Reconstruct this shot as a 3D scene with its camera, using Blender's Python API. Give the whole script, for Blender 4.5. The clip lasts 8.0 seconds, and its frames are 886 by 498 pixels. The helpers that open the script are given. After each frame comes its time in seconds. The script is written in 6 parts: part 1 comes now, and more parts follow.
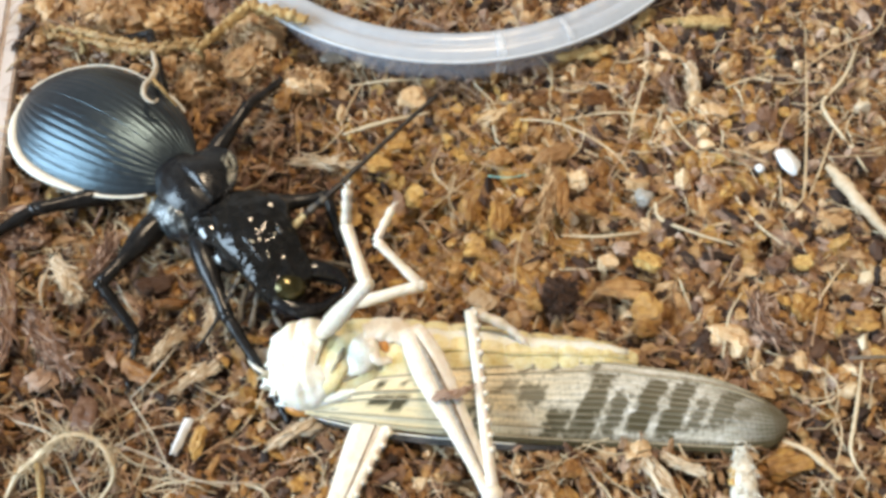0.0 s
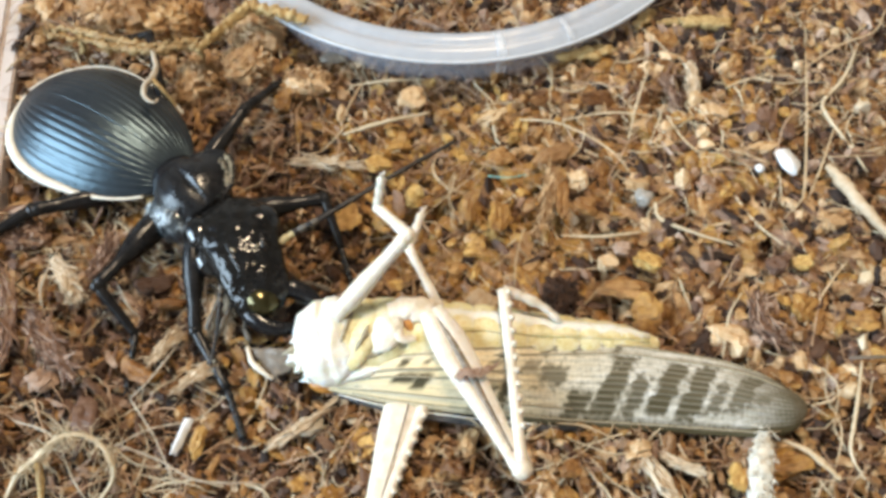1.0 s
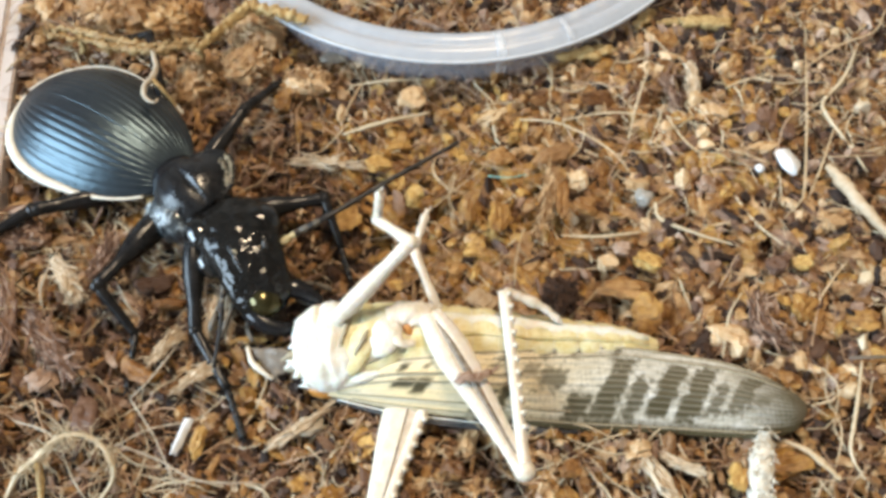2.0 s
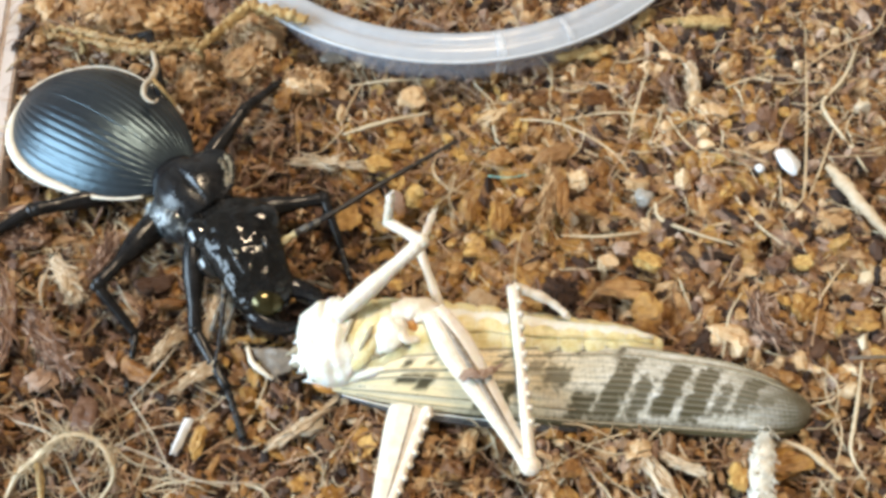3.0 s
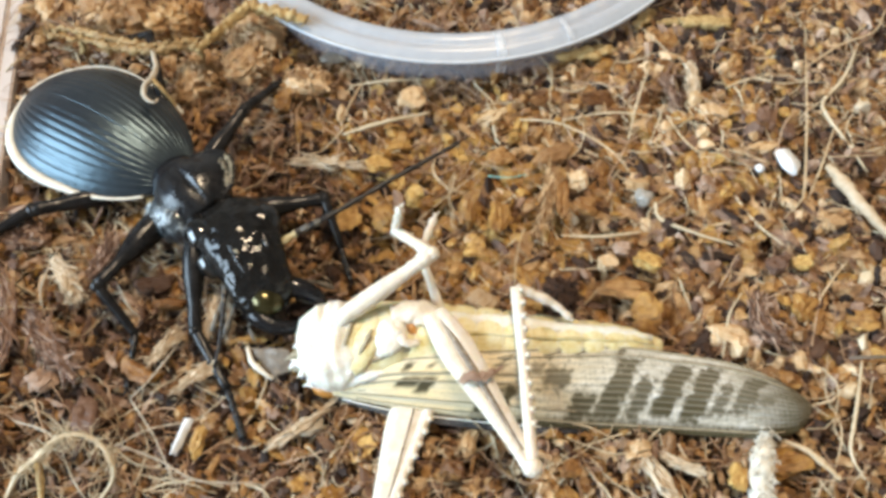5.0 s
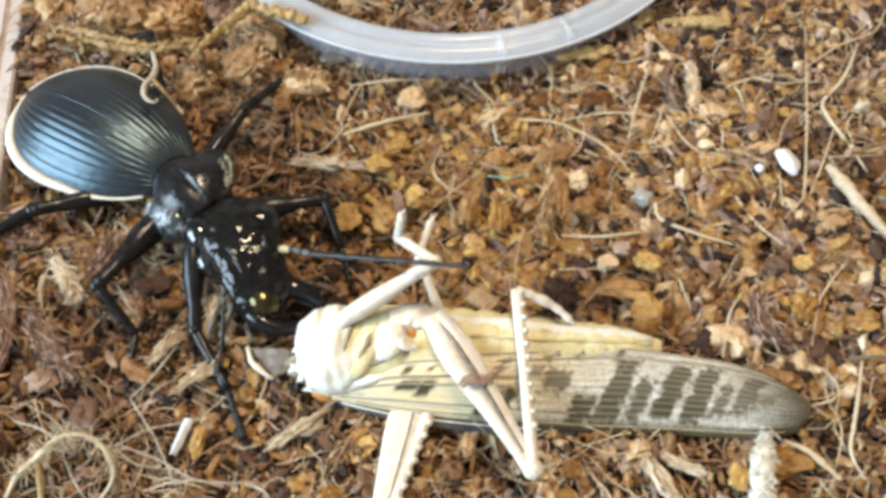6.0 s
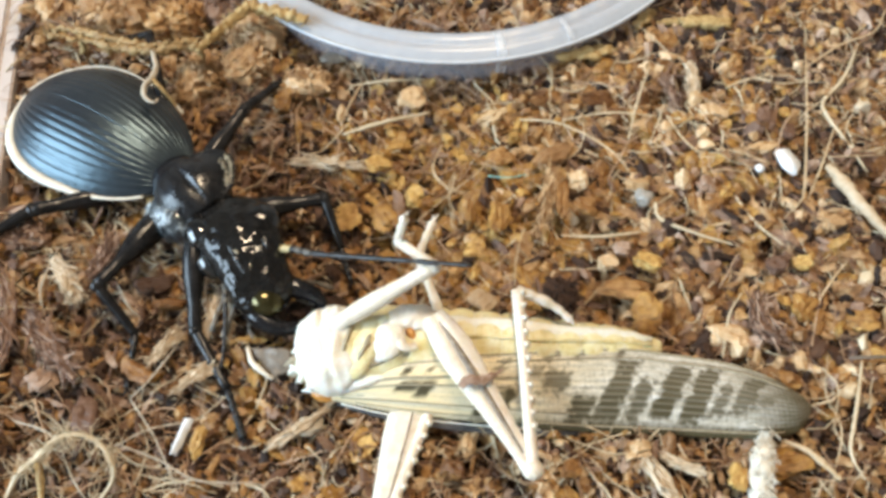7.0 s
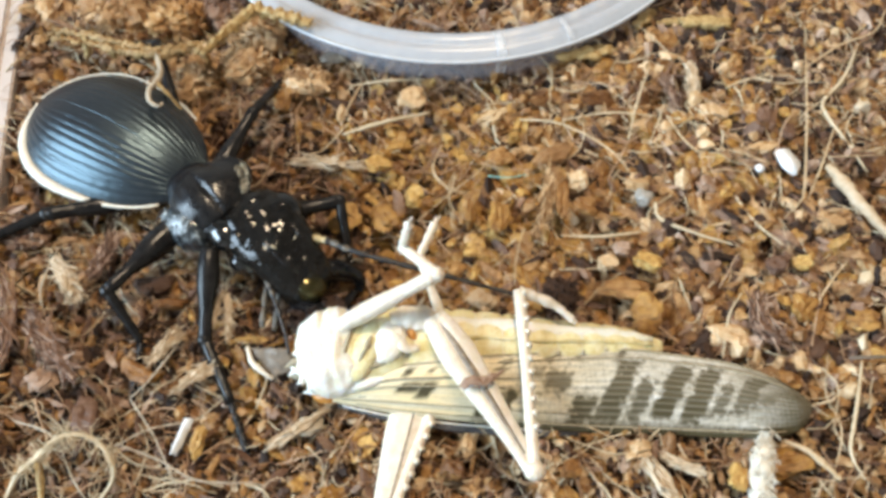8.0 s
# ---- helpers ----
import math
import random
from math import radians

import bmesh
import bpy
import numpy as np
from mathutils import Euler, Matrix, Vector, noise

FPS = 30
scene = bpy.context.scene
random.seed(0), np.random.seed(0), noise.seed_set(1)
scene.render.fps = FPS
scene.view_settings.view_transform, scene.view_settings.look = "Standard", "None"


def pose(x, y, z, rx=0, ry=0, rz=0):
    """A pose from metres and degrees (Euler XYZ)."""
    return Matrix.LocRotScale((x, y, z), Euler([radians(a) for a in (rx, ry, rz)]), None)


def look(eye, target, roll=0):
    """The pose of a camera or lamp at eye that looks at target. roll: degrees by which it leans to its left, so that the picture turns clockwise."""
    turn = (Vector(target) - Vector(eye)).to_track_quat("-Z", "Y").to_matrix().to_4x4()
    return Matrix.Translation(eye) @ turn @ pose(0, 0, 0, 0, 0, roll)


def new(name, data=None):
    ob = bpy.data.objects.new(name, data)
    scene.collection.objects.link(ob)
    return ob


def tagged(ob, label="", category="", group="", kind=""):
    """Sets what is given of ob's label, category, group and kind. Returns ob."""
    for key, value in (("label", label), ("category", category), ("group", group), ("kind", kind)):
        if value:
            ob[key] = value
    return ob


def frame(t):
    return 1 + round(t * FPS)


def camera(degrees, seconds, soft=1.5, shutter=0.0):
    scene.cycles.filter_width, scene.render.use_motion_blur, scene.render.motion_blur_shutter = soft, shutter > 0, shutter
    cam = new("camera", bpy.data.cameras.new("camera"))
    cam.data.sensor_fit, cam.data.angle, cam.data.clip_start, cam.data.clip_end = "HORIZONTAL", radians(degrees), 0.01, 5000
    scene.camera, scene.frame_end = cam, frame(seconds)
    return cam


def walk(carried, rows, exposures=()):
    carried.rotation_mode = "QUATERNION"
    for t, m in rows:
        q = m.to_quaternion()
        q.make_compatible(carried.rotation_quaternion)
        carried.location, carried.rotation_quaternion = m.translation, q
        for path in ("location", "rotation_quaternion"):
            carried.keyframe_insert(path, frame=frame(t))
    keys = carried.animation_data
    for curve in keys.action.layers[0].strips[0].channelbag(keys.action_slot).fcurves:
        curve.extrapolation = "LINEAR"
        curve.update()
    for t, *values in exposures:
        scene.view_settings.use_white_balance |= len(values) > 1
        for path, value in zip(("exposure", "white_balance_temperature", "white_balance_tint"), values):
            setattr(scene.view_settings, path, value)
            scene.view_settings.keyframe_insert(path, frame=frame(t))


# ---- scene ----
# Plan in millimetres: x to the side, y away from the camera, z up from the top of the bedding.
MM = 0.001
cam = camera(50.0, 8.0, soft=3.6, shutter=0.4)
VIEW = look((0, -70 * MM, 121.24 * MM), (0, 0, 0))
walk(cam, [(0.0, VIEW), (8.0, VIEW)])

# Light: a daylight window at one side of the room and a warm lamp under the ceiling.
scene.view_settings.exposure = 0.0
world = bpy.data.worlds.new("sky")
scene.world = world
world.use_nodes = True
sky = world.node_tree.nodes.new("ShaderNodeTexSky")
sky.sky_type, sky.sun_disc = "NISHITA", False
sky.sun_elevation, sky.sun_rotation = radians(40), radians(230)
world.node_tree.links.new(sky.outputs[0], world.node_tree.nodes["Background"].inputs[0])
world.node_tree.nodes["Background"].inputs[1].default_value = 0.12


def area_lamp(name, eye, target, width, height, watts, colour):
    data = bpy.data.lights.new(name, "AREA")
    data.shape, data.size, data.size_y, data.energy, data.color = "RECTANGLE", width, height, watts, colour
    ob = new(name, data)
    ob.matrix_world = look(eye, target)
    return ob


area_lamp("window_light", (-1.47, -0.45, 0.76), (0, 0, 0), 1.3, 1.0, 64, (0.63, 0.83, 1.0))
area_lamp("ceiling_light", (0.14, 0.46, 1.55), (0, 0, 0), 0.28, 0.28, 21.5, (1.0, 0.79, 0.55))


# Tools. Shapes are written in plan millimetres; every part hangs from a pivot of its own.
from mathutils.bvhtree import BVHTree

PIVOT = {}


def part(name, bm, material, parent=None, label="", at=None, smooth=True):
    """One mesh object from a bmesh in plan millimetres, hung at its pivot under its parent."""
    at = Vector(at) if at is not None else (PIVOT[parent.name] if parent else Vector((0, 0, 0)))
    bmesh.ops.transform(bm, matrix=Matrix.Scale(MM, 4) @ Matrix.Translation(-at), verts=bm.verts)
    mesh = bpy.data.meshes.new(name)
    bm.to_mesh(mesh)
    bm.free()
    if smooth:
        mesh.polygons.foreach_set("use_smooth", [True] * len(mesh.polygons))
    for m in (material if isinstance(material, (list, tuple)) else [material]):
        mesh.materials.append(m)
    return hang(new(name, mesh), at, parent, label)


def hang(ob, at, parent=None, label=""):
    PIVOT[ob.name] = Vector(at)
    ob.location = Vector(at) * MM
    if parent:
        ob.parent = parent
        ob.location = (Vector(at) - PIVOT[parent.name]) * MM
    if label:
        tagged(ob, label)
    return ob


def thing(name, at, label, category, group=""):
    return tagged(hang(new(name), at), label, category, group)


def smooth_step(x):
    x = min(1.0, max(0.0, x))
    return x * x * (3 - 2 * x)


def curve_points(points, n):
    """n points evenly spread on a smooth curve through the given ones."""
    p = np.array(points, float)
    p = np.vstack([2 * p[0] - p[1], p, 2 * p[-1] - p[-2]])
    out = []
    for s in np.linspace(0, len(p) - 3 - 1e-6, n):
        i, f = int(s), s - int(s)
        a, b, c, d = p[i:i + 4]
        out.append(0.5 * (2 * b + (c - a) * f + (2 * a - 5 * b + 4 * c - d) * f * f + (3 * b - a - 3 * c + d) * f ** 3))
    return np.array(out)


def spread(values, n):
    return np.interp(np.linspace(0, 1, n), np.linspace(0, 1, len(values)), values)


def sweep(bm, path, wide, high=None, sides=10, up=(0, 0, 1), wobble=0.0, index=0):
    """A closed tube round a path, elliptical, with round ends."""
    path = np.array(path, float)
    n = len(path)
    wide = spread(np.atleast_1d(wide), n) if np.size(wide) != n else np.array(wide, float)
    high = wide if high is None else (spread(np.atleast_1d(high), n) if np.size(high) != n else np.array(high, float))
    tang = np.gradient(path, axis=0)
    rings = []
    for i in range(n):
        t = Vector(tang[i]).normalized()
        side = t.cross(Vector(up))
        if side.length < 1e-3:
            side = t.cross(Vector((1, 0, 0)))
        side.normalize()
        top = side.cross(t)
        ring = []
        for k in range(sides):
            a = 2 * math.pi * k / sides
            w = 1 + wobble * noise.noise(Vector(path[i]) * 0.9 + Vector((math.cos(a), math.sin(a), 0)))
            ring.append(bm.verts.new(Vector(path[i]) + side * math.cos(a) * wide[i] * w + top * math.sin(a) * high[i] * w))
        rings.append(ring)
    made = []
    for a, b in zip(rings, rings[1:]):
        made += [bm.faces.new((a[k], a[(k + 1) % sides], b[(k + 1) % sides], b[k])) for k in range(sides)]
    made += [bm.faces.new(rings[0][::-1]), bm.faces.new(rings[-1])]
    for f in made:
        f.material_index = index
    return rings


def rod(bm, points, radii, n=14, sides=10, high=None, wobble=0.0, index=0, up=(0, 0, 1)):
    return sweep(bm, curve_points(points, n), spread(radii, n), None if high is None else spread(high, n), sides, up, wobble, index)


def sheet(bm, top, thick, index=0):
    """A curved sheet from a grid of points, with thickness; returns the rows of its upper vertices."""
    nu, nv = len(top), len(top[0])
    up = [[bm.verts.new(p) for p in row] for row in top]
    low = [[bm.verts.new(Vector(p) - Vector((0, 0, thick))) for p in row] for row in top]
    for i in range(nu - 1):
        for j in range(nv - 1):
            bm.faces.new((up[i][j], up[i + 1][j], up[i + 1][j + 1], up[i][j + 1])).material_index = index
            bm.faces.new((low[i][j], low[i][j + 1], low[i + 1][j + 1], low[i + 1][j])).material_index = index
    edge = [(i, 0) for i in range(nu)] + [(nu - 1, j) for j in range(1, nv)] + [(i, nv - 1) for i in range(nu - 2, -1, -1)] + [(0, j) for j in range(nv - 2, 0, -1)]
    for (a, b), (c, d) in zip(edge, edge[1:] + edge[:1]):
        bm.faces.new((up[a][b], low[a][b], low[c][d], up[c][d])).material_index = index
    return up


def ball(bm, at, size, turn=(0, 0, 0), cuts=2, index=0):
    m = Matrix.LocRotScale(at, Euler([radians(a) for a in turn]), size)
    made = bmesh.ops.create_icosphere(bm, subdivisions=cuts, radius=1, matrix=m)
    for f in {f for v in made["verts"] for f in v.link_faces}:
        f.material_index = index
    return made["verts"]


def box(bm, low, high):
    size = Vector(high) - Vector(low)
    return bmesh.ops.create_cube(bm, size=1, matrix=Matrix.LocRotScale(Vector(low) + size / 2, None, size))


# Materials. Texture sizes are in metres.
def material(name, colours, size=2.0, rough=0.6, rough_to=None, metal=0.0, bump=0.0, fine=0.5, stretch=(1, 1, 1),
             pieces=False, coat=0.0, gloss=0.5, through_light=0.0, attribute="", dark=(0.02, 0.018, 0.012), second="", other=(0.7, 0.6, 0.35), subsurface=0.0, mix=0.45):
    """Mottled surface: colours of a ramp by a soft noise of `size` mm, grain and bump of `fine` mm.
    pieces: each piece takes its own place on the ramp."""
    m = bpy.data.materials.new(name)
    m.use_nodes = True
    n, link = m.node_tree.nodes, m.node_tree.links.new
    shader = n["Principled BSDF"]
    where = n.new("ShaderNodeTexCoord")
    place = n.new("ShaderNodeMapping")
    place.inputs["Scale"].default_value = stretch
    link(where.outputs["Object"], place.inputs["Vector"])
    big, small = n.new("ShaderNodeTexNoise"), n.new("ShaderNodeTexNoise")
    big.inputs["Scale"].default_value, big.inputs["Detail"].default_value = 1000 / size, 4
    small.inputs["Scale"].default_value, small.inputs["Detail"].default_value = 1000 / fine, 6 if pieces else 3
    small.inputs["Roughness"].default_value = 0.68 if pieces else 0.5
    link(place.outputs[0], big.inputs["Vector"])
    link(place.outputs[0], small.inputs["Vector"])
    both = n.new("ShaderNodeMix")
    both.inputs[0].default_value = 0.5 if pieces else 0.4
    link(big.outputs[0], both.inputs[2])
    link(small.outputs[0], both.inputs[3])
    fac = both.outputs[0]
    wider = n.new("ShaderNodeMapRange")
    wider.inputs[1].default_value, wider.inputs[2].default_value = 0.3, 0.7
    link(fac, wider.inputs[0])
    if pieces:
        geo, own, add, wrap, mixed = n.new("ShaderNodeNewGeometry"), n.new("ShaderNodeObjectInfo"), n.new("ShaderNodeMath"), n.new("ShaderNodeMath"), n.new("ShaderNodeMix")
        link(geo.outputs["Random Per Island"], add.inputs[0])
        link(own.outputs["Random"], add.inputs[1])
        wrap.operation = "FRACT"
        link(add.outputs[0], wrap.inputs[0])
        mixed.inputs[0].default_value = mix
        link(wrap.outputs[0], mixed.inputs[2])
        link(wider.outputs[0], mixed.inputs[3])
        fac = mixed.outputs[0]
    ramp = n.new("ShaderNodeValToRGB")
    while len(ramp.color_ramp.elements) < len(colours):
        ramp.color_ramp.elements.new(0.5)
    low, high = (0.12, 0.85) if pieces else (0.3, 0.7)
    for i, (e, c) in enumerate(zip(ramp.color_ramp.elements, colours)):
        e.position, e.color = low + (high - low) * i / max(1, len(colours) - 1), (*c, 1)
    link(fac, ramp.inputs[0])
    colour = ramp.outputs[0]
    if second:
        a, mixed = n.new("ShaderNodeAttribute"), n.new("ShaderNodeMix")
        a.attribute_name = second
        mixed.data_type = "RGBA"
        link(a.outputs["Fac"], mixed.inputs[0])
        link(colour, mixed.inputs[6])
        mixed.inputs[7].default_value = (*other, 1)
        colour = mixed.outputs[2]
    if attribute:
        a, mixed = n.new("ShaderNodeAttribute"), n.new("ShaderNodeMix")
        a.attribute_name = attribute
        mixed.data_type = "RGBA"
        link(a.outputs["Fac"], mixed.inputs[0])
        link(colour, mixed.inputs[6])
        mixed.inputs[7].default_value = (*dark, 1)
        colour = mixed.outputs[2]
    link(colour, shader.inputs["Base Color"])
    spread_rough = n.new("ShaderNodeMapRange")
    spread_rough.inputs[3].default_value, spread_rough.inputs[4].default_value = rough, rough if rough_to is None else rough_to
    link(both.outputs[0], spread_rough.inputs[0])
    link(spread_rough.outputs[0], shader.inputs["Roughness"])
    shader.inputs["Metallic"].default_value = metal
    shader.inputs["Specular IOR Level"].default_value = gloss
    shader.inputs["Coat Weight"].default_value = coat
    shader.inputs["Coat Roughness"].default_value = 0.12
    shader.inputs["Transmission Weight"].default_value = through_light
    if subsurface:
        shader.inputs["Subsurface Weight"].default_value = subsurface
        shader.inputs["Subsurface Radius"].default_value = (1, 0.7, 0.4)
        shader.inputs["Subsurface Scale"].default_value = 0.001
    if bump:
        b = n.new("ShaderNodeBump")
        b.inputs["Strength"].default_value, b.inputs["Distance"].default_value = bump, fine * MM
        link(both.outputs[0], b.inputs["Height"])
        link(b.outputs[0], shader.inputs["Normal"])
    return m


CHIP = material("bark", [(0.0428, 0.0142, 0.0042), (0.142, 0.057, 0.016), (0.285, 0.133, 0.038), (0.455, 0.250, 0.088), (0.68, 0.46, 0.24)], 1.3, 0.55, 0.36, bump=1.0, fine=0.4, pieces=True, mix=0.6)
CHIP_AMBER = material("amber_bark", [(0.085, 0.034, 0.009), (0.27, 0.125, 0.030), (0.47, 0.262, 0.070), (0.72, 0.49, 0.17)], 1.2, 0.5, 0.34, bump=1.0, fine=0.4, pieces=True, mix=0.65)
CHIP_MAUVE = material("weathered_bark", [(0.045, 0.0190, 0.0100), (0.15, 0.0760, 0.046), (0.32, 0.196, 0.130), (0.58, 0.43, 0.325)], 1.8, 0.66, 0.48, bump=1.0, fine=0.35, stretch=(0.4, 1, 1), pieces=True, mix=0.5)
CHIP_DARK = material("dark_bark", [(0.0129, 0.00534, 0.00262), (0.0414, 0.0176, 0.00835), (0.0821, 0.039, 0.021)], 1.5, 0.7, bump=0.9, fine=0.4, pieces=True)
CHIP_PALE = material("pale_wood", [(0.36, 0.235, 0.13), (0.55, 0.415, 0.27), (0.72, 0.61, 0.46)], 2.0, 0.6, bump=0.6, fine=0.4, stretch=(0.35, 1, 1), pieces=True)
CHIP_TAN = material("tan_bark", [(0.133, 0.0617, 0.023), (0.33, 0.18, 0.078), (0.56, 0.365, 0.185), (0.80, 0.61, 0.40)], 1.5, 0.52, 0.36, bump=0.8, fine=0.4, pieces=True, mix=0.5)
THREAD = material("green_thread", [(0.16, 0.42, 0.38), (0.30, 0.55, 0.48)], 2.0, 0.4)
SOIL = material("soil", [(0.0163, 0.00526, 0.00195), (0.0544, 0.0207, 0.00633), (0.104, 0.0432, 0.0146)], 2.5, 0.9, bump=1.0, fine=0.4)
FIBRE = material("fibre", [(0.202, 0.0958, 0.0406), (0.404, 0.23, 0.119), (0.625, 0.431, 0.282)], 3, 0.6, bump=0.3, fine=0.4, pieces=True, mix=0.3)
TAN_FIBRE = material("tan_fibre", [(0.36, 0.23, 0.115), (0.55, 0.40, 0.235), (0.68, 0.54, 0.37)], 1.5, 0.55, bump=0.4, fine=0.3)
PALE = material("pale_straw", [(0.48, 0.36, 0.21), (0.70, 0.59, 0.42)], 2.0, 0.55, bump=0.4, fine=0.25)
ROOT = material("dry_root", [(0.22, 0.12, 0.04), (0.44, 0.29, 0.11), (0.62, 0.47, 0.25)], 0.9, 0.6, bump=0.9, fine=0.35)
ROOT_BROWN = material("brown_root", [(0.16, 0.08, 0.026), (0.36, 0.22, 0.085), (0.60, 0.44, 0.22)], 0.9, 0.65, bump=0.9, fine=0.35)
CURL_GREY = material("dusty_root", [(0.36, 0.29, 0.20), (0.56, 0.48, 0.38)], 1.2, 0.7, bump=0.6, fine=0.3)
GLASSY = material("glassy_pebble", [(0.30, 0.27, 0.23), (0.62, 0.58, 0.52)], 1.4, 0.12, 0.25, bump=0.3, fine=0.5, through_light=0.3)
SHELL = material("white_shell", [(0.72, 0.74, 0.76), (0.86, 0.87, 0.88)], 1.5, 0.4, bump=0.1, fine=0.3)
BLACK = material("black_chitin", [(0.006, 0.006, 0.007), (0.016, 0.015, 0.016)], 1.0, 0.11, 0.22, bump=0.15, fine=0.3, gloss=0.4)
HEAD_BLACK = material("dented_chitin", [(0.005, 0.005, 0.005), (0.016, 0.014, 0.012)], 1.2, 0.045, 0.10, bump=0.13, fine=0.55, gloss=0.38)
EYE = material("glossy_eye", [(0.004, 0.004, 0.004), (0.010, 0.010, 0.010)], 1.0, 0.05, 0.08, gloss=1.0)
# Flank: pale streaks paint in the window's glare along with short hairs.
FLANK = material("glare_streaked_chitin", [(0.010, 0.012, 0.014), (0.035, 0.042, 0.046), (0.42, 0.46, 0.47)], 1.1, 0.10, 0.24, bump=0.8, fine=0.5, stretch=(1, 1, 0.4), gloss=1.0)
LEG_BLACK = material("worn_chitin", [(0.005, 0.005, 0.006), (0.015, 0.014, 0.014), (0.026, 0.024, 0.024)], 1.4, 0.16, 0.30, bump=0.25, fine=0.4, gloss=0.28)
SATIN = material("satin_chitin", [(0.006, 0.006, 0.007), (0.020, 0.019, 0.019)], 1.0, 0.15, 0.27, bump=0.22, fine=0.45, gloss=0.42)
MATT = material("matt_chitin", [(0.010, 0.011, 0.014), (0.028, 0.029, 0.034)], 0.9, 0.26, 0.38, bump=0.30, fine=0.32, gloss=1.0)
MATT.node_tree.nodes["Principled BSDF"].inputs["Specular Tint"].default_value = (0.58, 0.83, 0.97, 1)
WHITE = material("white_margin", [(0.62, 0.57, 0.47), (0.80, 0.77, 0.68)], 1.5, 0.6, bump=0.3, fine=0.3)
HAIR = material("pale_hairs", [(0.24, 0.19, 0.11), (0.46, 0.40, 0.29)], 0.8, 0.6, bump=0.4, fine=0.2)
CREAM = material("cream_cuticle", [(0.76, 0.68, 0.52), (0.84, 0.80, 0.70), (0.88, 0.86, 0.81)], 1.6, 0.42, 0.55, bump=0.5, fine=0.4, subsurface=0.25)
YELLOW = material("yellow_cuticle", [(0.64, 0.49, 0.18), (0.78, 0.68, 0.38), (0.85, 0.80, 0.62)], 1.8, 0.4, 0.55, bump=0.5, fine=0.4, subsurface=0.2, attribute="pigment", dark=(0.09, 0.065, 0.02))
LEG = material("leg_cuticle", [(0.62, 0.51, 0.38), (0.76, 0.67, 0.55), (0.83, 0.77, 0.70)], 1.3, 0.45, bump=0.4, fine=0.3, subsurface=0.2)
# Upper lip: black chitin, its gloss tinted for the lamp's golden glint.
LABRUM_BLACK = material("gold_glint_chitin", [(0.012, 0.010, 0.004), (0.028, 0.024, 0.009)], 0.8, 0.12, 0.22, bump=0.15, fine=0.4, gloss=0.8)
LABRUM_BLACK.node_tree.nodes["Principled BSDF"].inputs["Specular Tint"].default_value = (1.0, 0.86, 0.45, 1)
TUFT_WHITE = material("whitish_fibre", [(0.62, 0.55, 0.43), (0.78, 0.72, 0.62)], 1.2, 0.6, bump=0.3, fine=0.25)
DUSTY_SHEEN = material("dusty_sheen_chitin", [(0.05, 0.045, 0.04), (0.20, 0.17, 0.13)], 0.8, 0.5, bump=0.4, fine=0.3)
FEELER_BLACK = material("dull_chitin", [(0.010, 0.009, 0.009), (0.035, 0.030, 0.028)], 1.0, 0.32, 0.45, bump=0.3, fine=0.3, gloss=0.4)
SILVER = material("silvery_hairs", [(0.34, 0.38, 0.39), (0.74, 0.78, 0.78)], 0.8, 0.35, bump=0.3, fine=0.2)
GOLD = material("straw_joint", [(0.40, 0.30, 0.13), (0.62, 0.50, 0.28)], 0.8, 0.4)
GROOVE = material("grey_groove", [(0.05, 0.042, 0.034), (0.24, 0.19, 0.14), (0.46, 0.38, 0.30)], 1.0, 0.5, bump=0.3, fine=0.3)
AMBER = material("amber", [(0.45, 0.17, 0.03), (0.60, 0.28, 0.07)], 1.0, 0.3)
WING = material("spotted_wing", [(0.36, 0.33, 0.27), (0.55, 0.52, 0.44), (0.82, 0.80, 0.75)], 1.3, 0.38, 0.5, bump=0.5, fine=0.35, stretch=(0.35, 1, 1), attribute="pigment", dark=(0.076, 0.062, 0.030), second="warmth", other=(0.92, 0.74, 0.43))
WING_EDGE = material("smoky_wing", [(0.02, 0.02, 0.02), (0.11, 0.10, 0.10)], 1.2, 0.4, bump=0.2, fine=0.4)
PLASTIC = material("milky_plastic", [(0.54, 0.57, 0.62), (0.64, 0.67, 0.72)], 6, 0.14, 0.28, bump=0.15, fine=1.2)
PLASTIC_THIN = material("thin_milky_plastic", [(0.36, 0.36, 0.40), (0.46, 0.46, 0.50)], 6, 0.2, 0.35, bump=0.05, fine=1.0)


# The lip's highlight line is put into a brighter copy of the plastic.
PLASTIC_LIP = material("bright_plastic_edge", [(0.66, 0.68, 0.72), (0.74, 0.76, 0.79)], 6, 0.2, 0.35, bump=0.1, fine=1.2)
PLASTIC_GLINT = material("plastic_glint", [(0.78, 0.80, 0.84), (0.86, 0.88, 0.90)], 6, 0.3, 0.4, bump=0.1, fine=1.2)


def see_through(m, clear):
    """Lets a share of the light straight through a thin cloudy plastic."""
    n, link = m.node_tree.nodes, m.node_tree.links.new
    bare, mixed = n.new("ShaderNodeBsdfTransparent"), n.new("ShaderNodeMixShader")
    mixed.inputs[0].default_value = clear
    link(n["Principled BSDF"].outputs[0], mixed.inputs[1])
    link(bare.outputs[0], mixed.inputs[2])
    link(mixed.outputs[0], n["Material Output"].inputs["Surface"])


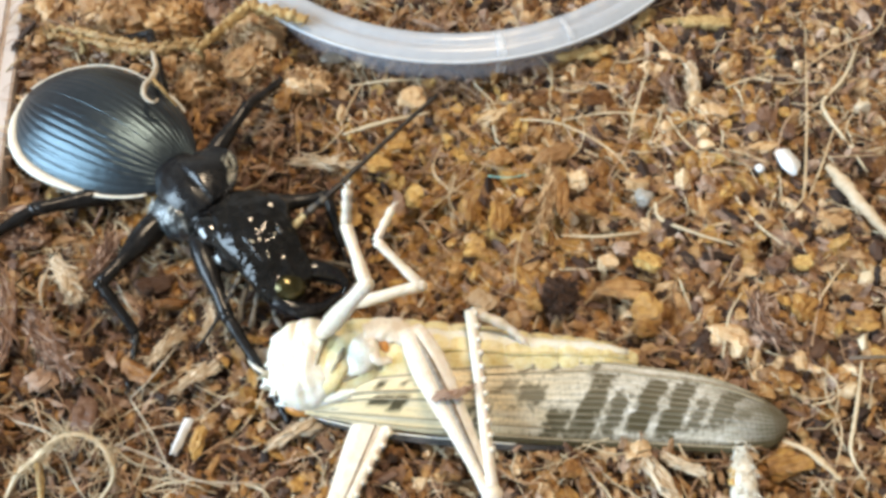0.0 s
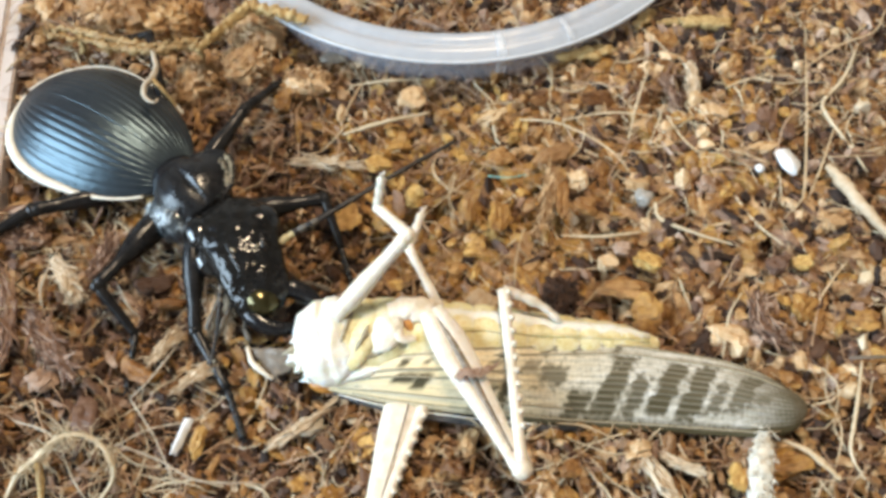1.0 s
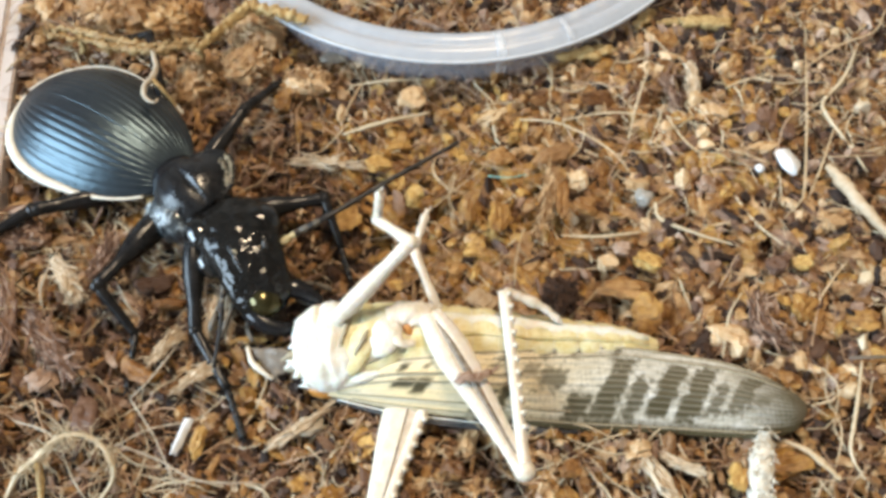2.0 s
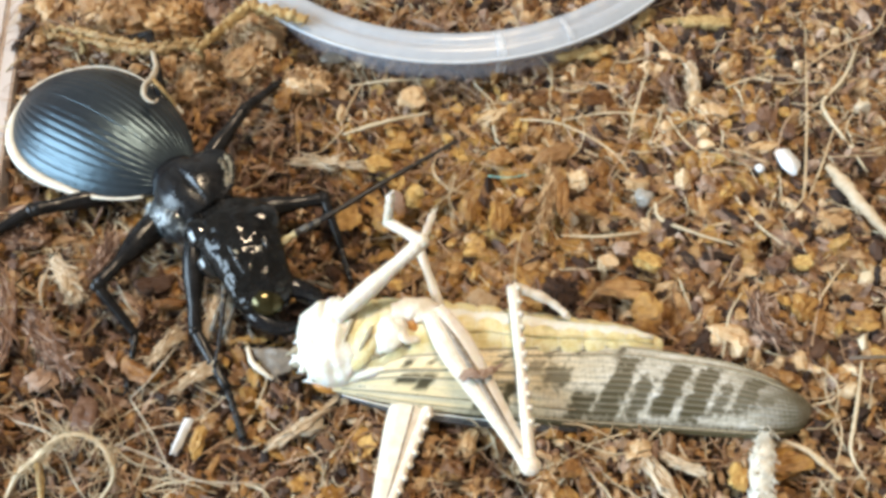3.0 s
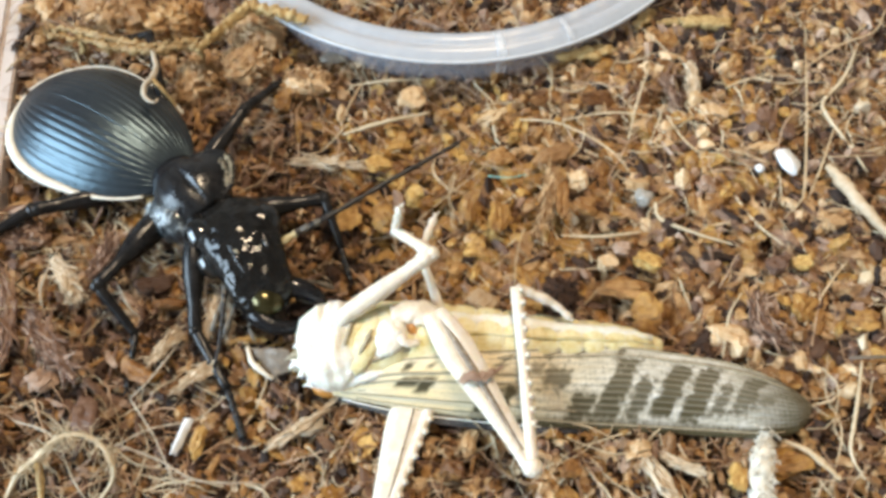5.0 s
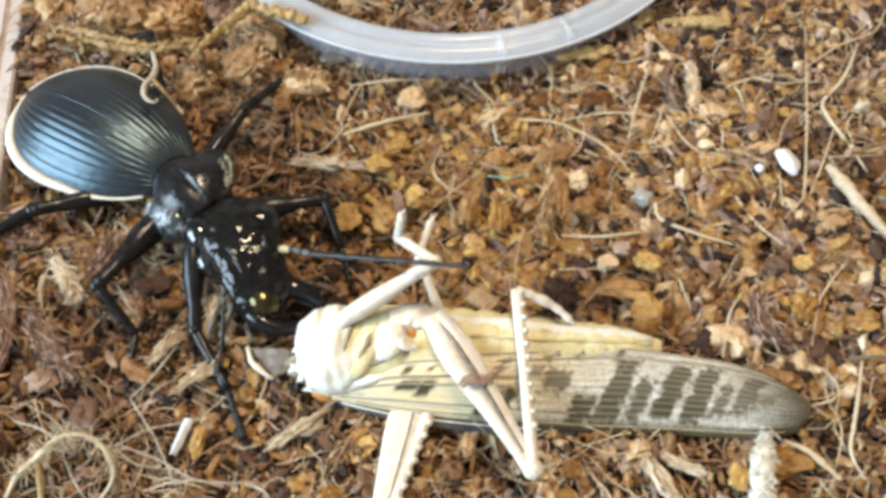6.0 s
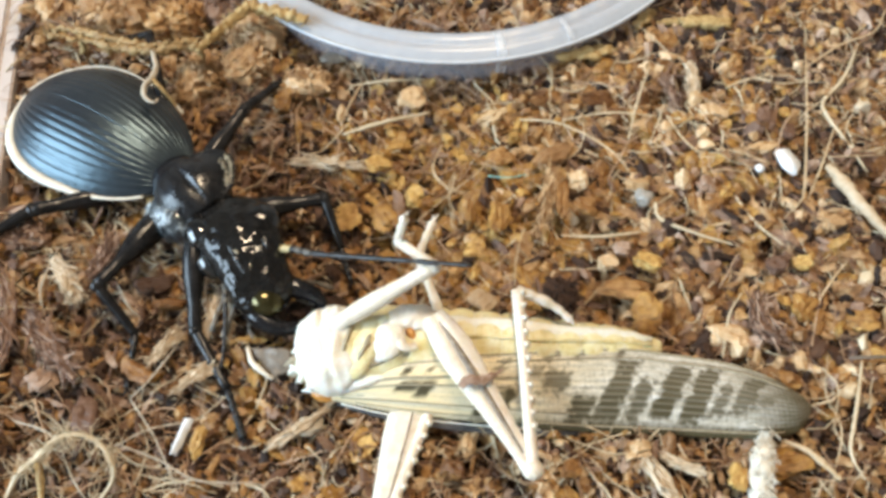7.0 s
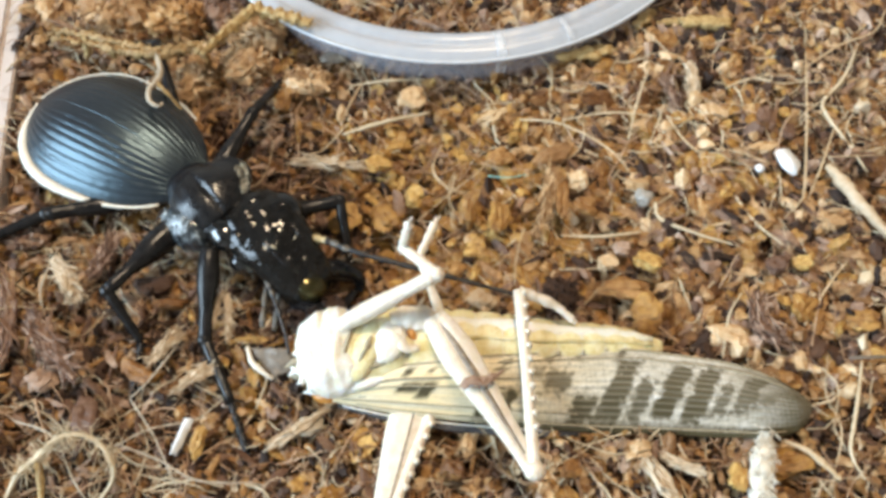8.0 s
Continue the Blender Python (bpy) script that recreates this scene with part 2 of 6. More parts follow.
see_through(PLASTIC, 0.45)
see_through(PLASTIC_THIN, 0.62)
see_through(PLASTIC_LIP, 0.25)
see_through(PLASTIC_GLINT, 0.72)
TUB = material("clear_tub_plastic", [(0.54, 0.46, 0.42), (0.61, 0.53, 0.49)], 30, 0.35, bump=0.03, fine=3)
FLAKE = material("grey_flake", [(0.11, 0.09, 0.07), (0.25, 0.21, 0.17)], 1.2, 0.35, bump=0.4, fine=0.3)
WALL = material("wall_paint", [(0.35, 0.335, 0.31), (0.42, 0.40, 0.375)], 300, 0.85, bump=0.1, fine=4)
WOOD = material("table_wood", [(0.32, 0.21, 0.13), (0.45, 0.31, 0.20)], 20, 0.5, bump=0.1, fine=2, stretch=(0.1, 1, 1))


# The room: plain walls that close the place, a window opening and a table.
def slab(name, low, high, mat, label):
    bm = bmesh.new()
    box(bm, low, high)
    return tagged(part(name, bm, mat, None, smooth=False), label, kind="structure")


LOW, HIGH, X0, X1, Y0, Y1 = -790, 1700, -1500, 1700, -1600, 1600
slab("floor", (X0 - 100, Y0 - 100, LOW - 60), (X1 + 100, Y1 + 100, LOW), WOOD, "plain wooden floor of the room")
slab("ceiling", (X0 - 100, Y0 - 100, HIGH), (X1 + 100, Y1 + 100, HIGH + 80), WALL, "plain off-white ceiling")
slab("wall_north", (X0 - 100, Y1, LOW), (X1 + 100, Y1 + 100, HIGH), WALL, "plain painted wall")
slab("wall_south", (X0 - 100, Y0 - 100, LOW), (X1 + 100, Y0, HIGH), WALL, "plain painted wall")
slab("wall_east", (X1, Y0, LOW), (X1 + 100, Y1, HIGH), WALL, "plain painted wall")


def wall_with_opening():
    bm = bmesh.new()
    box(bm, (X0 - 100, Y0, LOW), (X0, Y1, 100))
    box(bm, (X0 - 100, Y0, 1400), (X0, Y1, HIGH))
    box(bm, (X0 - 100, Y0, 100), (X0, -1000, 1400))
    box(bm, (X0 - 100, 700, 100), (X0, Y1, 1400))
    return tagged(part("wall_west", bm, WALL, None, smooth=False), "painted wall with a wide window opening", kind="structure")


wall_with_opening()


def table():
    t = thing("table", (0, 0, LOW), "plain wooden table under the plastic tub", "table")
    bm = bmesh.new()
    box(bm, (-420, -330, -70), (460, 340, -42))
    bmesh.ops.bevel(bm, geom=bm.edges[:], offset=3, segments=2, affect="EDGES")
    part("tabletop", bm, WOOD, t, smooth=False)
    for x in (-380, 380):
        for y in (-290, 260):
            bm = bmesh.new()
            box(bm, (x, y, LOW), (x + 45, y + 45, -70))
            part("leg", bm, WOOD, t, smooth=False)


table()


ASKEW = Matrix.Translation((-65.3, 0, 0)) @ Matrix.Rotation(radians(6.45), 4, "Z")


def wall_line(y):
    """Where the side wall of the tub stands."""
    return -65.3 - 0.113 * y


def tub():
    """Open plastic tub that holds the bedding, a little askew on the table."""
    t = thing("plastic_tub", (0, 0, -42), "open pale plastic tub filled with bark bedding", "tub")
    x0, x1, y0, y1, top = 0, 206, -120, 135, 3.4
    for low, high in (((x0 - 2.5, y0, -40), (x0, y1, top)), ((x1, y0, -40), (x1 + 2.5, y1, top)),
                      ((x0 - 2.5, y0 - 2.5, -40), (x1 + 2.5, y0, top)), ((x0 - 2.5, y1, -40), (x1 + 2.5, y1 + 2.5, top))):
        bm = bmesh.new()
        box(bm, low, high)
        bmesh.ops.bevel(bm, geom=bm.edges[:], offset=0.3, segments=2, affect="EDGES")
        bmesh.ops.transform(bm, matrix=ASKEW, verts=bm.verts)
        part("side_wall", bm, TUB, t, smooth=False)
    for low, high in (((x0 - 16, y0 - 16, top - 1.6), (x0 - 2.3, y1 + 16, top + 0.3)), ((x1 + 2.3, y0 - 16, top - 1.6), (x1 + 16, y1 + 16, top + 0.3)),
                      ((x0 - 2.4, y0 - 16, top - 1.6), (x1 + 2.4, y0 - 2.3, top + 0.3)), ((x0 - 2.4, y1 + 2.3, top - 1.6), (x1 + 2.4, y1 + 16, top + 0.3))):
        bm = bmesh.new()
        box(bm, low, high)
        bmesh.ops.bevel(bm, geom=bm.edges[:], offset=0.7, segments=2, affect="EDGES")
        bmesh.ops.transform(bm, matrix=ASKEW, verts=bm.verts)
        part("rim", bm, TUB, t, "flat rim of the tub", smooth=False)
    bm = bmesh.new()
    box(bm, (x0 - 2.5, y0 - 2.5, -42), (x1 + 2.5, y1 + 2.5, -40))
    bmesh.ops.transform(bm, matrix=ASKEW, verts=bm.verts)
    part("base", bm, TUB, t, smooth=False)


tub()


def ground_height(x, y):
    """Height of the bedding."""
    v = Vector((x, y, 0))
    h = 1.5 * noise.noise(v * 0.055) + 0.9 * noise.noise(v * 0.16 + Vector((7, 3, 0))) + 0.7 * noise.noise(v * 0.5)
    h += 2.2 * math.exp(-((x + 62) ** 2 + (y - 40) ** 2) / 240) + 1.2 * math.exp(-((x - 45) ** 2 + (y - 25) ** 2) / 900)
    h -= 2.0 * math.exp(-((x - 2) ** 2 + (y - 4) ** 2) / 260)
    h += 3.0 * math.exp(-((x - wall_line(y)) / 3.2) ** 2)
    h -= 2.6 * math.exp(-((x - 2) / 15) ** 2 - ((y - 28.5) / 4.5) ** 2)
    h -= 2.6 * max(0.0, noise.noise(v * 0.19 + Vector((4, 9, 0)))) * min(1.0, max(0.7, (-x - 8) / 20))
    return h - 1.2


def bedding():
    bm = bmesh.new()
    xs, ys = np.arange(0.3, 205.5, 1.0), np.arange(-119, 134.5, 1.0)
    flat = [[ASKEW @ Vector((x, y, 0)) for x in xs] for y in ys]
    rows = [[bm.verts.new((p.x, p.y, ground_height(p.x, p.y))) for p in row] for row in flat]
    for a, b in zip(rows, rows[1:]):
        for i in range(len(xs) - 1):
            bm.faces.new((a[i], a[i + 1], b[i + 1], b[i]))
    return tagged(part("ground", bm, SOIL), "brown crumbly coconut bark bedding", kind="structure")


GROUND = bedding()


def dish():
    """Round shallow dish, sunk in the bedding: a skirt, a broad sloping rim and a thin lip."""
    at = Vector((1.5, 78.4, 0))
    d = thing("plastic_dish", (at.x, at.y, -4), "milky translucent round plastic dish sunk in the bedding", "dish")

    def turned(name, profile, label="", mat=PLASTIC):
        bm = bmesh.new()
        n = 200
        rings = [[bm.verts.new((at.x + r * math.cos(2 * math.pi * k / n), at.y + r * math.sin(2 * math.pi * k / n), z)) for k in range(n)] for r, z in profile]
        for a, b in zip(rings, rings[1:] + rings[:1]):
            for k in range(n):
                bm.faces.new((a[k], a[(k + 1) % n], b[(k + 1) % n], b[k]))
        bmesh.ops.recalc_face_normals(bm, faces=bm.faces)
        return part(name, bm, mat, d, label)

    turned("skirt", [(46.60, 5.4), (46.20, -4), (45.40, -4), (45.70, 5.4)], "thin cloudy skirt", PLASTIC_THIN)
    turned("rim", [(42.10, 6.2), (42.40, 6.8), (43.00, 7.0), (44.20, 6.9), (44.60, 6.5), (45.00, 6.5), (45.40, 6.85), (46.20, 6.6), (47.40, 6.1), (47.80, 5.9), (47.70, 5.5), (45.80, 5.8), (44.80, 5.9), (43.60, 6.3), (42.50, 6.1)])
    turned("lip", [(47.62, 6.2), (47.98, 6.1), (48.05, 5.75), (47.75, 5.55), (47.55, 5.8)], "bright thin outer lip", PLASTIC_LIP)
    # pale bands across rim and skirt: a reflection laid on as thin strips
    for turn, wide in ((-80.2, 1.6), (-66.0, 1.0)):
        for profile in ([(43.0, 7.12), (44.2, 7.0), (45.4, 6.96), (46.4, 6.66), (47.5, 6.2)], [(46.72, 5.2), (46.55, 2.0), (46.40, -3.0)]):
            bm = bmesh.new()
            half = math.degrees(wide / 46) / 2
            rows = [[(at.x + r * math.cos(radians(turn + k)), at.y + r * math.sin(radians(turn + k)), z) for k in np.linspace(-half, half, 4)] for r, z in profile]
            sheet(bm, rows, 0.05)
            part("seam", bm, PLASTIC_GLINT, d, "faint pale reflection band")
    return d


dish()


# Limbs: three rigid pieces in a chain (thigh > shin, foot), each with its pivot at its joint.
JOINTED = {}


def limb(parent, name, joints, mats, thick, pieces=("shin", "foot"), spines=0, toes=5, flat=1.0, label=""):
    j = [Vector(p) for p in joints]
    bm = bmesh.new()
    mid = j[0].lerp(j[1], 0.45)
    rod(bm, [j[0], mid, j[1]], [thick[0] * 0.75, thick[0], thick[0] * 0.95, thick[1] * 1.05, thick[1] * 1.15], 14, 12, None if flat == 1.0 else [v * flat for v in (thick[0] * 0.75, thick[0], thick[0] * 0.95, thick[1] * 1.1)])
    thigh = part(name, bm, mats[0], parent, label, at=j[0])
    bm = bmesh.new()
    rod(bm, [j[1], j[1].lerp(j[2], 0.5), j[2]], [thick[1] * 0.9, thick[1], thick[1] * 0.8, thick[1] * 0.85, thick[2] * 1.2], 12, 10)
    ball(bm, j[1], [thick[1] * 1.2] * 3)
    along = (j[2] - j[1]).normalized()
    side = along.cross(Vector((0, 0, 1))).normalized()
    for k in range(spines):
        at = j[1].lerp(j[2], 0.25 + 0.73 * k / max(1, spines - 1))
        for s in (-1, 1):
            tip = at + side * s * thick[1] * 1.9 + along * thick[1] * 0.9
            rod(bm, [at + side * s * thick[1] * 0.5, tip], [thick[1] * 0.26, thick[1] * 0.05], 3, 5)
    shin = part(pieces[0], bm, mats[1], thigh, at=j[1])
    bm = bmesh.new()
    path = curve_points([j[2], j[2].lerp(j[3], 0.5), j[3]], 6 * toes + 1)
    sweep(bm, path, [thick[2] * (0.82, 0.9, 0.98, 1.04, 1.08, 1.0)[k % 6] * (1 if k < 6 * toes - 1 else 0.6) for k in range(6 * toes + 1)], None, 9)
    away = (j[3] - j[2]).normalized()
    for s in (-1, 1):
        rod(bm, [j[3] - away * 0.2, j[3] + away * 0.5 + side * s * 0.35, j[3] + away * 0.9 + side * s * 0.3 - Vector((0, 0, 0.3))], [thick[2] * 0.4, thick[2] * 0.25, 0.05], 5, 5)
    foot = part(pieces[1], bm, mats[2], thigh, at=j[2])
    JOINTED[thigh.name] = (thigh, shin, foot, j, parent)
    return thigh


def turn_between(a, b):
    return a.normalized().rotation_difference(b.normalized()).to_matrix().to_4x4()


def limb_poses(thigh, root, joints):
    """Poses of the three pieces that bring a limb from rest to these joints, while its thing is moved by root (in mm)."""
    _, _, _, j, parent = JOINTED[thigh.name]
    g = [root.inverted() @ Vector(p) for p in joints]
    r = [turn_between(j[k + 1] - j[k], g[k + 1] - g[k]) for k in range(3)]
    hip = Matrix.Translation((g[0] - PIVOT[parent.name]) * MM) @ r[0]
    back = r[0].inverted()
    shin = Matrix.Translation((j[1] - j[0]) * MM) @ back @ r[1]
    foot = Matrix.Translation(((j[1] - j[0]) + (back @ r[1]) @ (j[2] - j[1])) * MM) @ back @ r[2]
    return hip, shin, foot


def key_limb(thigh, rows):
    """rows: seconds, the move of the thing, four joints."""
    made = [(t, limb_poses(thigh, root, joints)) for t, root, joints in rows]
    for k, ob in enumerate(JOINTED[thigh.name][:3]):
        walk(ob, [(t, p[k]) for t, p in made])


def rest(thigh):
    return JOINTED[thigh.name][3]


# ---- the beetle ----
AXIS, ACROSS, TAIL = Vector((0.862, -0.507, 0)), Vector((0.507, 0.862, 0)), Vector((-65.1, 25.7, 0))
BEETLE = thing("ground_beetle", (-48, 15, 0), "glossy black ground beetle with white-edged ribbed wing cases biting a locust", "beetle")


def elytra():
    long, half, rim, dome = 31.4, 11.9, 4.3, 5.8

    def width(u):
        return half * max(0.0, 1 - abs(2 * u - 1) ** 2.45) ** (1 / 1.6) * (1.04 - 0.26 * u)

    def at(u, s, lift=0.0, out=0.0):
        w = width(u)
        high = dome * max(0.0, 1 - abs(2 * u - 1.0) ** 2.1) ** 0.85
        z = rim + high * (1 - abs(s) ** 2.3)
        return TAIL + AXIS * (long * u) + ACROSS * ((w + out) * s) + Vector((0, 0, z + lift))

    for side in (-1, 1):
        bm = bmesh.new()
        nu, nv, ribs = 72, 72, 9
        top = []
        for i in range(nu + 1):
            u = 0.5 - 0.5 * math.cos(math.pi * (0.006 + 0.988 * i / nu))
            row = []
            for j in range(nv + 1):
                s = j / nv
                fade = min(1, 6 * u) * min(1, 10 * (1 - u)) * min(1, 7 * (1 - s)) * min(1, 4 * s) * (0.55 + 0.45 * s)
                row.append(at(u, side * (0.0005 + 0.97 * s), 0.17 * (abs(math.sin(math.pi * ribs * s)) ** 0.8 - 0.6) * fade + 0.05 * noise.noise(Vector((u * 30, s * 20, side)))))
            top.append(row if side > 0 else row[::-1])
        sheet(bm, top, 0.5)
        for e in bm.edges:
            e.smooth = len(e.link_faces) < 2 or e.calc_face_angle() < 0.9
        case = part("elytron", bm, MATT, BEETLE, "black ribbed wing case with a soft sheen")
        bm = bmesh.new()
        us = [0.5 - 0.5 * math.cos(math.pi * (0.01 + (0.78 if side < 0 else 0.66) * i / 60)) for i in range(61)]
        path = [at(u, side * 0.985, 0.0 if side < 0 else 0.25, 0.30) for u in us]
        grow = [(0.85 * smooth_step((0.80 - u) / 0.4) * smooth_step(u / 0.10 + 0.1) if side < 0 else -0.12) * (0.55 + 0.45 * math.sin(math.pi * min(1, 0.25 + u))) for u in us]
        sweep(bm, path, [0.25 + 0.7 * g for g in grow], [0.2 + 0.35 * g for g in grow], 10, wobble=0.1)
        part("margin", bm, WHITE, case, "white border of the wing case")
    bm = bmesh.new()
    sweep(bm, [TAIL + AXIS * (long * u) + Vector((0, 0, 3.6)) for u in np.linspace(0.02, 1.0, 16)], [max(0.5, 0.93 * width(u)) for u in np.linspace(0.02, 1.0, 16)], [0.5] + [2.4] * 14 + [1.8], 20)
    part("abdomen", bm, BLACK, BEETLE)


elytra()


def shield():
    """Pronotum: heart-shaped shield with a furrow, raised borders and pale hair spots."""
    back, front = Vector((-38.6, 8.2, 8.6)), Vector((-32.8, 1.7, 8.4))
    along = (front - back)
    long = along.length
    along.normalize()
    across = Vector((-along.y, along.x, 0))
    bm = bmesh.new()
    top = []
    for i in range(33):
        u = i / 32
        w = 6.7 * (0.66 + 0.50 * math.sin(math.pi * min(1, 0.12 + 0.80 * u)) ** 1.3 - 0.16 * u) * min(1, (0.35 + 8 * u) ** 0.5) * min(1, (0.3 + 9 * (1 - u)) ** 0.5)
        row = []
        for k in range(41):
            s = -1 + k / 20
            z = (2.5 if s > 0 else 3.0) * (1 - abs(s) ** (2.2 if s > 0 else 3.0)) * math.sin(math.pi * (0.16 + 0.7 * u)) - (0 if s > 0 else 0.9 * math.sin(math.pi * (0.16 + 0.7 * u))) + (0.75 if s > 0 else 0.12) * max(0, abs(s) - 0.78) / 0.22 - 0.34 * math.exp(-(s / 0.07) ** 2) * math.sin(math.pi * u)
            z -= 0.25 * math.exp(-((abs(s) - 0.55) / 0.15) ** 2 - ((u - 0.2) / 0.2) ** 2)
            z += 0.06 * noise.noise(Vector((u * 5, s * 4, 2)))
            row.append(back + along * long * u + across * w * s * (1.0 if s > 0 else 0.74) + Vector((0, 0, z)))
        top.append(row)
    sheet(bm, top, 0.9)
    p = part("pronotum", bm, SATIN, BEETLE, "glossy black heart-shaped shield")
    skin = BVHTree.FromPolygons([q for row in top for q in row], [(41 * i + k, 41 * i + k + 1, 41 * i + k + 42, 41 * i + k + 41) for i in range(32) for k in range(40)])
    bm = bmesh.new()
    sweep(bm, [back + along * long * u + Vector((0, 0, -2.2)) for u in np.linspace(-0.25, 1.1, 10)], spread([3.2, 4.6, 5.4, 4.8, 3.4], 10), spread([2.2, 2.8, 2.8, 2.4], 10), 16)
    part("chest", bm, BLACK, BEETLE)
    bm = bmesh.new()
    for v in ball(bm, (-38.4, 2.0, 5.3), (4.3, 3.4, 3.5), (0, 0, -40), cuts=4):
        v.co += Vector((0.3, 0.3, 0.2)) * noise.noise(Vector((v.co.x * 1.6, v.co.y * 1.6, v.co.z * 0.5)))
    part("side_plate", bm, FLANK, BEETLE, "shining side plate below the shield")
    # The near side's silvery hairs also carry the window's glare in their colour.
    for s, u0, u1 in ((-1, 0.05, 0.55), (1, 0.30, 0.92)):
        bm = bmesh.new()
        rng = random.Random(5 + s)
        for k in range(420 if s < 0 else 500):
            u = rng.uniform(u0, u1)
            w = 6.7 * (0.66 + 0.50 * math.sin(math.pi * min(1, 0.12 + 0.80 * u)) ** 1.3 - 0.16 * u)
            reach = rng.uniform(0.93, 1.0) if s < 0 else 0.72 + 0.24 * rng.random() ** 0.6
            if s > 0 and abs(u - 0.62) < 0.24 and 0.78 < reach < 0.88 and rng.random() < 0.75:
                continue
            a = skin.ray_cast(back + along * long * u + across * s * w * reach * (0.97 if s > 0 else 0.71) + Vector((0, 0, 20)), Vector((0, 0, -1)))[0]
            if a is None or noise.noise(Vector((a.x * 1.9, a.y * 1.9, a.z * 0.6)) if s < 0 else a * 0.7) < (-0.02 if s < 0 else -0.12):
                continue
            if s < 0 and reach > 0.86:
                out = rng.uniform(0.5, 1.1)
                a += across * s * 2.3 * out
                a.z -= 3.4 * out ** 1.5
            b = a + across * s * rng.uniform(0.2, 0.7) + along * rng.uniform(-0.5, 0.3) + Vector((0, 0, 0.12 - (0.35 if s > 0 else 0.9) * (reach > 0.8)))
            rod(bm, [a, b], [0.09 if s < 0 else 0.06, 0.04], 2, 3)
        tagged(part("hair_patch", bm, SILVER if s < 0 else HAIR, p, "patch of short pale hairs"), kind="stuff")


shield()

NECK = Vector((-32.0, 1.4, 7.0))


def head():
    path = [Vector(p) for p in ((-31.3, 2.6, 6.6), (-29.4, -0.4, 7.2), (-27.4, -4.2, 7.4), (-25.6, -7.8, 6.8), (-24.1, -10.8, 5.6), (-23.2, -12.5, 4.2))]
    bm = bmesh.new()
    rings = rod(bm, path, [3.4, 4.9, 5.8, 5.6, 5.0, 4.5, 4.3, 3.8, 2.2], 96, 84, high=[2.2, 2.9, 3.2, 3.1, 2.8, 2.4, 2.0, 1.3, 0.6])
    for i, ring in enumerate(rings):
        for v in ring:
            v.co += Vector((0, 0, 0.40 * noise.noise(v.co * 0.5) + 0.28 * abs(noise.noise(v.co * 0.9)) + 0.10 * noise.noise(v.co * 1.9) + 0.03 * noise.noise(v.co * 4.5)))
    h = part("head", bm, HEAD_BLACK, BEETLE, "glossy black head with a dented brow", at=NECK)
    for p in ((-33.9, -1.8, 7.4), (-24.9, 0.1, 7.6)):
        bm = bmesh.new()
        ball(bm, p, (2.2, 2.9, 2.1), (0, 0, 25), cuts=4)
        part("eye", bm, EYE, h, "round dark shining eye")
    bm = bmesh.new()
    rod(bm, ((-32.8, -4.6, 6.8), (-32.2, -6.1, 6.4), (-31.2, -7.8, 5.8)), [1.0, 1.9, 1.7, 0.8], 18, 18)
    part("cheek", bm, EYE, h)
    bm = bmesh.new()
    ball(bm, (-24.1, -11.2, 5.7), (2.7, 2.4, 1.9), (-20, 10, -35), cuts=4)
    part("labrum", bm, LABRUM_BLACK, h, "smooth bulging upper lip with a golden gloss")
    # Pale specks: debris, and the lamp's small glints put into colour.
    rng = random.Random(4)
    for at in ((-26.1, -2.6, 10.2), (-24.7, -5.6, 10.2), (-27.8, -6.5, 10.5), (-31.8, -1.3, 9.0), (-22.0, -8.4, 6.6)):
        bm = bmesh.new()
        ball(bm, at, (rng.uniform(0.3, 0.5), rng.uniform(0.15, 0.25), 0.12), (0, 0, rng.uniform(0, 180)), cuts=2)
        part("speck", bm, HAIR, h, "small pale speck on the head")
    for s, pts in ((1, ((-30.6, -1.7, 9.0), (-28.4, -6.0, 9.7), (-26.3, -9.4, 8.8))), (-1, ((-26.1, -0.0, 9.0), (-24.4, -4.0, 9.5), (-23.2, -7.4, 8.4)))):
        bm = bmesh.new()
        rod(bm, pts, [0.3, 0.55, 0.5, 0.25], 16, 8, wobble=0.3)
        part("brow_ridge", bm, SATIN, h)
    for pts in (((-26.8, -10.5, 4.6), (-25.6, -12.8, 4.4), (-23.2, -14.4, 4.0), (-20.2, -14.4, 3.4), (-17.8, -12.5, 2.8), (-16.7, -11.2, 2.6)), ((-21.8, -8.9, 5.0), (-19.7, -9.2, 4.8), (-17.5, -10.1, 4.2), (-16.4, -11.4, 3.4), (-17.0, -12.7, 2.8))):
        bm = bmesh.new()
        rod(bm, pts, [1.5, 1.5, 1.25, 0.9, 0.5, 0.12], 24, 12)
        part("mandible", bm, BLACK, h, "curved pointed black jaw", at=pts[0])
    for pts in (((-29.7, -9.6, 5.0), (-30.7, -12.5, 4.6), (-31.5, -15.1, 3.6)), ((-28.0, -10.2, 4.8), (-29.0, -13.0, 4.2), (-30.0, -15.8, 3.2)), ((-26.0, -11.7, 3.6), (-26.7, -14.1, 2.8), (-25.7, -15.9, 2.0)), ((-20.8, -7.8, 4.2), (-17.8, -7.4, 3.4), (-15.4, -8.0, 2.6)), ((-21.1, -9.4, 3.8), (-18.8, -10.5, 3.2), (-16.7, -10.0, 2.6))):
        bm = bmesh.new()
        a, b, c = (Vector(p) for p in pts)
        rod(bm, [a, b], [0.3, 0.42, 0.3], 6, 8)
        rod(bm, [b, c], [0.25, 0.4, 0.5, 0.3], 6, 8)
        part("palp", bm, DUSTY_SHEEN, h, "dusty grey mouth feeler", at=a)
    return h


HEAD = head()


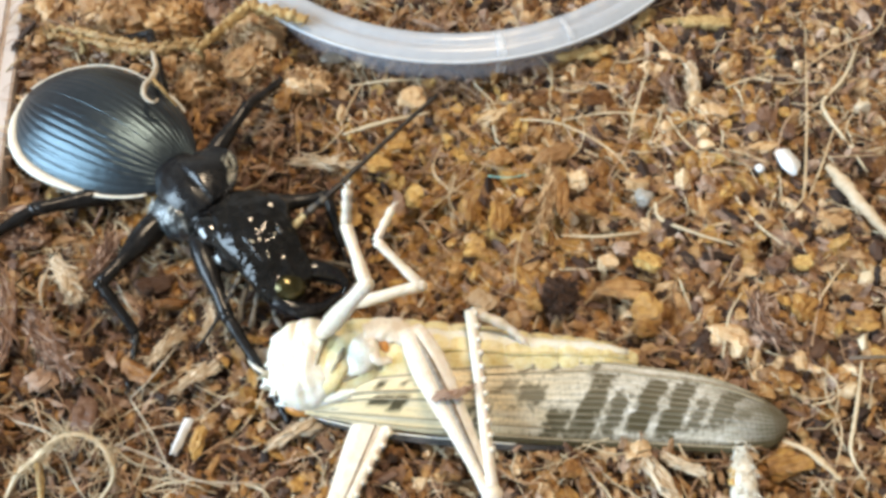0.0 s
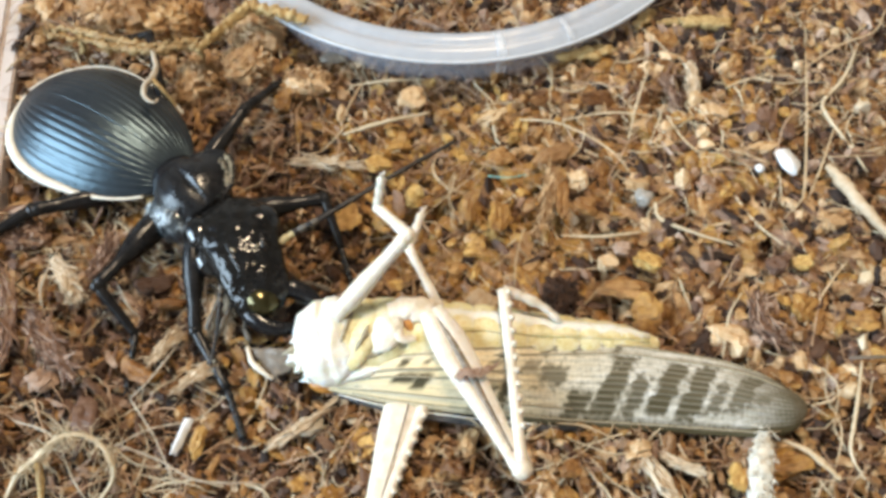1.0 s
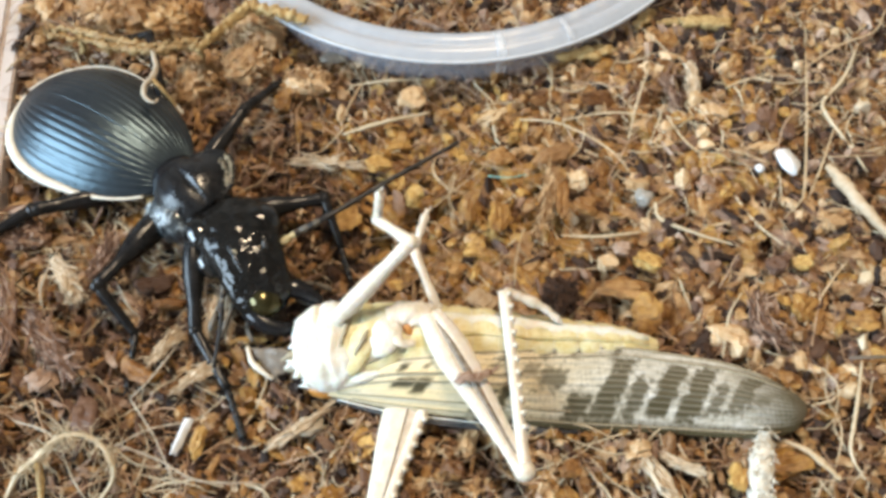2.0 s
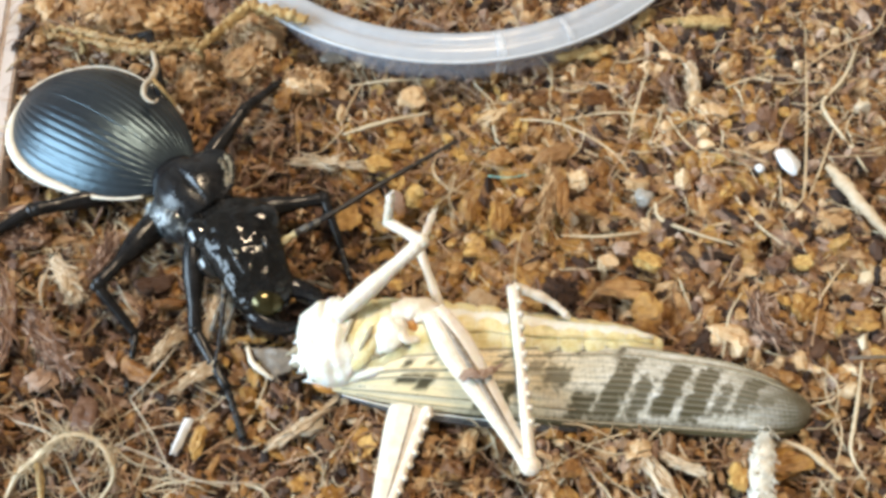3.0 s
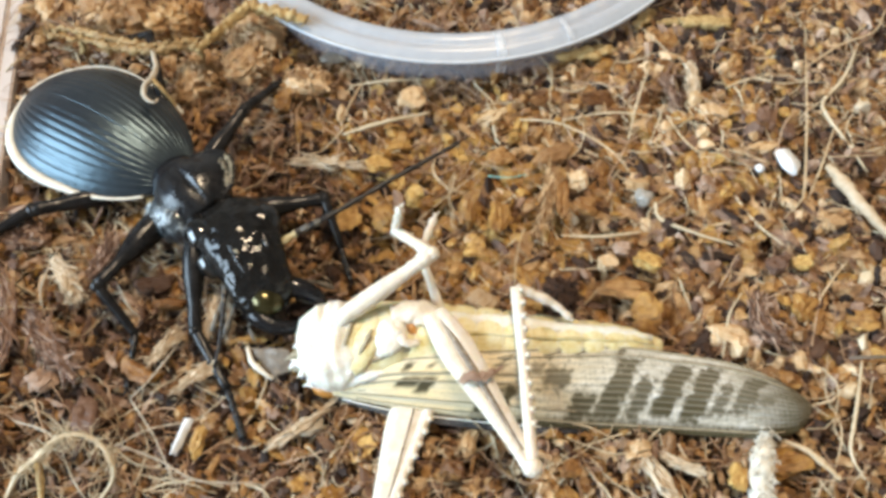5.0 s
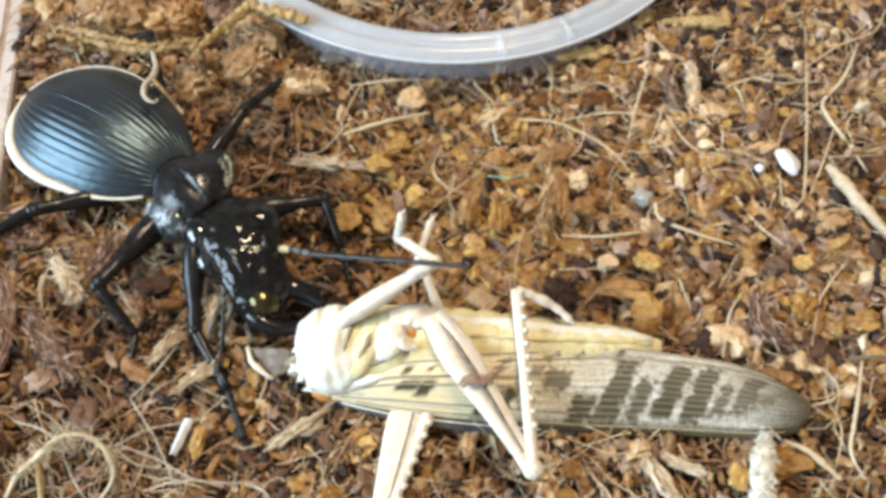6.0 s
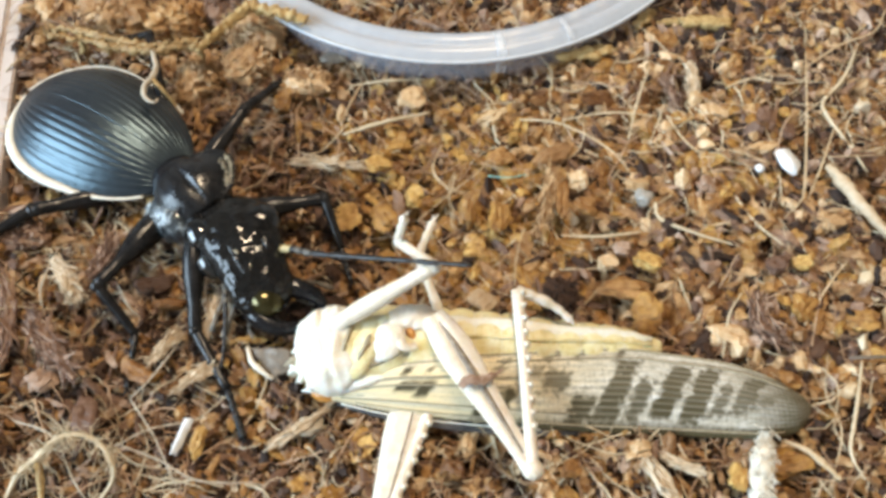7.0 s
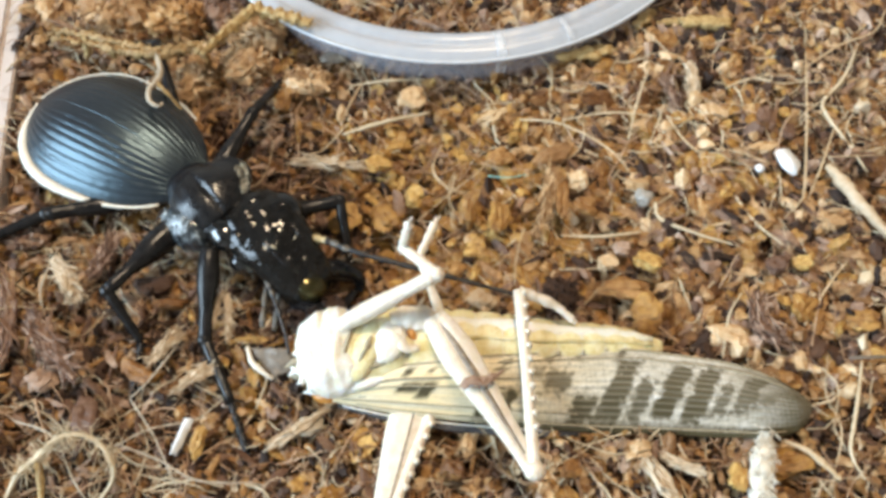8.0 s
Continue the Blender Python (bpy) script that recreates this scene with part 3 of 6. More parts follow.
def antenna(points, pale, thin=1.0):
    p = curve_points(points, 45)
    bm = bmesh.new()
    p = curve_points(p, 89)
    radii = [thin * (0.60 - 0.0034 * i) * (0.72, 0.85, 0.95, 1.0, 1.0, 1.04, 1.06, 0.95)[i % 8] for i in range(89)]
    sweep(bm, p, radii, None, 9)
    bm.faces.ensure_lookup_table()
    # Grey joints past the pale ones put the feeler's silvery shine into colour.
    for i in range(88 * 9):
        bm.faces[i].material_index = 1 if i // 36 in pale else 2 if i // 36 - pale[-1] in (2, 3, 5) else 0
    return part("antenna", bm, [FEELER_BLACK, GOLD, DUSTY_SHEEN], HEAD, "long jointed feeler with pale basal joints", at=p[0])


FEELER_REST = (Vector((-23.4, -4.3, 7.5)), Vector((2.1, 13.2, 9.0)))
FEELER = antenna(((-23.4, -4.3, 7.5), (-20.1, -2.1, 8.4), (-16.0, 0.0, 9.2), (-6.7, 6.6, 9.6), (2.1, 13.2, 9.0)), (2, 3, 4))
FEELER_NEAR_REST = (Vector((-29.9, -8.3, 6.5)), Vector((-30.7, -20.2, 3.4)))
FEELER_NEAR = antenna(((-29.9, -8.3, 6.5), (-29.8, -11.0, 6.2), (-29.9, -14.4, 5.2), (-30.2, -17.7, 4.2), (-30.7, -20.2, 3.4)), (0, 1), 0.7)

BB = (LEG_BLACK, LEG_BLACK, LEG_BLACK)
LEGS = [limb(BEETLE, "leg", j, BB, th, ("tibia", "tarsus"), 2, label="black shining leg") for j, th in (
    (((-48.0, 8.4, 2.4), (-59.3, 3.5, 5.2), (-66.6, -1.8, 4.6), (-68.2, -5.3, 4.4)), (1.5, 0.95, 0.5)),
    (((-39.6, 3.6, 5.0), (-47.4, -9.3, 6.0), (-42.3, -14.8, 2.2), (-42.7, -22.3, 0.6)), (2.05, 0.85, 0.5)),
    (((-35.0, -2.4, 6.8), (-34.0, -14.5, 2.8), (-28.9, -22.6, 1.5), (-26.1, -29.4, 0.6)), (1.65, 0.9, 0.55)),
    (((-36.2, 10.3, 5.0), (-30.3, 21.4, 6.0), (-26.0, 30.7, 1.6), (-24.6, 34.5, 0.5)), (1.45, 0.85, 0.45)),
    (((-29.5, 2.7, 5.6), (-17.2, 5.2, 5.6), (-14.7, -1.3, 2.4), (-13.2, -5.9, 0.6)), (1.75, 0.85, 0.45)),
    (((-43.0, 21.4, 4.2), (-47.1, 36.0, 6.4), (-54.3, 38.8, 2.0), (-57.9, 38.4, 0.8)), (1.0, 0.7, 0.4)))]


# ---- the locust, on its side with its belly turned away ----
LOCUST = thing("locust", (0, -20, 0), "headless cream and yellow locust with dark-spotted wings lying on its side", "locust")
LEGS_PALE = (LEG, LEG, LEG)


def tint(mesh, value):
    """Pigment of a surface, given as a function of the place in mm."""
    a = mesh.attributes.new("pigment", "FLOAT", "POINT")
    a.data.foreach_set("value", [value(v.co / MM) for v in mesh.vertices])


def locust_body():
    bm = bmesh.new()
    rings = rod(bm, ((-17.0, -17.6, 4.5), (-13.9, -17.4, 4.8), (-10.1, -17.0, 5.0), (-6.4, -16.8, 5.0), (-1.8, -16.9, 4.6), (2.4, -16.7, 4.0)), [4.6, 5.2, 5.5, 5.5, 5.3, 5.0, 4.2], 48, 44, high=[3.4, 4.1, 4.3, 4.3, 4.2, 3.9, 3.1])
    for i, ring in enumerate(rings):
        for v in ring:
            groove = math.exp(-((i % 9 - 4) / 0.9) ** 2) if 6 < i < 44 else 0
            v.co.z -= 0.6 * groove * (0.7 + noise.noise(v.co * 0.3)) - 0.4 * noise.noise(v.co * 0.4) - 0.15 * noise.noise(v.co * 1.2)
    t = part("thorax", bm, YELLOW, LOCUST, "yellow and cream thorax")
    tint(t.data, lambda p: 0.35 * smooth_step(3 * (noise.noise(p * 0.45 + Vector((3, 1, 0))) - 0.3)))
    # collar, torn at the neck
    bm = bmesh.new()
    rings = rod(bm, ((-17.8, -17.9, 3.8), (-17.0, -17.8, 4.3), (-15.4, -17.6, 4.8), (-13.7, -17.3, 5.1), (-12.1, -17.0, 5.2)), [4.4, 5.6, 6.1, 6.3, 6.1, 5.6], 30, 56, high=[3.0, 4.0, 4.5, 4.7, 4.6, 4.2])
    for i, ring in enumerate(rings):
        for v in ring:
            v.co += Vector((1.0 * noise.noise(v.co * 1.3) * max(0, 1 - i / 7), 0, 0.7 * noise.noise(v.co * 0.35) + 0.4 * noise.noise(v.co * 0.9) - 0.5 * math.exp(-((i - 17) / 1.5) ** 2)))
    part("pronotum", bm, CREAM, LOCUST, "pale cream collar, torn at the neck")
    bm = bmesh.new()
    rod(bm, ((-17.1, -22.2, 3.1), (-13.6, -22.6, 4.6), (-9.9, -22.2, 6.0), (-6.9, -21.7, 6.5)), [0.5, 1.0, 0.9, 0.3], 18, 10, wobble=0.2)
    part("collar_fold", bm, CREAM, LOCUST)
    rng = random.Random(3)
    a0 = [Vector(p) for p in ((-17.3, -14.2, 6.5), (-17.8, -16.1, 7.1), (-18.1, -18.1, 6.9), (-18.0, -20.3, 5.5), (-17.0, -22.2, 4.0))]
    for k in range(30):
        a = a0[k % 5] + Vector((rng.uniform(-0.3, 0.9), rng.uniform(-1.3, 1.3), rng.uniform(-1, 0.8)))
        bm = bmesh.new()
        b = a + Vector((rng.uniform(-3.0, -0.4), rng.uniform(-1.6, 1.6), rng.uniform(-1.8, 0.5)))
        rod(bm, [a, a.lerp(b, 0.5) + Vector((0, 0, 0.3)), b], [0.5, rng.uniform(0.15, 0.9), 0.1], 8, 7, wobble=0.8)
        part("torn_shred", bm, CREAM if k % 4 else HAIR, LOCUST, "shred of torn cuticle")
    for at, size in (((-15.8, -22.8, 2.2), (2.0, 1.0, 1.1)), ((-17.2, -21.4, 2.9), (1.3, 0.9, 1.0))):
        bm = bmesh.new()
        ball(bm, at, size, (0, 0, -12), cuts=3)
        part("neck_plate", bm, AMBER, LOCUST, "amber neck plate")
    # plates and hips of the breast
    for pts, r, mt in ((((-10.8, -14.0, 8.3), (-11.9, -17.8, 8.6), (-13.2, -21.1, 7.4)), (0.9, 1.7, 1.6, 0.7), YELLOW), (((-8.6, -14.8, 8.6), (-10.0, -18.2, 8.8), (-11.9, -21.1, 7.4), (-12.6, -21.7, 6.7)), (1.0, 1.9, 1.8, 0.6), YELLOW),
                       (((-6.2, -15.6, 9.1), (-7.5, -18.2, 8.9), (-9.7, -20.1, 7.7)), (1.2, 2.3, 2.1, 0.8), CREAM), (((-7.0, -15.2, 9.3), (-4.1, -14.7, 9.4), (-1.5, -15.5, 8.9)), (1.2, 1.7, 1.9, 1.5), LEG),
                       (((-6.2, -16.4, 9.5), (-5.7, -18.0, 9.5), (-5.0, -19.1, 9.3), (-3.4, -18.8, 8.8)), (0.9, 0.8, 0.65, 0.4), LEG), (((1.2, -16.1, 7.4), (2.7, -18.6, 6.9), (4.0, -21.3, 6.0)), (1.1, 1.3, 1.2, 0.6), CREAM)):
        bm = bmesh.new()
        rod(bm, pts, r, 16, 16, high=[v * 0.48 for v in r], wobble=0.28)
        p = part("breast_plate", bm, mt, LOCUST)
        tint(p.data, lambda q: 0.0)
    bm = bmesh.new()
    rod(bm, ((-5.0, -16.5, 8.9), (-4.2, -17.1, 8.8), (-4.0, -18.1, 8.5)), [0.3, 0.6, 0.5, 0.2], 10, 8, wobble=0.5)
    part("joint_skin", bm, AMBER, LOCUST, "orange skin between the leg joints")
    for pts in (((-11.6, -14.9, 8.8), (-12.6, -18.1, 9.2), (-13.3, -20.0, 8.2)), ((-9.4, -17.5, 9.4), (-10.2, -19.3, 9.2), (-11.1, -20.6, 8.4)), ((-16.2, -22.8, 4.0), (-12.1, -22.1, 5.4), (-8.5, -21.5, 6.4)), ((-13.7, -23.3, 3.2), (-6.2, -23.8, 4.4), (1.2, -24.6, 4.4)), ((-9.1, -20.6, 7.7), (-6.9, -19.7, 8.3), (-5.8, -18.9, 8.5)), ((-12.6, -21.9, 7.1), (-7.6, -20.4, 7.7), (-2.9, -19.1, 7.9))):
        bm = bmesh.new()
        rod(bm, [Vector(q) + Vector((0, 0, 0.35)) for q in pts], [0.15, 0.42, 0.28, 0.3, 0.12], 24, 6, wobble=0.7)
        part("seam", bm, HAIR, LOCUST, "brownish seam between plates")
    # abdomen of ten rings
    spine = curve_points(((-2.4, -16.1, 4.6), (5.8, -16.4, 4.5), (14.9, -16.7, 4.0), (22.7, -16.6, 3.4), (29.4, -16.7, 2.6)), 81)
    radii = spread([4.6, 4.3, 3.9, 3.4, 2.9, 2.3, 1.0], 81)
    bm = bmesh.new()
    rings = sweep(bm, spine, radii * np.array([1 + 0.06 * math.sin(math.pi * (i % 8) / 8) - (0.05 if i % 8 == 0 else 0) for i in range(81)]), radii * 0.8 * np.array([1 + 0.06 * math.sin(math.pi * (i % 8) / 8) for i in range(81)]), 32)
    ab = part("abdomen", bm, YELLOW, LOCUST, "ringed yellow abdomen with cream stripes")
    tint(ab.data, lambda p: 0.35 * smooth_step(4 * (noise.noise(p * 0.5) - 0.25)))
    # pale skin between the rings
    for i in range(16, 78, 8):
        bm = bmesh.new()
        bow = [Vector(spine[i]) + Vector((0, radii[i] * 1.0 * math.cos(a), radii[i] * 0.82 * math.sin(a))) for a in np.linspace(0.15, 2.5, 14)]
        rod(bm, bow, [0.02, 0.07, 0.05, 0.02], 18, 6, wobble=0.6)
        part("ring_edge", bm, CREAM, LOCUST, "pale skin between abdomen rings")
    for dy, dz, r, mt in ((-0.9, 3.80, 0.35, YELLOW), (1.3, 3.5, 1.1, CREAM)):
        bm = bmesh.new()
        k = [1 - 0.62 * (i / 80) ** 1.6 for i in range(0, 78, 4)]
        sweep(bm, [spine[i] + np.array([0, dy * s + 0.25 * noise.noise(Vector((i * 0.13, dy, 0))), dz * s * 0.93]) for i, s in zip(range(0, 78, 4), k)], [r * s * (1 + 0.5 * noise.noise(Vector((i * 0.21, dy, 5)))) for i, s in zip(range(0, 78, 4), k)], [0.36 * s for s in k], 8, wobble=0.2)
        tint(part("stripe", bm, mt, LOCUST, "cream stripe along the abdomen").data, lambda p: 0.3 * smooth_step(3 * noise.noise(p * 0.7)))


locust_body()

EDGE_LOW = curve_points(((-14.9, -23.7, 2.8), (-6.2, -25.6, 2.9), (4.9, -26.9, 2.3), (16.0, -27.9, 1.5), (30.9, -28.7, 1.1), (41.2, -29.2, 0.9), (45.8, -28.6, 0.9), (48.0, -26.9, 0.9), (49.0, -25.0, 0.9)), 400)
EDGE_HIGH = curve_points(((-14.8, -22.5, 4.0), (-10.6, -21.3, 6.0), (-6.2, -20.3, 7.4), (1.2, -19.7, 7.6), (8.6, -19.0, 6.7), (16.2, -18.3, 5.8), (23.9, -17.7, 4.8), (30.0, -18.2, 4.0), (38.5, -19.3, 2.9), (44.4, -21.5, 2.2), (47.7, -23.5, 1.5), (49.0, -25.0, 0.9)), 400)


def wing_place(u, s):
    """u from root to tip, s from the lower edge (0) to the upper edge (1)."""
    x = EDGE_LOW[0, 0] + (EDGE_LOW[-1, 0] - EDGE_LOW[0, 0]) * u
    low = [np.interp(x, EDGE_LOW[:, 0], EDGE_LOW[:, k]) for k in (1, 2)]
    high = [np.interp(x, EDGE_HIGH[:, 0], EDGE_HIGH[:, k]) for k in (1, 2)]
    full = min(1.0, (high[0] - low[0]) / 6)
    return Vector((x, low[0] + (high[0] - low[0]) * s, low[1] + (high[1] - low[1]) * s + 1.5 * full * math.sin(math.pi * s)))


SPOTS = ((0.132, 0.010, 0.66, 0.82, 1), (0.178, 0.007, 0.70, 0.82, 0.9), (0.160, 0.024, 0.34, 0.54, 1), (0.198, 0.016, 0.26, 0.54, 1), (0.338, 0.020, 0.03, 0.40, 1), (0.375, 0.014, 0.10, 0.45, 1))
SPOTS += ((0.320, 0.013, 0.72, 0.90, 0.9), (0.395, 0.014, 0.60, 0.78, 0.7), (0.450, 0.032, 0.42, 0.72, 0.85), (0.412, 0.012, 0.84, 1.02, 0.95), (0.462, 0.015, 0.82, 1.02, 1), (0.530, 0.024, 0.08, 0.40, 1))
SPOTS += ((0.586, 0.026, 0.06, 0.80, 1), (0.558, 0.012, 0.86, 1.02, 0.95), (0.640, 0.018, 0.10, 0.60, 0.95), (0.696, 0.025, 0.14, 0.84, 1), (0.757, 0.025, 0.12, 0.86, 1), (0.806, 0.016, 0.24, 0.60, 0.9))
SPOTS += ((0.850, 0.021, 0.30, 0.86, 0.9), (0.890, 0.016, 0.42, 0.64, 0.7))


def wing_pigment(u, s):
    p = Vector((u * 78, s * 12, 0))
    e = 1.0 * noise.noise(p * 0.45) + 1.0 * noise.noise(p * 1.1) + 0.5 * noise.noise(p * 2.4)
    e *= 0.25 + 0.75 * smooth_step((u - 0.25) / 0.15)
    v = 0.0
    slant = u - 0.092 * (s - 0.45)
    for c, w, lo, hi, k in SPOTS:
        inside = smooth_step((w * 0.92 - abs(slant - c)) / 0.012 + 0.5 + e * 0.8) * smooth_step((s - lo) / 0.12 + 0.5 + e * 0.8) * smooth_step((hi - s) / 0.12 + 0.5 + e * 0.8)
        v = max(v, k * inside)
    cells = smooth_step(3 * (noise.noise(Vector((u * 130, s * 24, 4))) - 0.12))
    lines = smooth_step(4 * (math.sin(s * 88 + 6 * u) - 0.35))
    net = smooth_step(4 * (math.sin(u * 620 + 9 * s) - 0.5))
    end, low = smooth_step((u - 0.80) / 0.16), smooth_step((0.15 - s) / 0.10) * smooth_step((u - 0.2) / 0.2) + smooth_step((0.05 - s) / 0.05)
    return min(1.0, v * (1.0 - 0.2 * lines * smooth_step((u - 0.35) / 0.15)) + (1 - v) * (0.3 + 0.7 * smooth_step((u - 0.2) / 0.25)) * (0.16 * lines + 0.10 * net + 0.30 * cells * (1 - 0.7 * end) + 0.78 * end + 0.85 * low))


def wing():
    bm = bmesh.new()
    nu, nv = 330, 70
    top = [[wing_place(1 - (1 - i / nu) ** 1.15, j / nv) + Vector((0, 0, 0.10 * abs(math.sin(math.pi * 11 * j / nv)))) for j in range(nv + 1)] for i in range(nu + 1)]
    sheet(bm, top, 0.18)
    w = part("forewing", bm, WING, LOCUST, "folded grey-cream wing with dark brown bands and spots")
    a = w.data.attributes.new("pigment", "FLOAT", "POINT")
    value = [wing_pigment(1 - (1 - i / nu) ** 1.15, j / nv) for i in range(nu + 1) for j in range(nv + 1)]
    a.data.foreach_set("value", value + value)
    a = w.data.attributes.new("warmth", "FLOAT", "POINT")
    value = [smooth_step((0.70 - (1 - (1 - i / nu) ** 1.15)) / 0.5) * (0.55 + 0.45 * smooth_step(0.5 + noise.noise(Vector((i * 0.03, j * 0.25, 1))))) for i in range(nu + 1) for j in range(nv + 1)]
    a.data.foreach_set("value", value + value)
    # folded hind edge below it, and raised long veins
    bm = bmesh.new()
    top = [[wing_place(0.01 + 0.52 * i / 80, 0.0) + Vector((0, (-1.1 * k / 6 - 0.1) * math.sin(math.pi * (0.1 + 0.85 * i / 80)), -0.45 * k / 6 - 0.25)) for k in range(7)] for i in range(81)]
    sheet(bm, [r[::-1] for r in top], 0.2)
    part("hindwing", bm, WING_EDGE, LOCUST, "smoky folded edge of the hind wing")
    # The white highlight on the folded edge, laid on as a cream strand.
    bm = bmesh.new()
    sweep(bm, [wing_place(u, 0.0) + Vector((0, -0.42 * math.sin(math.pi * (0.1 + 1.9 * u)), -0.22)) for u in np.linspace(0.02, 0.43, 40)], [0.12] * 40, None, 6)
    part("vein", bm, CREAM, LOCUST, "pale highlight line along the hind wing")
    for s, u0, u1, r in ((0.97, 0.30, 0.93, 0.15), (0.86, 0.34, 0.95, 0.13), (0.06, 0.05, 0.93, 0.13), (0.60, 0.02, 0.40, 0.16), (0.46, 0.02, 0.36, 0.13), (0.18, 0.02, 0.5, 0.12), (0.90, 0.06, 0.3, 0.12)):
        bm = bmesh.new()
        sweep(bm, [wing_place(u, s) + Vector((0, 0, 0.14)) for u in np.linspace(u0, u1, 50)], [r] * 50, None, 6)
        part("vein", bm, HAIR, LOCUST, "raised long vein of the wing")


wing()


def hind_leg(joints, lean, side_spines, grooved=True, slim=1.0):
    """Jumping leg: broad ridged thigh with a groove, knee, toothed shin, jointed foot."""
    j = [Vector(p) for p in joints]
    along, cross = (j[1] - j[0]).normalized(), Vector(lean).normalized()
    cross = (cross - along * cross.dot(along)).normalized()
    out = along.cross(cross)
    out = out if out.z > 0 else -out
    bm = bmesh.new()
    n = 30
    path = [j[0].lerp(j[1], k / (n - 1)) for k in range(n)]
    wide = spread([1.5, 2.1, 2.35, 2.25, 2.0, 1.75, 1.5, 1.3, 1.15, 1.2], n)
    rings = []
    for p, w in zip(path, wide):
        ring = []
        for k in range(28):
            a = 2 * math.pi * k / 28
            dent = 1 - (0.45 if grooved else 0.15) * math.exp(-((math.cos(a) - 0.08) / 0.16) ** 2) - 0.22 * math.exp(-((math.cos(a) - 0.62) / 0.12) ** 2)
            ring.append(bm.verts.new(p + cross * (w * slim * 1.06 * math.cos(a)) + out * (w * 0.5 * math.sin(a) * dent)))
        rings.append(ring)
    for a, b in zip(rings, rings[1:]):
        for k in range(28):
            bm.faces.new((a[k], a[(k + 1) % 28], b[(k + 1) % 28], b[k]))
    bm.faces.new(rings[0][::-1])
    bm.faces.new(rings[-1])
    bmesh.ops.recalc_face_normals(bm, faces=bm.faces)
    thigh = part("hind_leg", bm, LEG, LOCUST, "jumping leg with a broad ridged pale thigh", at=j[0])
    # Groove; without one, a thin dark line paints the shaded gap to the shin.
    bm = bmesh.new()
    rod(bm, [p + cross * (0.10 if grooved else 0.34) * w + out * ((0.27 if grooved else 0.43) * w) for p, w in zip(path[1:27:5], wide[1:27:5])], [0.12, 0.50, 0.62, 0.5, 0.34, 0.16] if grooved else [0.1, 0.14, 0.16, 0.16, 0.14, 0.1], 26, 8)
    part("groove", bm, GROOVE, thigh, "dark line along the thigh", at=j[0])
    bm = bmesh.new()
    ball(bm, j[1], (1.4, 1.3, 1.3), cuts=3)
    part("knee", bm, LEG, thigh, at=j[1])
    bm = bmesh.new()
    rod(bm, [j[1], j[1].lerp(j[2], 0.5), j[2]], [0.9, 0.78, 0.70, 0.74, 0.85], 16, 12)
    way = (j[2] - j[1]).normalized()
    side = way.cross(Vector((0, 0, 1))).normalized() * side_spines
    for k in range(11):
        at = j[1].lerp(j[2], 0.22 + 0.075 * k)
        for lift in (0.1, 0.6):
            rod(bm, [at + side * 0.4 + Vector((0, 0, lift)), at + side * 0.8 + way * 0.25 + Vector((0, 0, lift)), at + side * 1.0 + way * 0.4 + Vector((0, 0, lift))], [0.46, 0.34, 0.12], 4, 6)
    shin = part("tibia", bm, LEG, thigh, "toothed pale shin", at=j[1])
    bm = bmesh.new()
    crook = j[2].lerp(j[3], 0.56) + Vector((0.3, 0.5, 0.2))
    path = curve_points([j[2], crook, j[3]], 33)
    sweep(bm, path, [(0.62 + 0.16 * (0.2, 0.6, 0.8, 1.0, 1.1, 1.2, 1.0, 0.4)[k % 8]) * (0.95 if k < 17 else 0.7 if k < 30 else 0.45) for k in range(33)], None, 9)
    foot = part("tarsus", bm, LEG, thigh, at=j[2])
    JOINTED[thigh.name] = (thigh, shin, foot, j, LOCUST)
    return thigh


HIND = hind_leg(((-1.5, -15.3, 10.2), (10.8, -34.4, 5.5), (9.0, -11.6, 10.0), (16.7, -14.9, 7.0)), (1, 0.4, 0), 1)
HIND_LOW = hind_leg(((-3.8, -21.0, 1.9), (-9.1, -45.4, 3.2), (-1.1, -23.0, 2.4), (-0.8, -21.7, 1.9)), (1, 0, 0), 1, False, 1.0)
FORE = [limb(LOCUST, "foreleg", j, LEGS_PALE, th, ("tibia", "tarsus"), 0, 3, label="thin pale front leg") for j, th in (
    (((-14.0, -16.2, 9.6), (-2.8, -8.3, 16.0), (-7.7, -2.6, 11.2), (-6.8, -1.4, 16.6)), (1.3, 0.85, 0.65)),
    (((-10.2, -13.8, 6.5), (-0.5, -13.7, 7.0), (-3.2, -6.5, 10.5), (-1.2, -1.3, 11.5)), (0.85, 0.72, 0.6)))]


def stuck_chip():
    bm = bmesh.new()
    rings = rod(bm, ((1.6, -24.7, 9.4), (3.0, -24.0, 9.9), (4.7, -23.9, 9.9), (7.2, -22.7, 9.4)), [0.2, 0.65, 0.8, 0.6, 0.15], 14, 8, high=[0.12, 0.25, 0.3, 0.25, 0.1])
    for ring in rings:
        for v in ring:
            v.co += Vector((0.4, 0.7, 0.4)) * noise.noise(v.co * 1.3)
    return tagged(part("bark_scrap", bm, CHIP_MAUVE, None, at=(4.4, -23.5, 9.0), smooth=False), "brown bark scrap stuck on the leg of the locust", "bark scrap")


SCRAP = stuck_chip()


# ---- single fibres, sticks and scraps ----
def strand(label, points, radii, mat=None, name="fibre", category="fibre", wobble=0.3, n=26):
    bm = bmesh.new()
    rod(bm, points, [r * 0.85 for r in radii], n, 8, wobble=wobble)
    return tagged(part(name, bm, mat or PALE, None, at=points[0]), label, category)


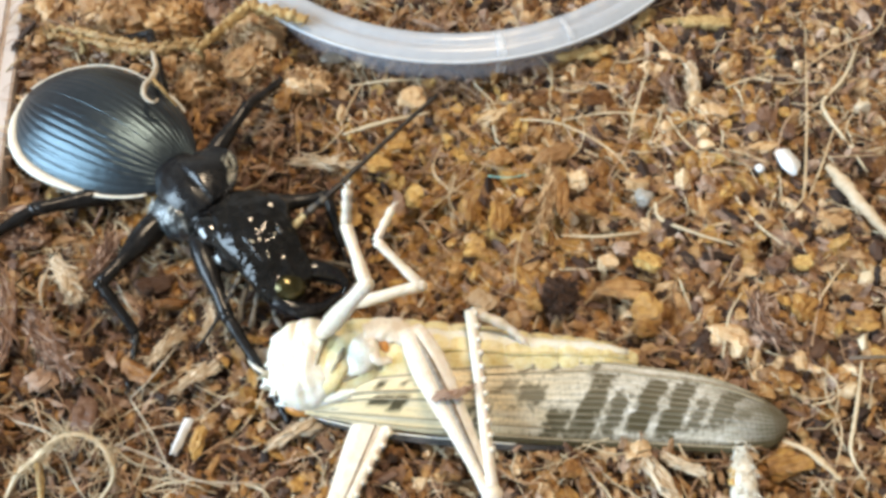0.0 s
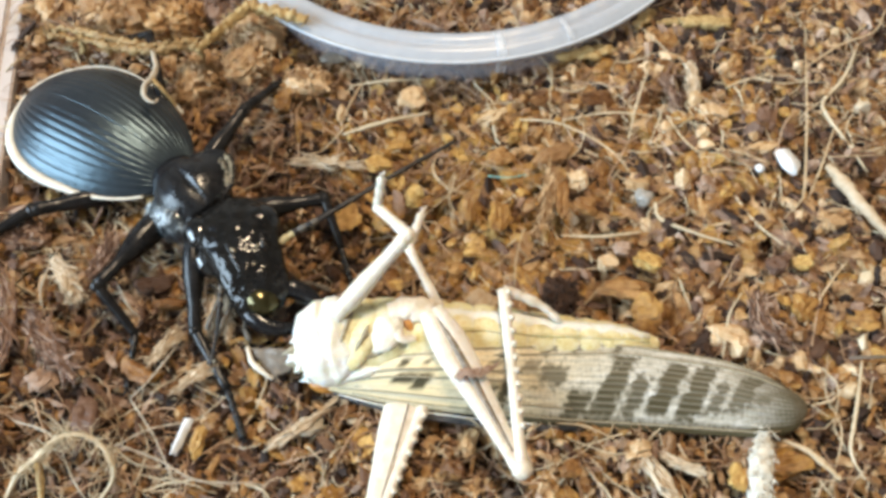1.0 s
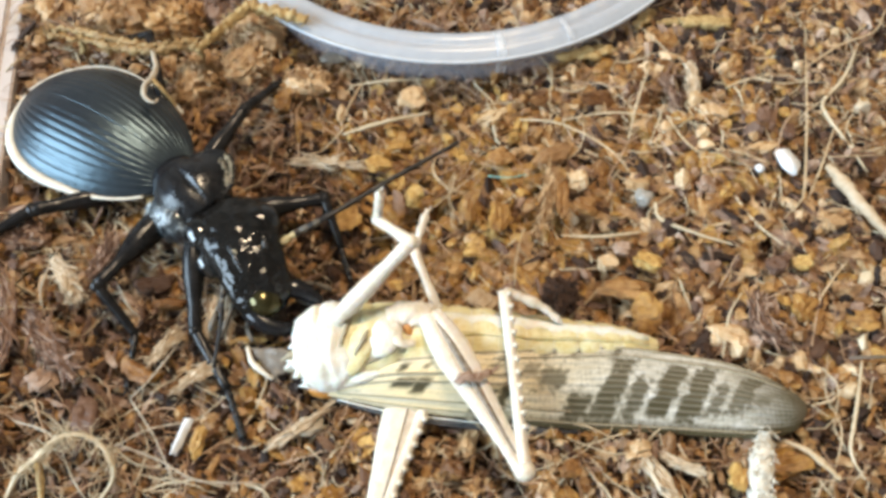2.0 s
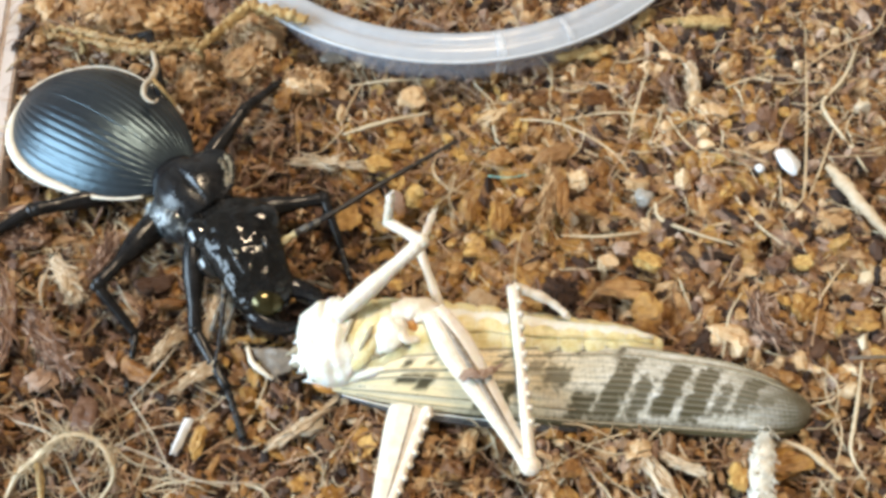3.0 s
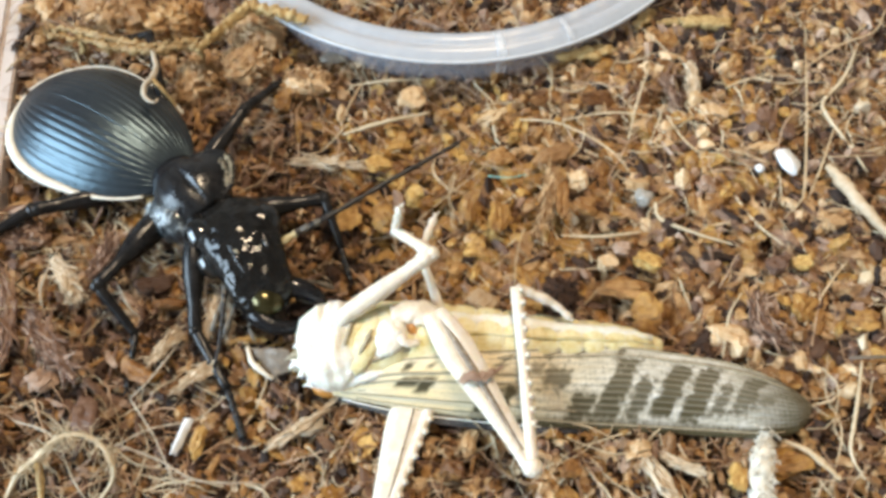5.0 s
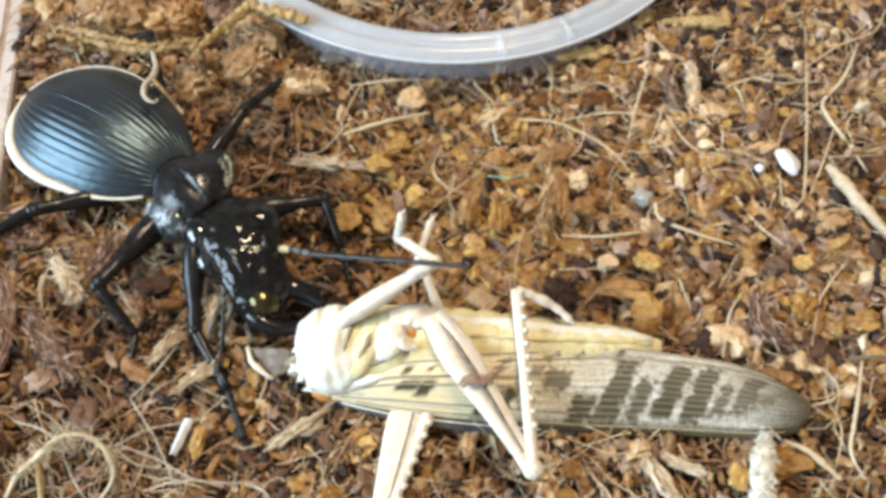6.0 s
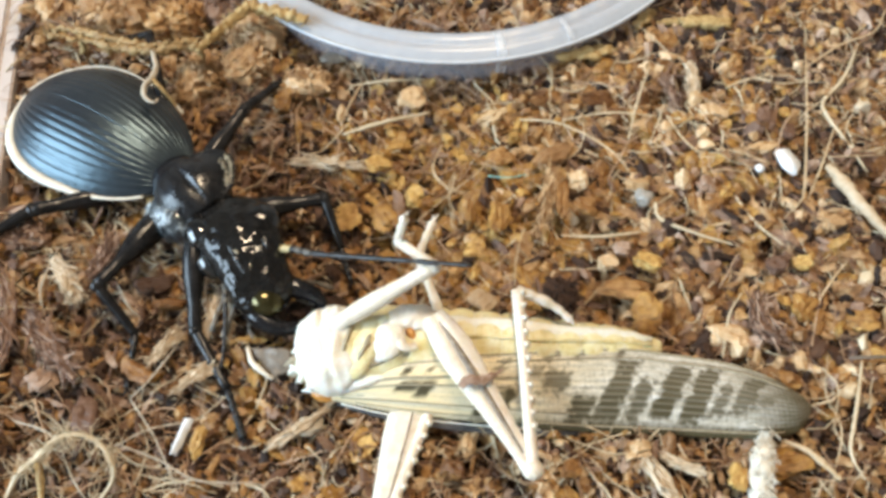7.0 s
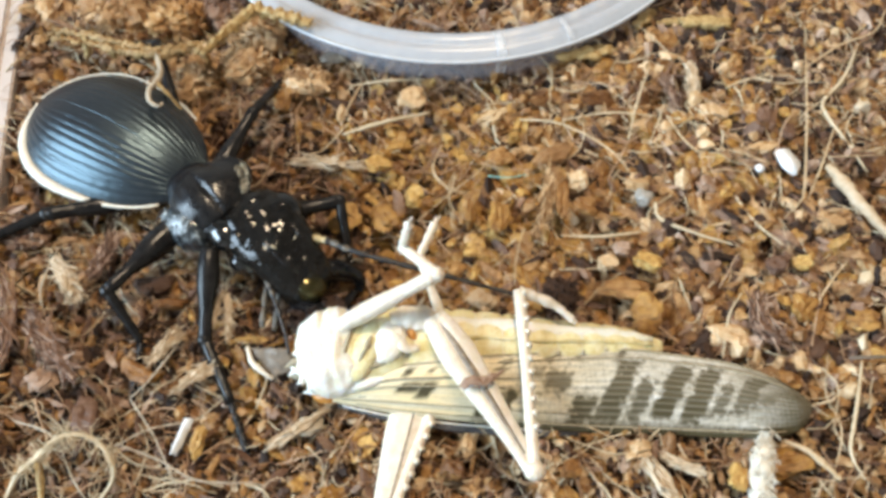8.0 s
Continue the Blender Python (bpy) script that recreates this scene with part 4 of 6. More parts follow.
def splinter(rng, sides=6, stations=4, ragged=0.6):
    """A ragged splinter of wood of unit size along x: vertices and triangles."""
    v, f = [], []
    ends = [(-1 + rng.uniform(0, ragged), 1 - rng.uniform(0, ragged)) for _ in range(sides)]
    turn = [2 * math.pi * (k + rng.uniform(-0.3, 0.3)) / sides for k in range(sides)]
    own = [rng.uniform(0.6, 1.1) for _ in range(sides)]
    for i in range(stations):
        s = i / (stations - 1)
        full = 0.62 + 0.42 * math.sin(math.pi * s)
        for k in range(sides):
            r = own[k] * full * rng.uniform(0.85, 1.12)
            v.append((ends[k][0] + (ends[k][1] - ends[k][0]) * s, r * math.cos(turn[k]), r * math.sin(turn[k])))
    for i in range(stations - 1):
        for k in range(sides):
            a, b, c, d = i * sides + k, i * sides + (k + 1) % sides, (i + 1) * sides + (k + 1) % sides, (i + 1) * sides + k
            f += [(a, b, c), (a, c, d)]
    for i, x in ((0, -0.8), (stations - 1, 0.8)):
        v.append((x, 0.0, 0.0))
        for k in range(sides):
            a, b = i * sides + k, i * sides + (k + 1) % sides
            f.append((b, a, len(v) - 1) if i == 0 else (a, b, len(v) - 1))
    return np.array(v), np.array(f)


def add_splinter(bm, rng, at, size, turn):
    v, f = splinter(rng)
    m = Matrix.LocRotScale(Vector(at), Euler(turn), Vector(size))
    made = [bm.verts.new(m @ Vector(p)) for p in v]
    for t in f:
        bm.faces.new([made[q] for q in t])


def fuzz(parent, path, count, reach, mat, seed):
    """Short frayed hairs along a root."""
    rng = random.Random(seed)
    bm = bmesh.new()
    for k in range(count):
        a = Vector(path[rng.randrange(len(path))])
        d = Vector((rng.gauss(0, 1), rng.gauss(0, 1), rng.gauss(0, 0.7))).normalized()
        rod(bm, [a + d * 0.3, a + d * (0.3 + 0.6 * reach) + Vector((rng.gauss(0, 0.4), rng.gauss(0, 0.4), 0)), a + d * reach * rng.uniform(0.8, 1.8) + Vector((rng.gauss(0, 0.7), rng.gauss(0, 0.7), 0.2))], [0.09, 0.07, 0.03], 5, 4)
    return tagged(part("fraying", bm, mat, parent), kind="stuff")


def shred(label, points, radii, mat):
    """A torn strip of bark: a bundle of ragged splinters along a line."""
    rng = random.Random(int(abs(points[0][0]) * 31 + abs(points[1][1]) * 17))
    p = curve_points(points, 30)
    long = sum(np.linalg.norm(p[k + 1] - p[k]) for k in range(29))
    bm = bmesh.new()
    sweep(bm, p, spread([0.55 * r for r in radii], 30), spread([0.3 * r for r in radii], 30), 7, wobble=0.6)
    strip = tagged(part("bark_shred", bm, mat, None, at=points[0], smooth=False), label, "bark shred")
    bm = bmesh.new()
    coarse = 1.9 if "splinter" in label or "stick" in label else 1.0
    for k in range(int((70 + 40 * max(radii)) / coarse)):
        i = rng.randrange(3, 27)
        way = Vector(p[i + 2] - p[i - 2])
        wide = float(np.interp(i / 29, np.linspace(0, 1, len(radii)), radii))
        off = Vector((-way.y, way.x, 0)).normalized() * rng.uniform(-0.8, 0.8) * wide
        add_splinter(bm, rng, Vector(p[i]) + off + Vector((0, 0, rng.uniform(-0.4, 0.4) * wide)), (long * rng.uniform(0.08, 0.26) * min(coarse, 1.3), wide * rng.uniform(0.04, 0.15) * coarse + 0.06, wide * rng.uniform(0.04, 0.13) * coarse + 0.06),
                     (rng.uniform(0, 6), rng.gauss(0, 0.25), math.atan2(way.y, way.x) + rng.gauss(0, 0.42 / coarse)))
    tagged(part("fraying", bm, mat, strip, at=points[0], smooth=False), kind="stuff")
    return strip


THIN, MID = (0.11, 0.15, 0.09), (0.15, 0.23, 0.13)
strand("pale straw-coloured fibre lying on the bedding", ((-15.5, 19.3, 2.2), (-9.2, 21.2, 2.8), (-2.0, 23.6, 2.2)), (0.25, 0.42, 0.36, 0.22))
strand("pale straw-coloured fibre lying on the bedding", ((-15.1, 29.5, 1.6), (-8.5, 29.9, 2.4), (-2.9, 30.6, 1.8)), MID)
strand("pale straw-coloured fibre lying on the bedding", ((31.5, 6.5, 2.6), (32.0, 3.6, 2.6), (36.6, 1.4, 2.4), (43.4, -0.6, 1.6)), (0.24, 0.36, 0.32, 0.14))
strand("pale straw-coloured fibre lying on the bedding", ((17.4, 1.3, 1.8), (22.7, 0.8, 2.2), (29.0, 1.8, 1.8)), (0.15, 0.3, 0.25))
strand("pale straw-coloured fibre lying on the bedding", ((33.4, 32.1, 3.0), (31.0, 26.1, 3.0), (28.7, 18.2, 2.2)), MID)
strand("pale straw-coloured fibre lying on the bedding", ((45.3, 28.4, 2.4), (49.5, 29.9, 3.0), (53.9, 29.0, 2.8), (59.0, 30.0, 2.2)), MID)
strand("pale straw-coloured fibre lying on the bedding", ((67.8, 36.4, 3.0), (64.1, 29.7, 3.0), (60.1, 25.2, 2.6), (60.6, 21.6, 2.6), (62.6, 17.6, 2.2), (64.7, 12.7, 1.6)), (0.2, 0.36, 0.42, 0.3, 0.2))
strand("pale straw-coloured fibre lying on the bedding", ((42.1, -8.4, 2.0), (39.6, -12.3, 2.6), (38.1, -18.2, 1.8)), MID)
strand("pale straw-coloured fibre lying on the bedding", ((56.7, -18.9, 2.4), (54.4, -25.5, 2.8), (52.6, -31.4, 2.2), (53.9, -35.0, 1.6)), (0.2, 0.34, 0.3, 0.15))
strand("pale straw-coloured fibre lying on the bedding", ((18.7, 22.0, 2.4), (26.3, 23.1, 2.8), (33.6, 22.9, 2.2)), MID)
strand("pale straw-coloured fibre lying on the bedding", ((11.9, 22.2, 2.2), (16.0, 21.5, 2.8), (20.0, 20.9, 2.2)), MID)
strand("pale straw-coloured fibre lying on the bedding", ((43.7, 8.2, 2.0), (45.7, 3.2, 2.6), (49.4, -0.5, 2.0)), MID)
strand("thin tan coconut fibre lying on the bedding", ((58.7, 34.4, 4.2), (56.7, 22.4, 3.6), (54.2, 9.2, 2.6), (52.8, 6.4, 2.2), (50.6, 4.4, 1.6)), MID, TAN_FIBRE)
strand("thin tan coconut fibre lying on the bedding", ((74.5, 44.9, 3.0), (71.5, 39.9, 3.0), (65.6, 37.3, 2.8), (59.6, 33.2, 2.4), (55.8, 30.5, 1.8)), MID, TAN_FIBRE)
strand("thin tan coconut fibre lying on the bedding", ((60.8, 20.1, 2.6), (57.6, 13.3, 2.8), (54.6, 7.5, 2.0)), MID, TAN_FIBRE)
strand("thin tan coconut fibre lying on the bedding", ((17.2, 22.1, 2.0), (22.4, 18.8, 2.6), (26.5, 15.3, 2.4), (28.5, 12.7, 1.6)), MID, TAN_FIBRE)
strand("thin tan coconut fibre lying on the bedding", ((35.2, 23.1, 2.2), (37.6, 17.5, 2.6), (42.2, 13.8, 1.8)), MID, TAN_FIBRE)
strand("thin tan coconut fibre lying on the bedding", ((40.8, 16.9, 2.0), (45.6, 15.7, 2.4), (50.8, 13.7, 1.8)), MID, TAN_FIBRE)
strand("thin tan coconut fibre lying on the bedding", ((39.1, 12.4, 1.8), (43.5, 12.7, 2.2), (48.0, 11.8, 1.6)), THIN, TAN_FIBRE)
strand("thin tan coconut fibre lying on the bedding", ((38.1, 2.6, 1.8), (42.8, 3.1, 2.6), (46.6, 3.0, 2.4), (50.2, 2.5, 1.8)), MID, TAN_FIBRE)
strand("thin tan coconut fibre lying on the bedding", ((58.1, -3.2, 2.2), (54.6, -7.2, 2.4), (50.1, -13.4, 1.8)), MID, TAN_FIBRE)
strand("thin tan coconut fibre lying on the bedding", ((44.2, -29.8, 1.8), (47.1, -31.5, 2.4), (50.8, -35.0, 1.8)), (0.2, 0.35, 0.6, 0.3), TAN_FIBRE)
strand("thin tan coconut fibre lying on the bedding", ((51.6, -25.4, 2.0), (51.8, -29.2, 2.4), (50.2, -33.8, 1.6)), THIN, TAN_FIBRE)
strand("thin tan coconut fibre lying on the bedding", ((48.8, -24.9, 1.6), (51.3, -24.5, 2.2), (52.5, -23.5, 2.0)), MID, TAN_FIBRE)
strand("thin tan coconut fibre lying on the bedding", ((-0.2, 17.5, 2.0), (-1.5, 12.4, 2.6), (0.5, 9.5, 2.4), (4.2, 8.4, 1.6)), MID, TAN_FIBRE)
strand("thin tan coconut fibre lying on the bedding", ((10.1, 16.7, 1.6), (8.4, 16.7, 2.2), (5.6, 12.2, 2.6), (1.4, 8.5, 2.4), (-3.8, 3.7, 1.8)), THIN, TAN_FIBRE)
strand("thin tan coconut fibre lying on the bedding", ((-13.1, 29.7, 2.0), (-14.5, 25.5, 2.6), (-15.8, 22.5, 1.8)), MID, TAN_FIBRE)
strand("thin tan coconut fibre lying on the bedding", ((11.8, 2.4, 2.0), (10.5, -3.2, 2.4), (10.2, -7.2, 2.0)), THIN, TAN_FIBRE)
strand("pale crooked fibre lying on the bedding", ((-56.6, -27.0, 1.8), (-50.6, -29.5, 2.6), (-46.8, -35.2, 2.4), (-45.0, -37.5, 1.8)), (0.12, 0.19, 0.14, 0.17, 0.1), CURL_GREY, wobble=0.6)
strand("pale crooked fibre lying on the bedding", ((-42.4, -30.3, 2.0), (-36.4, -32.6, 2.6), (-31.1, -35.2, 2.4), (-23.2, -35.4, 1.6)), (0.12, 0.19, 0.14, 0.17, 0.1), CURL_GREY, wobble=0.6)
strand("pale crooked fibre lying on the bedding", ((-42.4, -30.6, 2.0), (-38.3, -28.6, 2.6), (-33.2, -27.3, 2.0)), (0.12, 0.19, 0.14, 0.17, 0.1), CURL_GREY, wobble=0.6)
strand("pale crooked fibre lying on the bedding", ((-41.6, -24.1, 2.0), (-37.4, -29.5, 2.8), (-33.8, -35.9, 2.0)), (0.12, 0.19, 0.14, 0.17, 0.1), CURL_GREY, wobble=0.6)
strand("pale crooked fibre lying on the bedding", ((-35.4, -14.6, 2.0), (-38.0, -19.8, 2.6), (-39.9, -22.5, 2.4), (-41.7, -24.0, 1.8)), (0.12, 0.19, 0.14, 0.17, 0.1), CURL_GREY, wobble=0.6)
strand("pale crooked fibre lying on the bedding", ((-46.2, -6.9, 1.8), (-44.0, -10.4, 2.4), (-42.4, -11.9, 1.6)), (0.12, 0.19, 0.14, 0.17, 0.1), CURL_GREY, wobble=0.6)
strand("pale crooked fibre lying on the bedding", ((-56.5, -4.0, 2.2), (-56.6, -8.4, 2.6), (-55.5, -11.9, 1.8)), (0.12, 0.19, 0.14, 0.17, 0.1), CURL_GREY, wobble=0.6)
strand("thin tan coconut fibre lying on the bedding", ((-0.3, -26.5, 1.6), (3.4, -27.0, 2.2), (5.8, -29.0, 1.6)), THIN, TAN_FIBRE)
strand("thin tan coconut fibre lying on the bedding", ((14.2, -27.3, 1.6), (18.9, -28.0, 2.0), (23.9, -30.5, 1.6)), THIN, TAN_FIBRE)
strand("thin tan coconut fibre lying on the bedding", ((30.5, -30.2, 1.8), (31.3, -32.3, 2.2), (33.6, -35.8, 1.6)), THIN, TAN_FIBRE)
strand("thin tan coconut fibre lying on the bedding", ((56.9, 15.0, 2.0), (61.9, 15.0, 2.4), (68.1, 15.7, 1.8)), THIN, TAN_FIBRE)
strand("thin tan coconut fibre lying on the bedding", ((31.1, 17.0, 1.8), (34.5, 17.0, 2.4), (36.5, 18.2, 2.0)), THIN, TAN_FIBRE)
strand("thin tan coconut fibre lying on the bedding", ((-20.4, 29.4, 2.0), (-25.6, 28.0, 2.6), (-28.4, 27.3, 1.8)), THIN, TAN_FIBRE)
strand("thin green thread on the bedding", ((6.8, 11.5, 2.2), (9.9, 11.1, 2.4), (12.7, 11.9, 2.0)), (0.12, 0.14, 0.1), THREAD, "thread", "thread")

# curled roots and splinters
CURL = strand("pale curled root standing out of the bedding", ((-55.4, -37.3, 1.2), (-53.5, -34.6, 3.2), (-51.1, -33.0, 4.4), (-49.0, -31.2, 5.4), (-46.5, -30.3, 5.8), (-43.7, -31.1, 5.2), (-41.9, -33.2, 4.2), (-41.7, -35.3, 2.8), (-43.7, -37.5, 0.8)), (0.4, 0.5, 0.7, 0.62, 0.42, 0.42, 0.38, 0.36, 0.3), PALE, "curled_root", "root", n=48)
fuzz(CURL, curve_points(((-53.5, -34.6, 3.2), (-51.1, -33.0, 4.4), (-49.0, -31.2, 5.4), (-46.5, -30.3, 5.8), (-43.7, -31.1, 5.2), (-41.9, -33.2, 4.2)), 40), 130, 1.6, PALE, 6)
strand("pale forked root in the bedding", ((-51.4, -33.0, 4.4), (-50.8, -35.1, 3.0), (-50.9, -37.4, 1.0)), (0.6, 0.6, 0.5), ROOT, "root", "root")
shred("broad weathered bark shred with frayed sides", ((-57.2, -11.5, 2.4), (-53.7, -16.4, 3.4), (-49.3, -21.6, 2.4)), (1.0, 1.9, 1.7, 0.9), CHIP_MAUVE)
shred("tan fibrous bark shred on the bedding", ((-55.9, -2.7, 2.4), (-53.1, -6.8, 3.0), (-51.2, -9.6, 2.2)), (0.9, 1.6, 1.4, 0.6), CHIP_PALE)
shred("pale wood splinter on the bedding", ((-36.0, -14.3, 2.2), (-37.8, -16.8, 2.8), (-39.7, -19.1, 2.0)), (0.5, 1.1, 0.9, 0.4), CHIP_PALE)
shred("pale wood splinter on the bedding", ((-30.8, -19.3, 2.0), (-33.3, -21.3, 2.6), (-36.1, -23.2, 1.8)), (0.6, 1.0, 0.9, 0.3), CHIP_PALE)
shred("grey-tan stick along the rim", ((-62.4, -6.0, 2.2), (-60.4, -12.5, 3.0), (-59.7, -18.9, 2.4)), (0.9, 1.5, 1.5, 0.9), CHIP_MAUVE)
shred("pale wood splinter on the bedding", ((-21.6, -30.0, 1.6), (-18.0, -27.9, 2.6), (-14.1, -24.2, 2.2)), (0.6, 0.9, 0.5, 0.35), CHIP_PALE)
strand("pale weathered stick on the bedding", ((58.6, 13.0, 2.6), (59.6, 10.6, 3.0), (61.6, 6.2, 3.0), (65.2, 0.6, 2.4)), (0.8, 1.1, 1.3, 1.0, 0.7), CHIP_PALE, "stick", "stick", 0.5)
shred("tan bark stick on the bedding", ((26.0, -32.7, 2.0), (27.7, -35.2, 2.6), (29.8, -37.8, 2.0)), (0.5, 1.2, 1.3, 1.0), CHIP_PALE)
shred("pale bark splinter on the bedding", ((28.2, -32.0, 2.0), (30.7, -33.3, 2.4), (33.5, -34.0, 1.8)), (0.5, 0.8, 0.8, 0.4), CHIP_PALE)
shred("curved weathered bark strip", ((44.3, -8.0, 2.2), (43.7, -12.5, 3.0), (45.1, -14.8, 2.6), (47.4, -16.5, 1.8)), (0.8, 1.6, 1.7, 0.7), CHIP_MAUVE)
shred("upright weathered bark strip", ((16.6, 12.6, 3.0), (15.4, 6.3, 3.2), (13.7, 0.5, 2.0)), (0.9, 1.3, 1.0, 0.5), CHIP_TAN)
shred("yellowish bark splinter on the bedding", ((-22.3, 14.0, 1.8), (-18.2, 13.9, 2.6), (-11.7, 13.4, 1.8)), (0.4, 0.9, 0.7, 0.3), CHIP_PALE)
shred("grey bark strip on the bedding", ((35.3, 31.4, 2.4), (36.2, 27.6, 2.8), (37.3, 24.8, 2.0)), (0.5, 1.1, 0.9, 0.4), CHIP_MAUVE)
shred("tan bark strip on the bedding", ((40.0, 33.8, 2.4), (40.1, 29.9, 2.8), (39.3, 26.5, 2.0)), (0.5, 1.0, 0.8, 0.4), CHIP_PALE)
shred("mauve bark shred under the leg of the beetle", ((-47.6, 1.3, 2.6), (-48.2, -2.7, 3.2), (-50.1, -6.1, 2.4)), (0.8, 1.5, 1.3, 0.5), CHIP_MAUVE)
shred("pale fibrous shred beside the beetle", ((-31.5, -8.5, 3.0), (-31.8, -12.6, 3.2), (-32.9, -15.8, 2.0)), (0.4, 0.7, 0.8, 0.5), CHIP_PALE)
shred("pale fibrous shred beside the beetle", ((-30.2, -8.9, 3.0), (-29.6, -12.5, 3.0), (-29.5, -15.9, 2.0)), (0.3, 0.5, 0.5, 0.3), CHIP_PALE)
shred("thin orange bark splinter beside the locust", ((-29.1, -15.8, 2.2), (-26.6, -15.6, 2.4), (-24.4, -15.7, 1.8)), (0.2, 0.35, 0.3), CHIP_AMBER)


def fringe():
    """Tuft of pale fibres at the tip of the wing."""
    t = thing("fibre_tuft", (41.3, -31.2, 1.5), "fuzzy whitish tuft of plant fibre at the wing tip", "fibre tuft")
    rng = random.Random(8)
    spine = curve_points(((42.0, -29.0, 1.2), (40.6, -32.7, 2.6), (40.0, -35.6, 2.4), (40.2, -38.5, 1.4)), 20)
    bm = bmesh.new()
    sweep(bm, spine, spread([0.9, 1.5, 1.6, 1.3], 20), None, 10, wobble=0.5)
    part("core", bm, TUFT_WHITE, t)
    bm = bmesh.new()
    for k in range(420):
        a = Vector(spine[rng.randrange(19)]) + Vector((rng.uniform(-1, 1), rng.uniform(-1, 1), rng.uniform(0.2, 1.4)))
        b = a + Vector((rng.choice((-1, 1)) * rng.uniform(0.2, 1.1), rng.uniform(-1.3, 0.7), rng.uniform(-0.4, 0.6)))
        rod(bm, [a, a.lerp(b, 0.5) + Vector((0, 0, 0.2)), b], [0.10, 0.08, 0.04], 4, 4)
    tagged(part("fringe", bm, TUFT_WHITE, t), kind="stuff")
    return t


TUFT = fringe()


def dry_root():
    """Knobbly golden root that leans over the beetle, with a hanging curl."""
    t = thing("dry_root", (-44.7, 35.7, 3.0), "knobbly golden dried root lying across the beetle and the dish", "root")
    bm = bmesh.new()
    path = curve_points(((-38.4, 31.0, 8.0), (-37.1, 32.7, 8.2), (-35.2, 35.7, 8.0), (-32.9, 38.4, 8.2), (-30.7, 40.2, 8.4), (-26.7, 39.3, 8.0), (-21.9, 37.8, 7.8)), 90)
    rings = sweep(bm, path, spread([0.35, 0.55, 0.65, 0.85, 1.05, 0.85, 0.6], 90), None, 14)
    for ring in rings:
        for v in ring:
            v.co += Vector((0.55, 0.55, 0.8)) * noise.noise(v.co * 1.1) + Vector((0.2, 0.2, 0.3)) * noise.noise(v.co * 3.1)
    part("stem", bm, ROOT, t)
    fuzz(t, path, 70, 1.2, ROOT, 2)
    for k, (pts, r) in enumerate(((((-65.0, 38.0, 5.0), (-62.5, 37.8, 6.0), (-57.5, 36.3, 6.6), (-51.9, 34.1, 7.4), (-46.3, 32.2, 8.0), (-42.0, 32.5, 8.4), (-38.4, 33.3, 8.3)), (0.2, 0.3, 0.42, 0.5, 0.45, 0.4, 0.3)), (((-64.3, 37.5, 5.0), (-60.5, 36.2, 5.6), (-56.0, 34.7, 6.2), (-51.8, 32.8, 7.0), (-46.2, 31.4, 7.8), (-41.8, 31.7, 8.2), (-37.6, 31.8, 8.1)), (0.2, 0.3, 0.5, 0.55, 0.5, 0.4, 0.3)),
                                  (((-51.9, 33.6, 7.2), (-49.1, 32.0, 7.4), (-43.7, 31.2, 7.8), (-42.3, 31.7, 8.2)), (0.3, 0.6, 0.5, 0.3)))):
        bm = bmesh.new()
        way = curve_points(pts, 70)
        for ring in sweep(bm, way, spread(r, 70), None, 10):
            for v in ring:
                v.co += Vector((0.4, 0.5, 0.6)) * noise.noise(v.co * 1.3 + Vector((k, 0, 0))) + Vector((0.2, 0.25, 0.25)) * noise.noise(v.co * 3.3)
        part("root_strand", bm, ROOT_BROWN, t, "thin scraggly brown strand")
        fuzz(t, way, 45, 1.1, ROOT_BROWN, 12 + k)
    for pts, r in ((((-45.2, 30.5, 8.6), (-43.4, 25.6, 10.5), (-43.3, 22.3, 11.8), (-44.0, 20.9, 12.0), (-43.6, 18.7, 12.0), (-42.2, 17.9, 11.8), (-41.8, 18.7, 11.6)), (0.35, 0.42, 0.5, 0.42, 0.36, 0.3, 0.22)), (((-43.1, 22.1, 11.8), (-41.5, 20.7, 11.2), (-39.8, 19.5, 9.0)), (0.4, 0.3, 0.2)),
                   (((-38.5, 32.2, 8.2), (-38.2, 32.3, 6.0), (-38.7, 33.3, 3.0)), (0.5, 0.45, 0.3)), (((-58.2, 36.0, 6.4), (-58.4, 35.5, 4.0), (-58.8, 35.0, 3.0)), (0.5, 0.6, 0.4)), (((-54.3, 34.2, 7.0), (-53.8, 34.4, 5.0), (-54.0, 34.6, 3.4)), (0.5, 0.7, 0.4))):
        bm = bmesh.new()
        rod(bm, pts, r, 22, 9, wobble=0.35)
        part("rootlet", bm, CURL_GREY if len(pts) > 5 else ROOT, t, "pale curled rootlet" if len(pts) > 5 else "")
    return t


DRY_ROOT = dry_root()


def scrap(name, label, category, at, size, turn, mat, cuts=3, rough=0.12, freq=0.8):
    bm = bmesh.new()
    for v in ball(bm, at, size, turn, cuts):
        v.co += (v.co - Vector(at)) * rough * 2 * noise.noise(v.co * freq)
    return tagged(part(name, bm, mat, None, at=at), label, category)




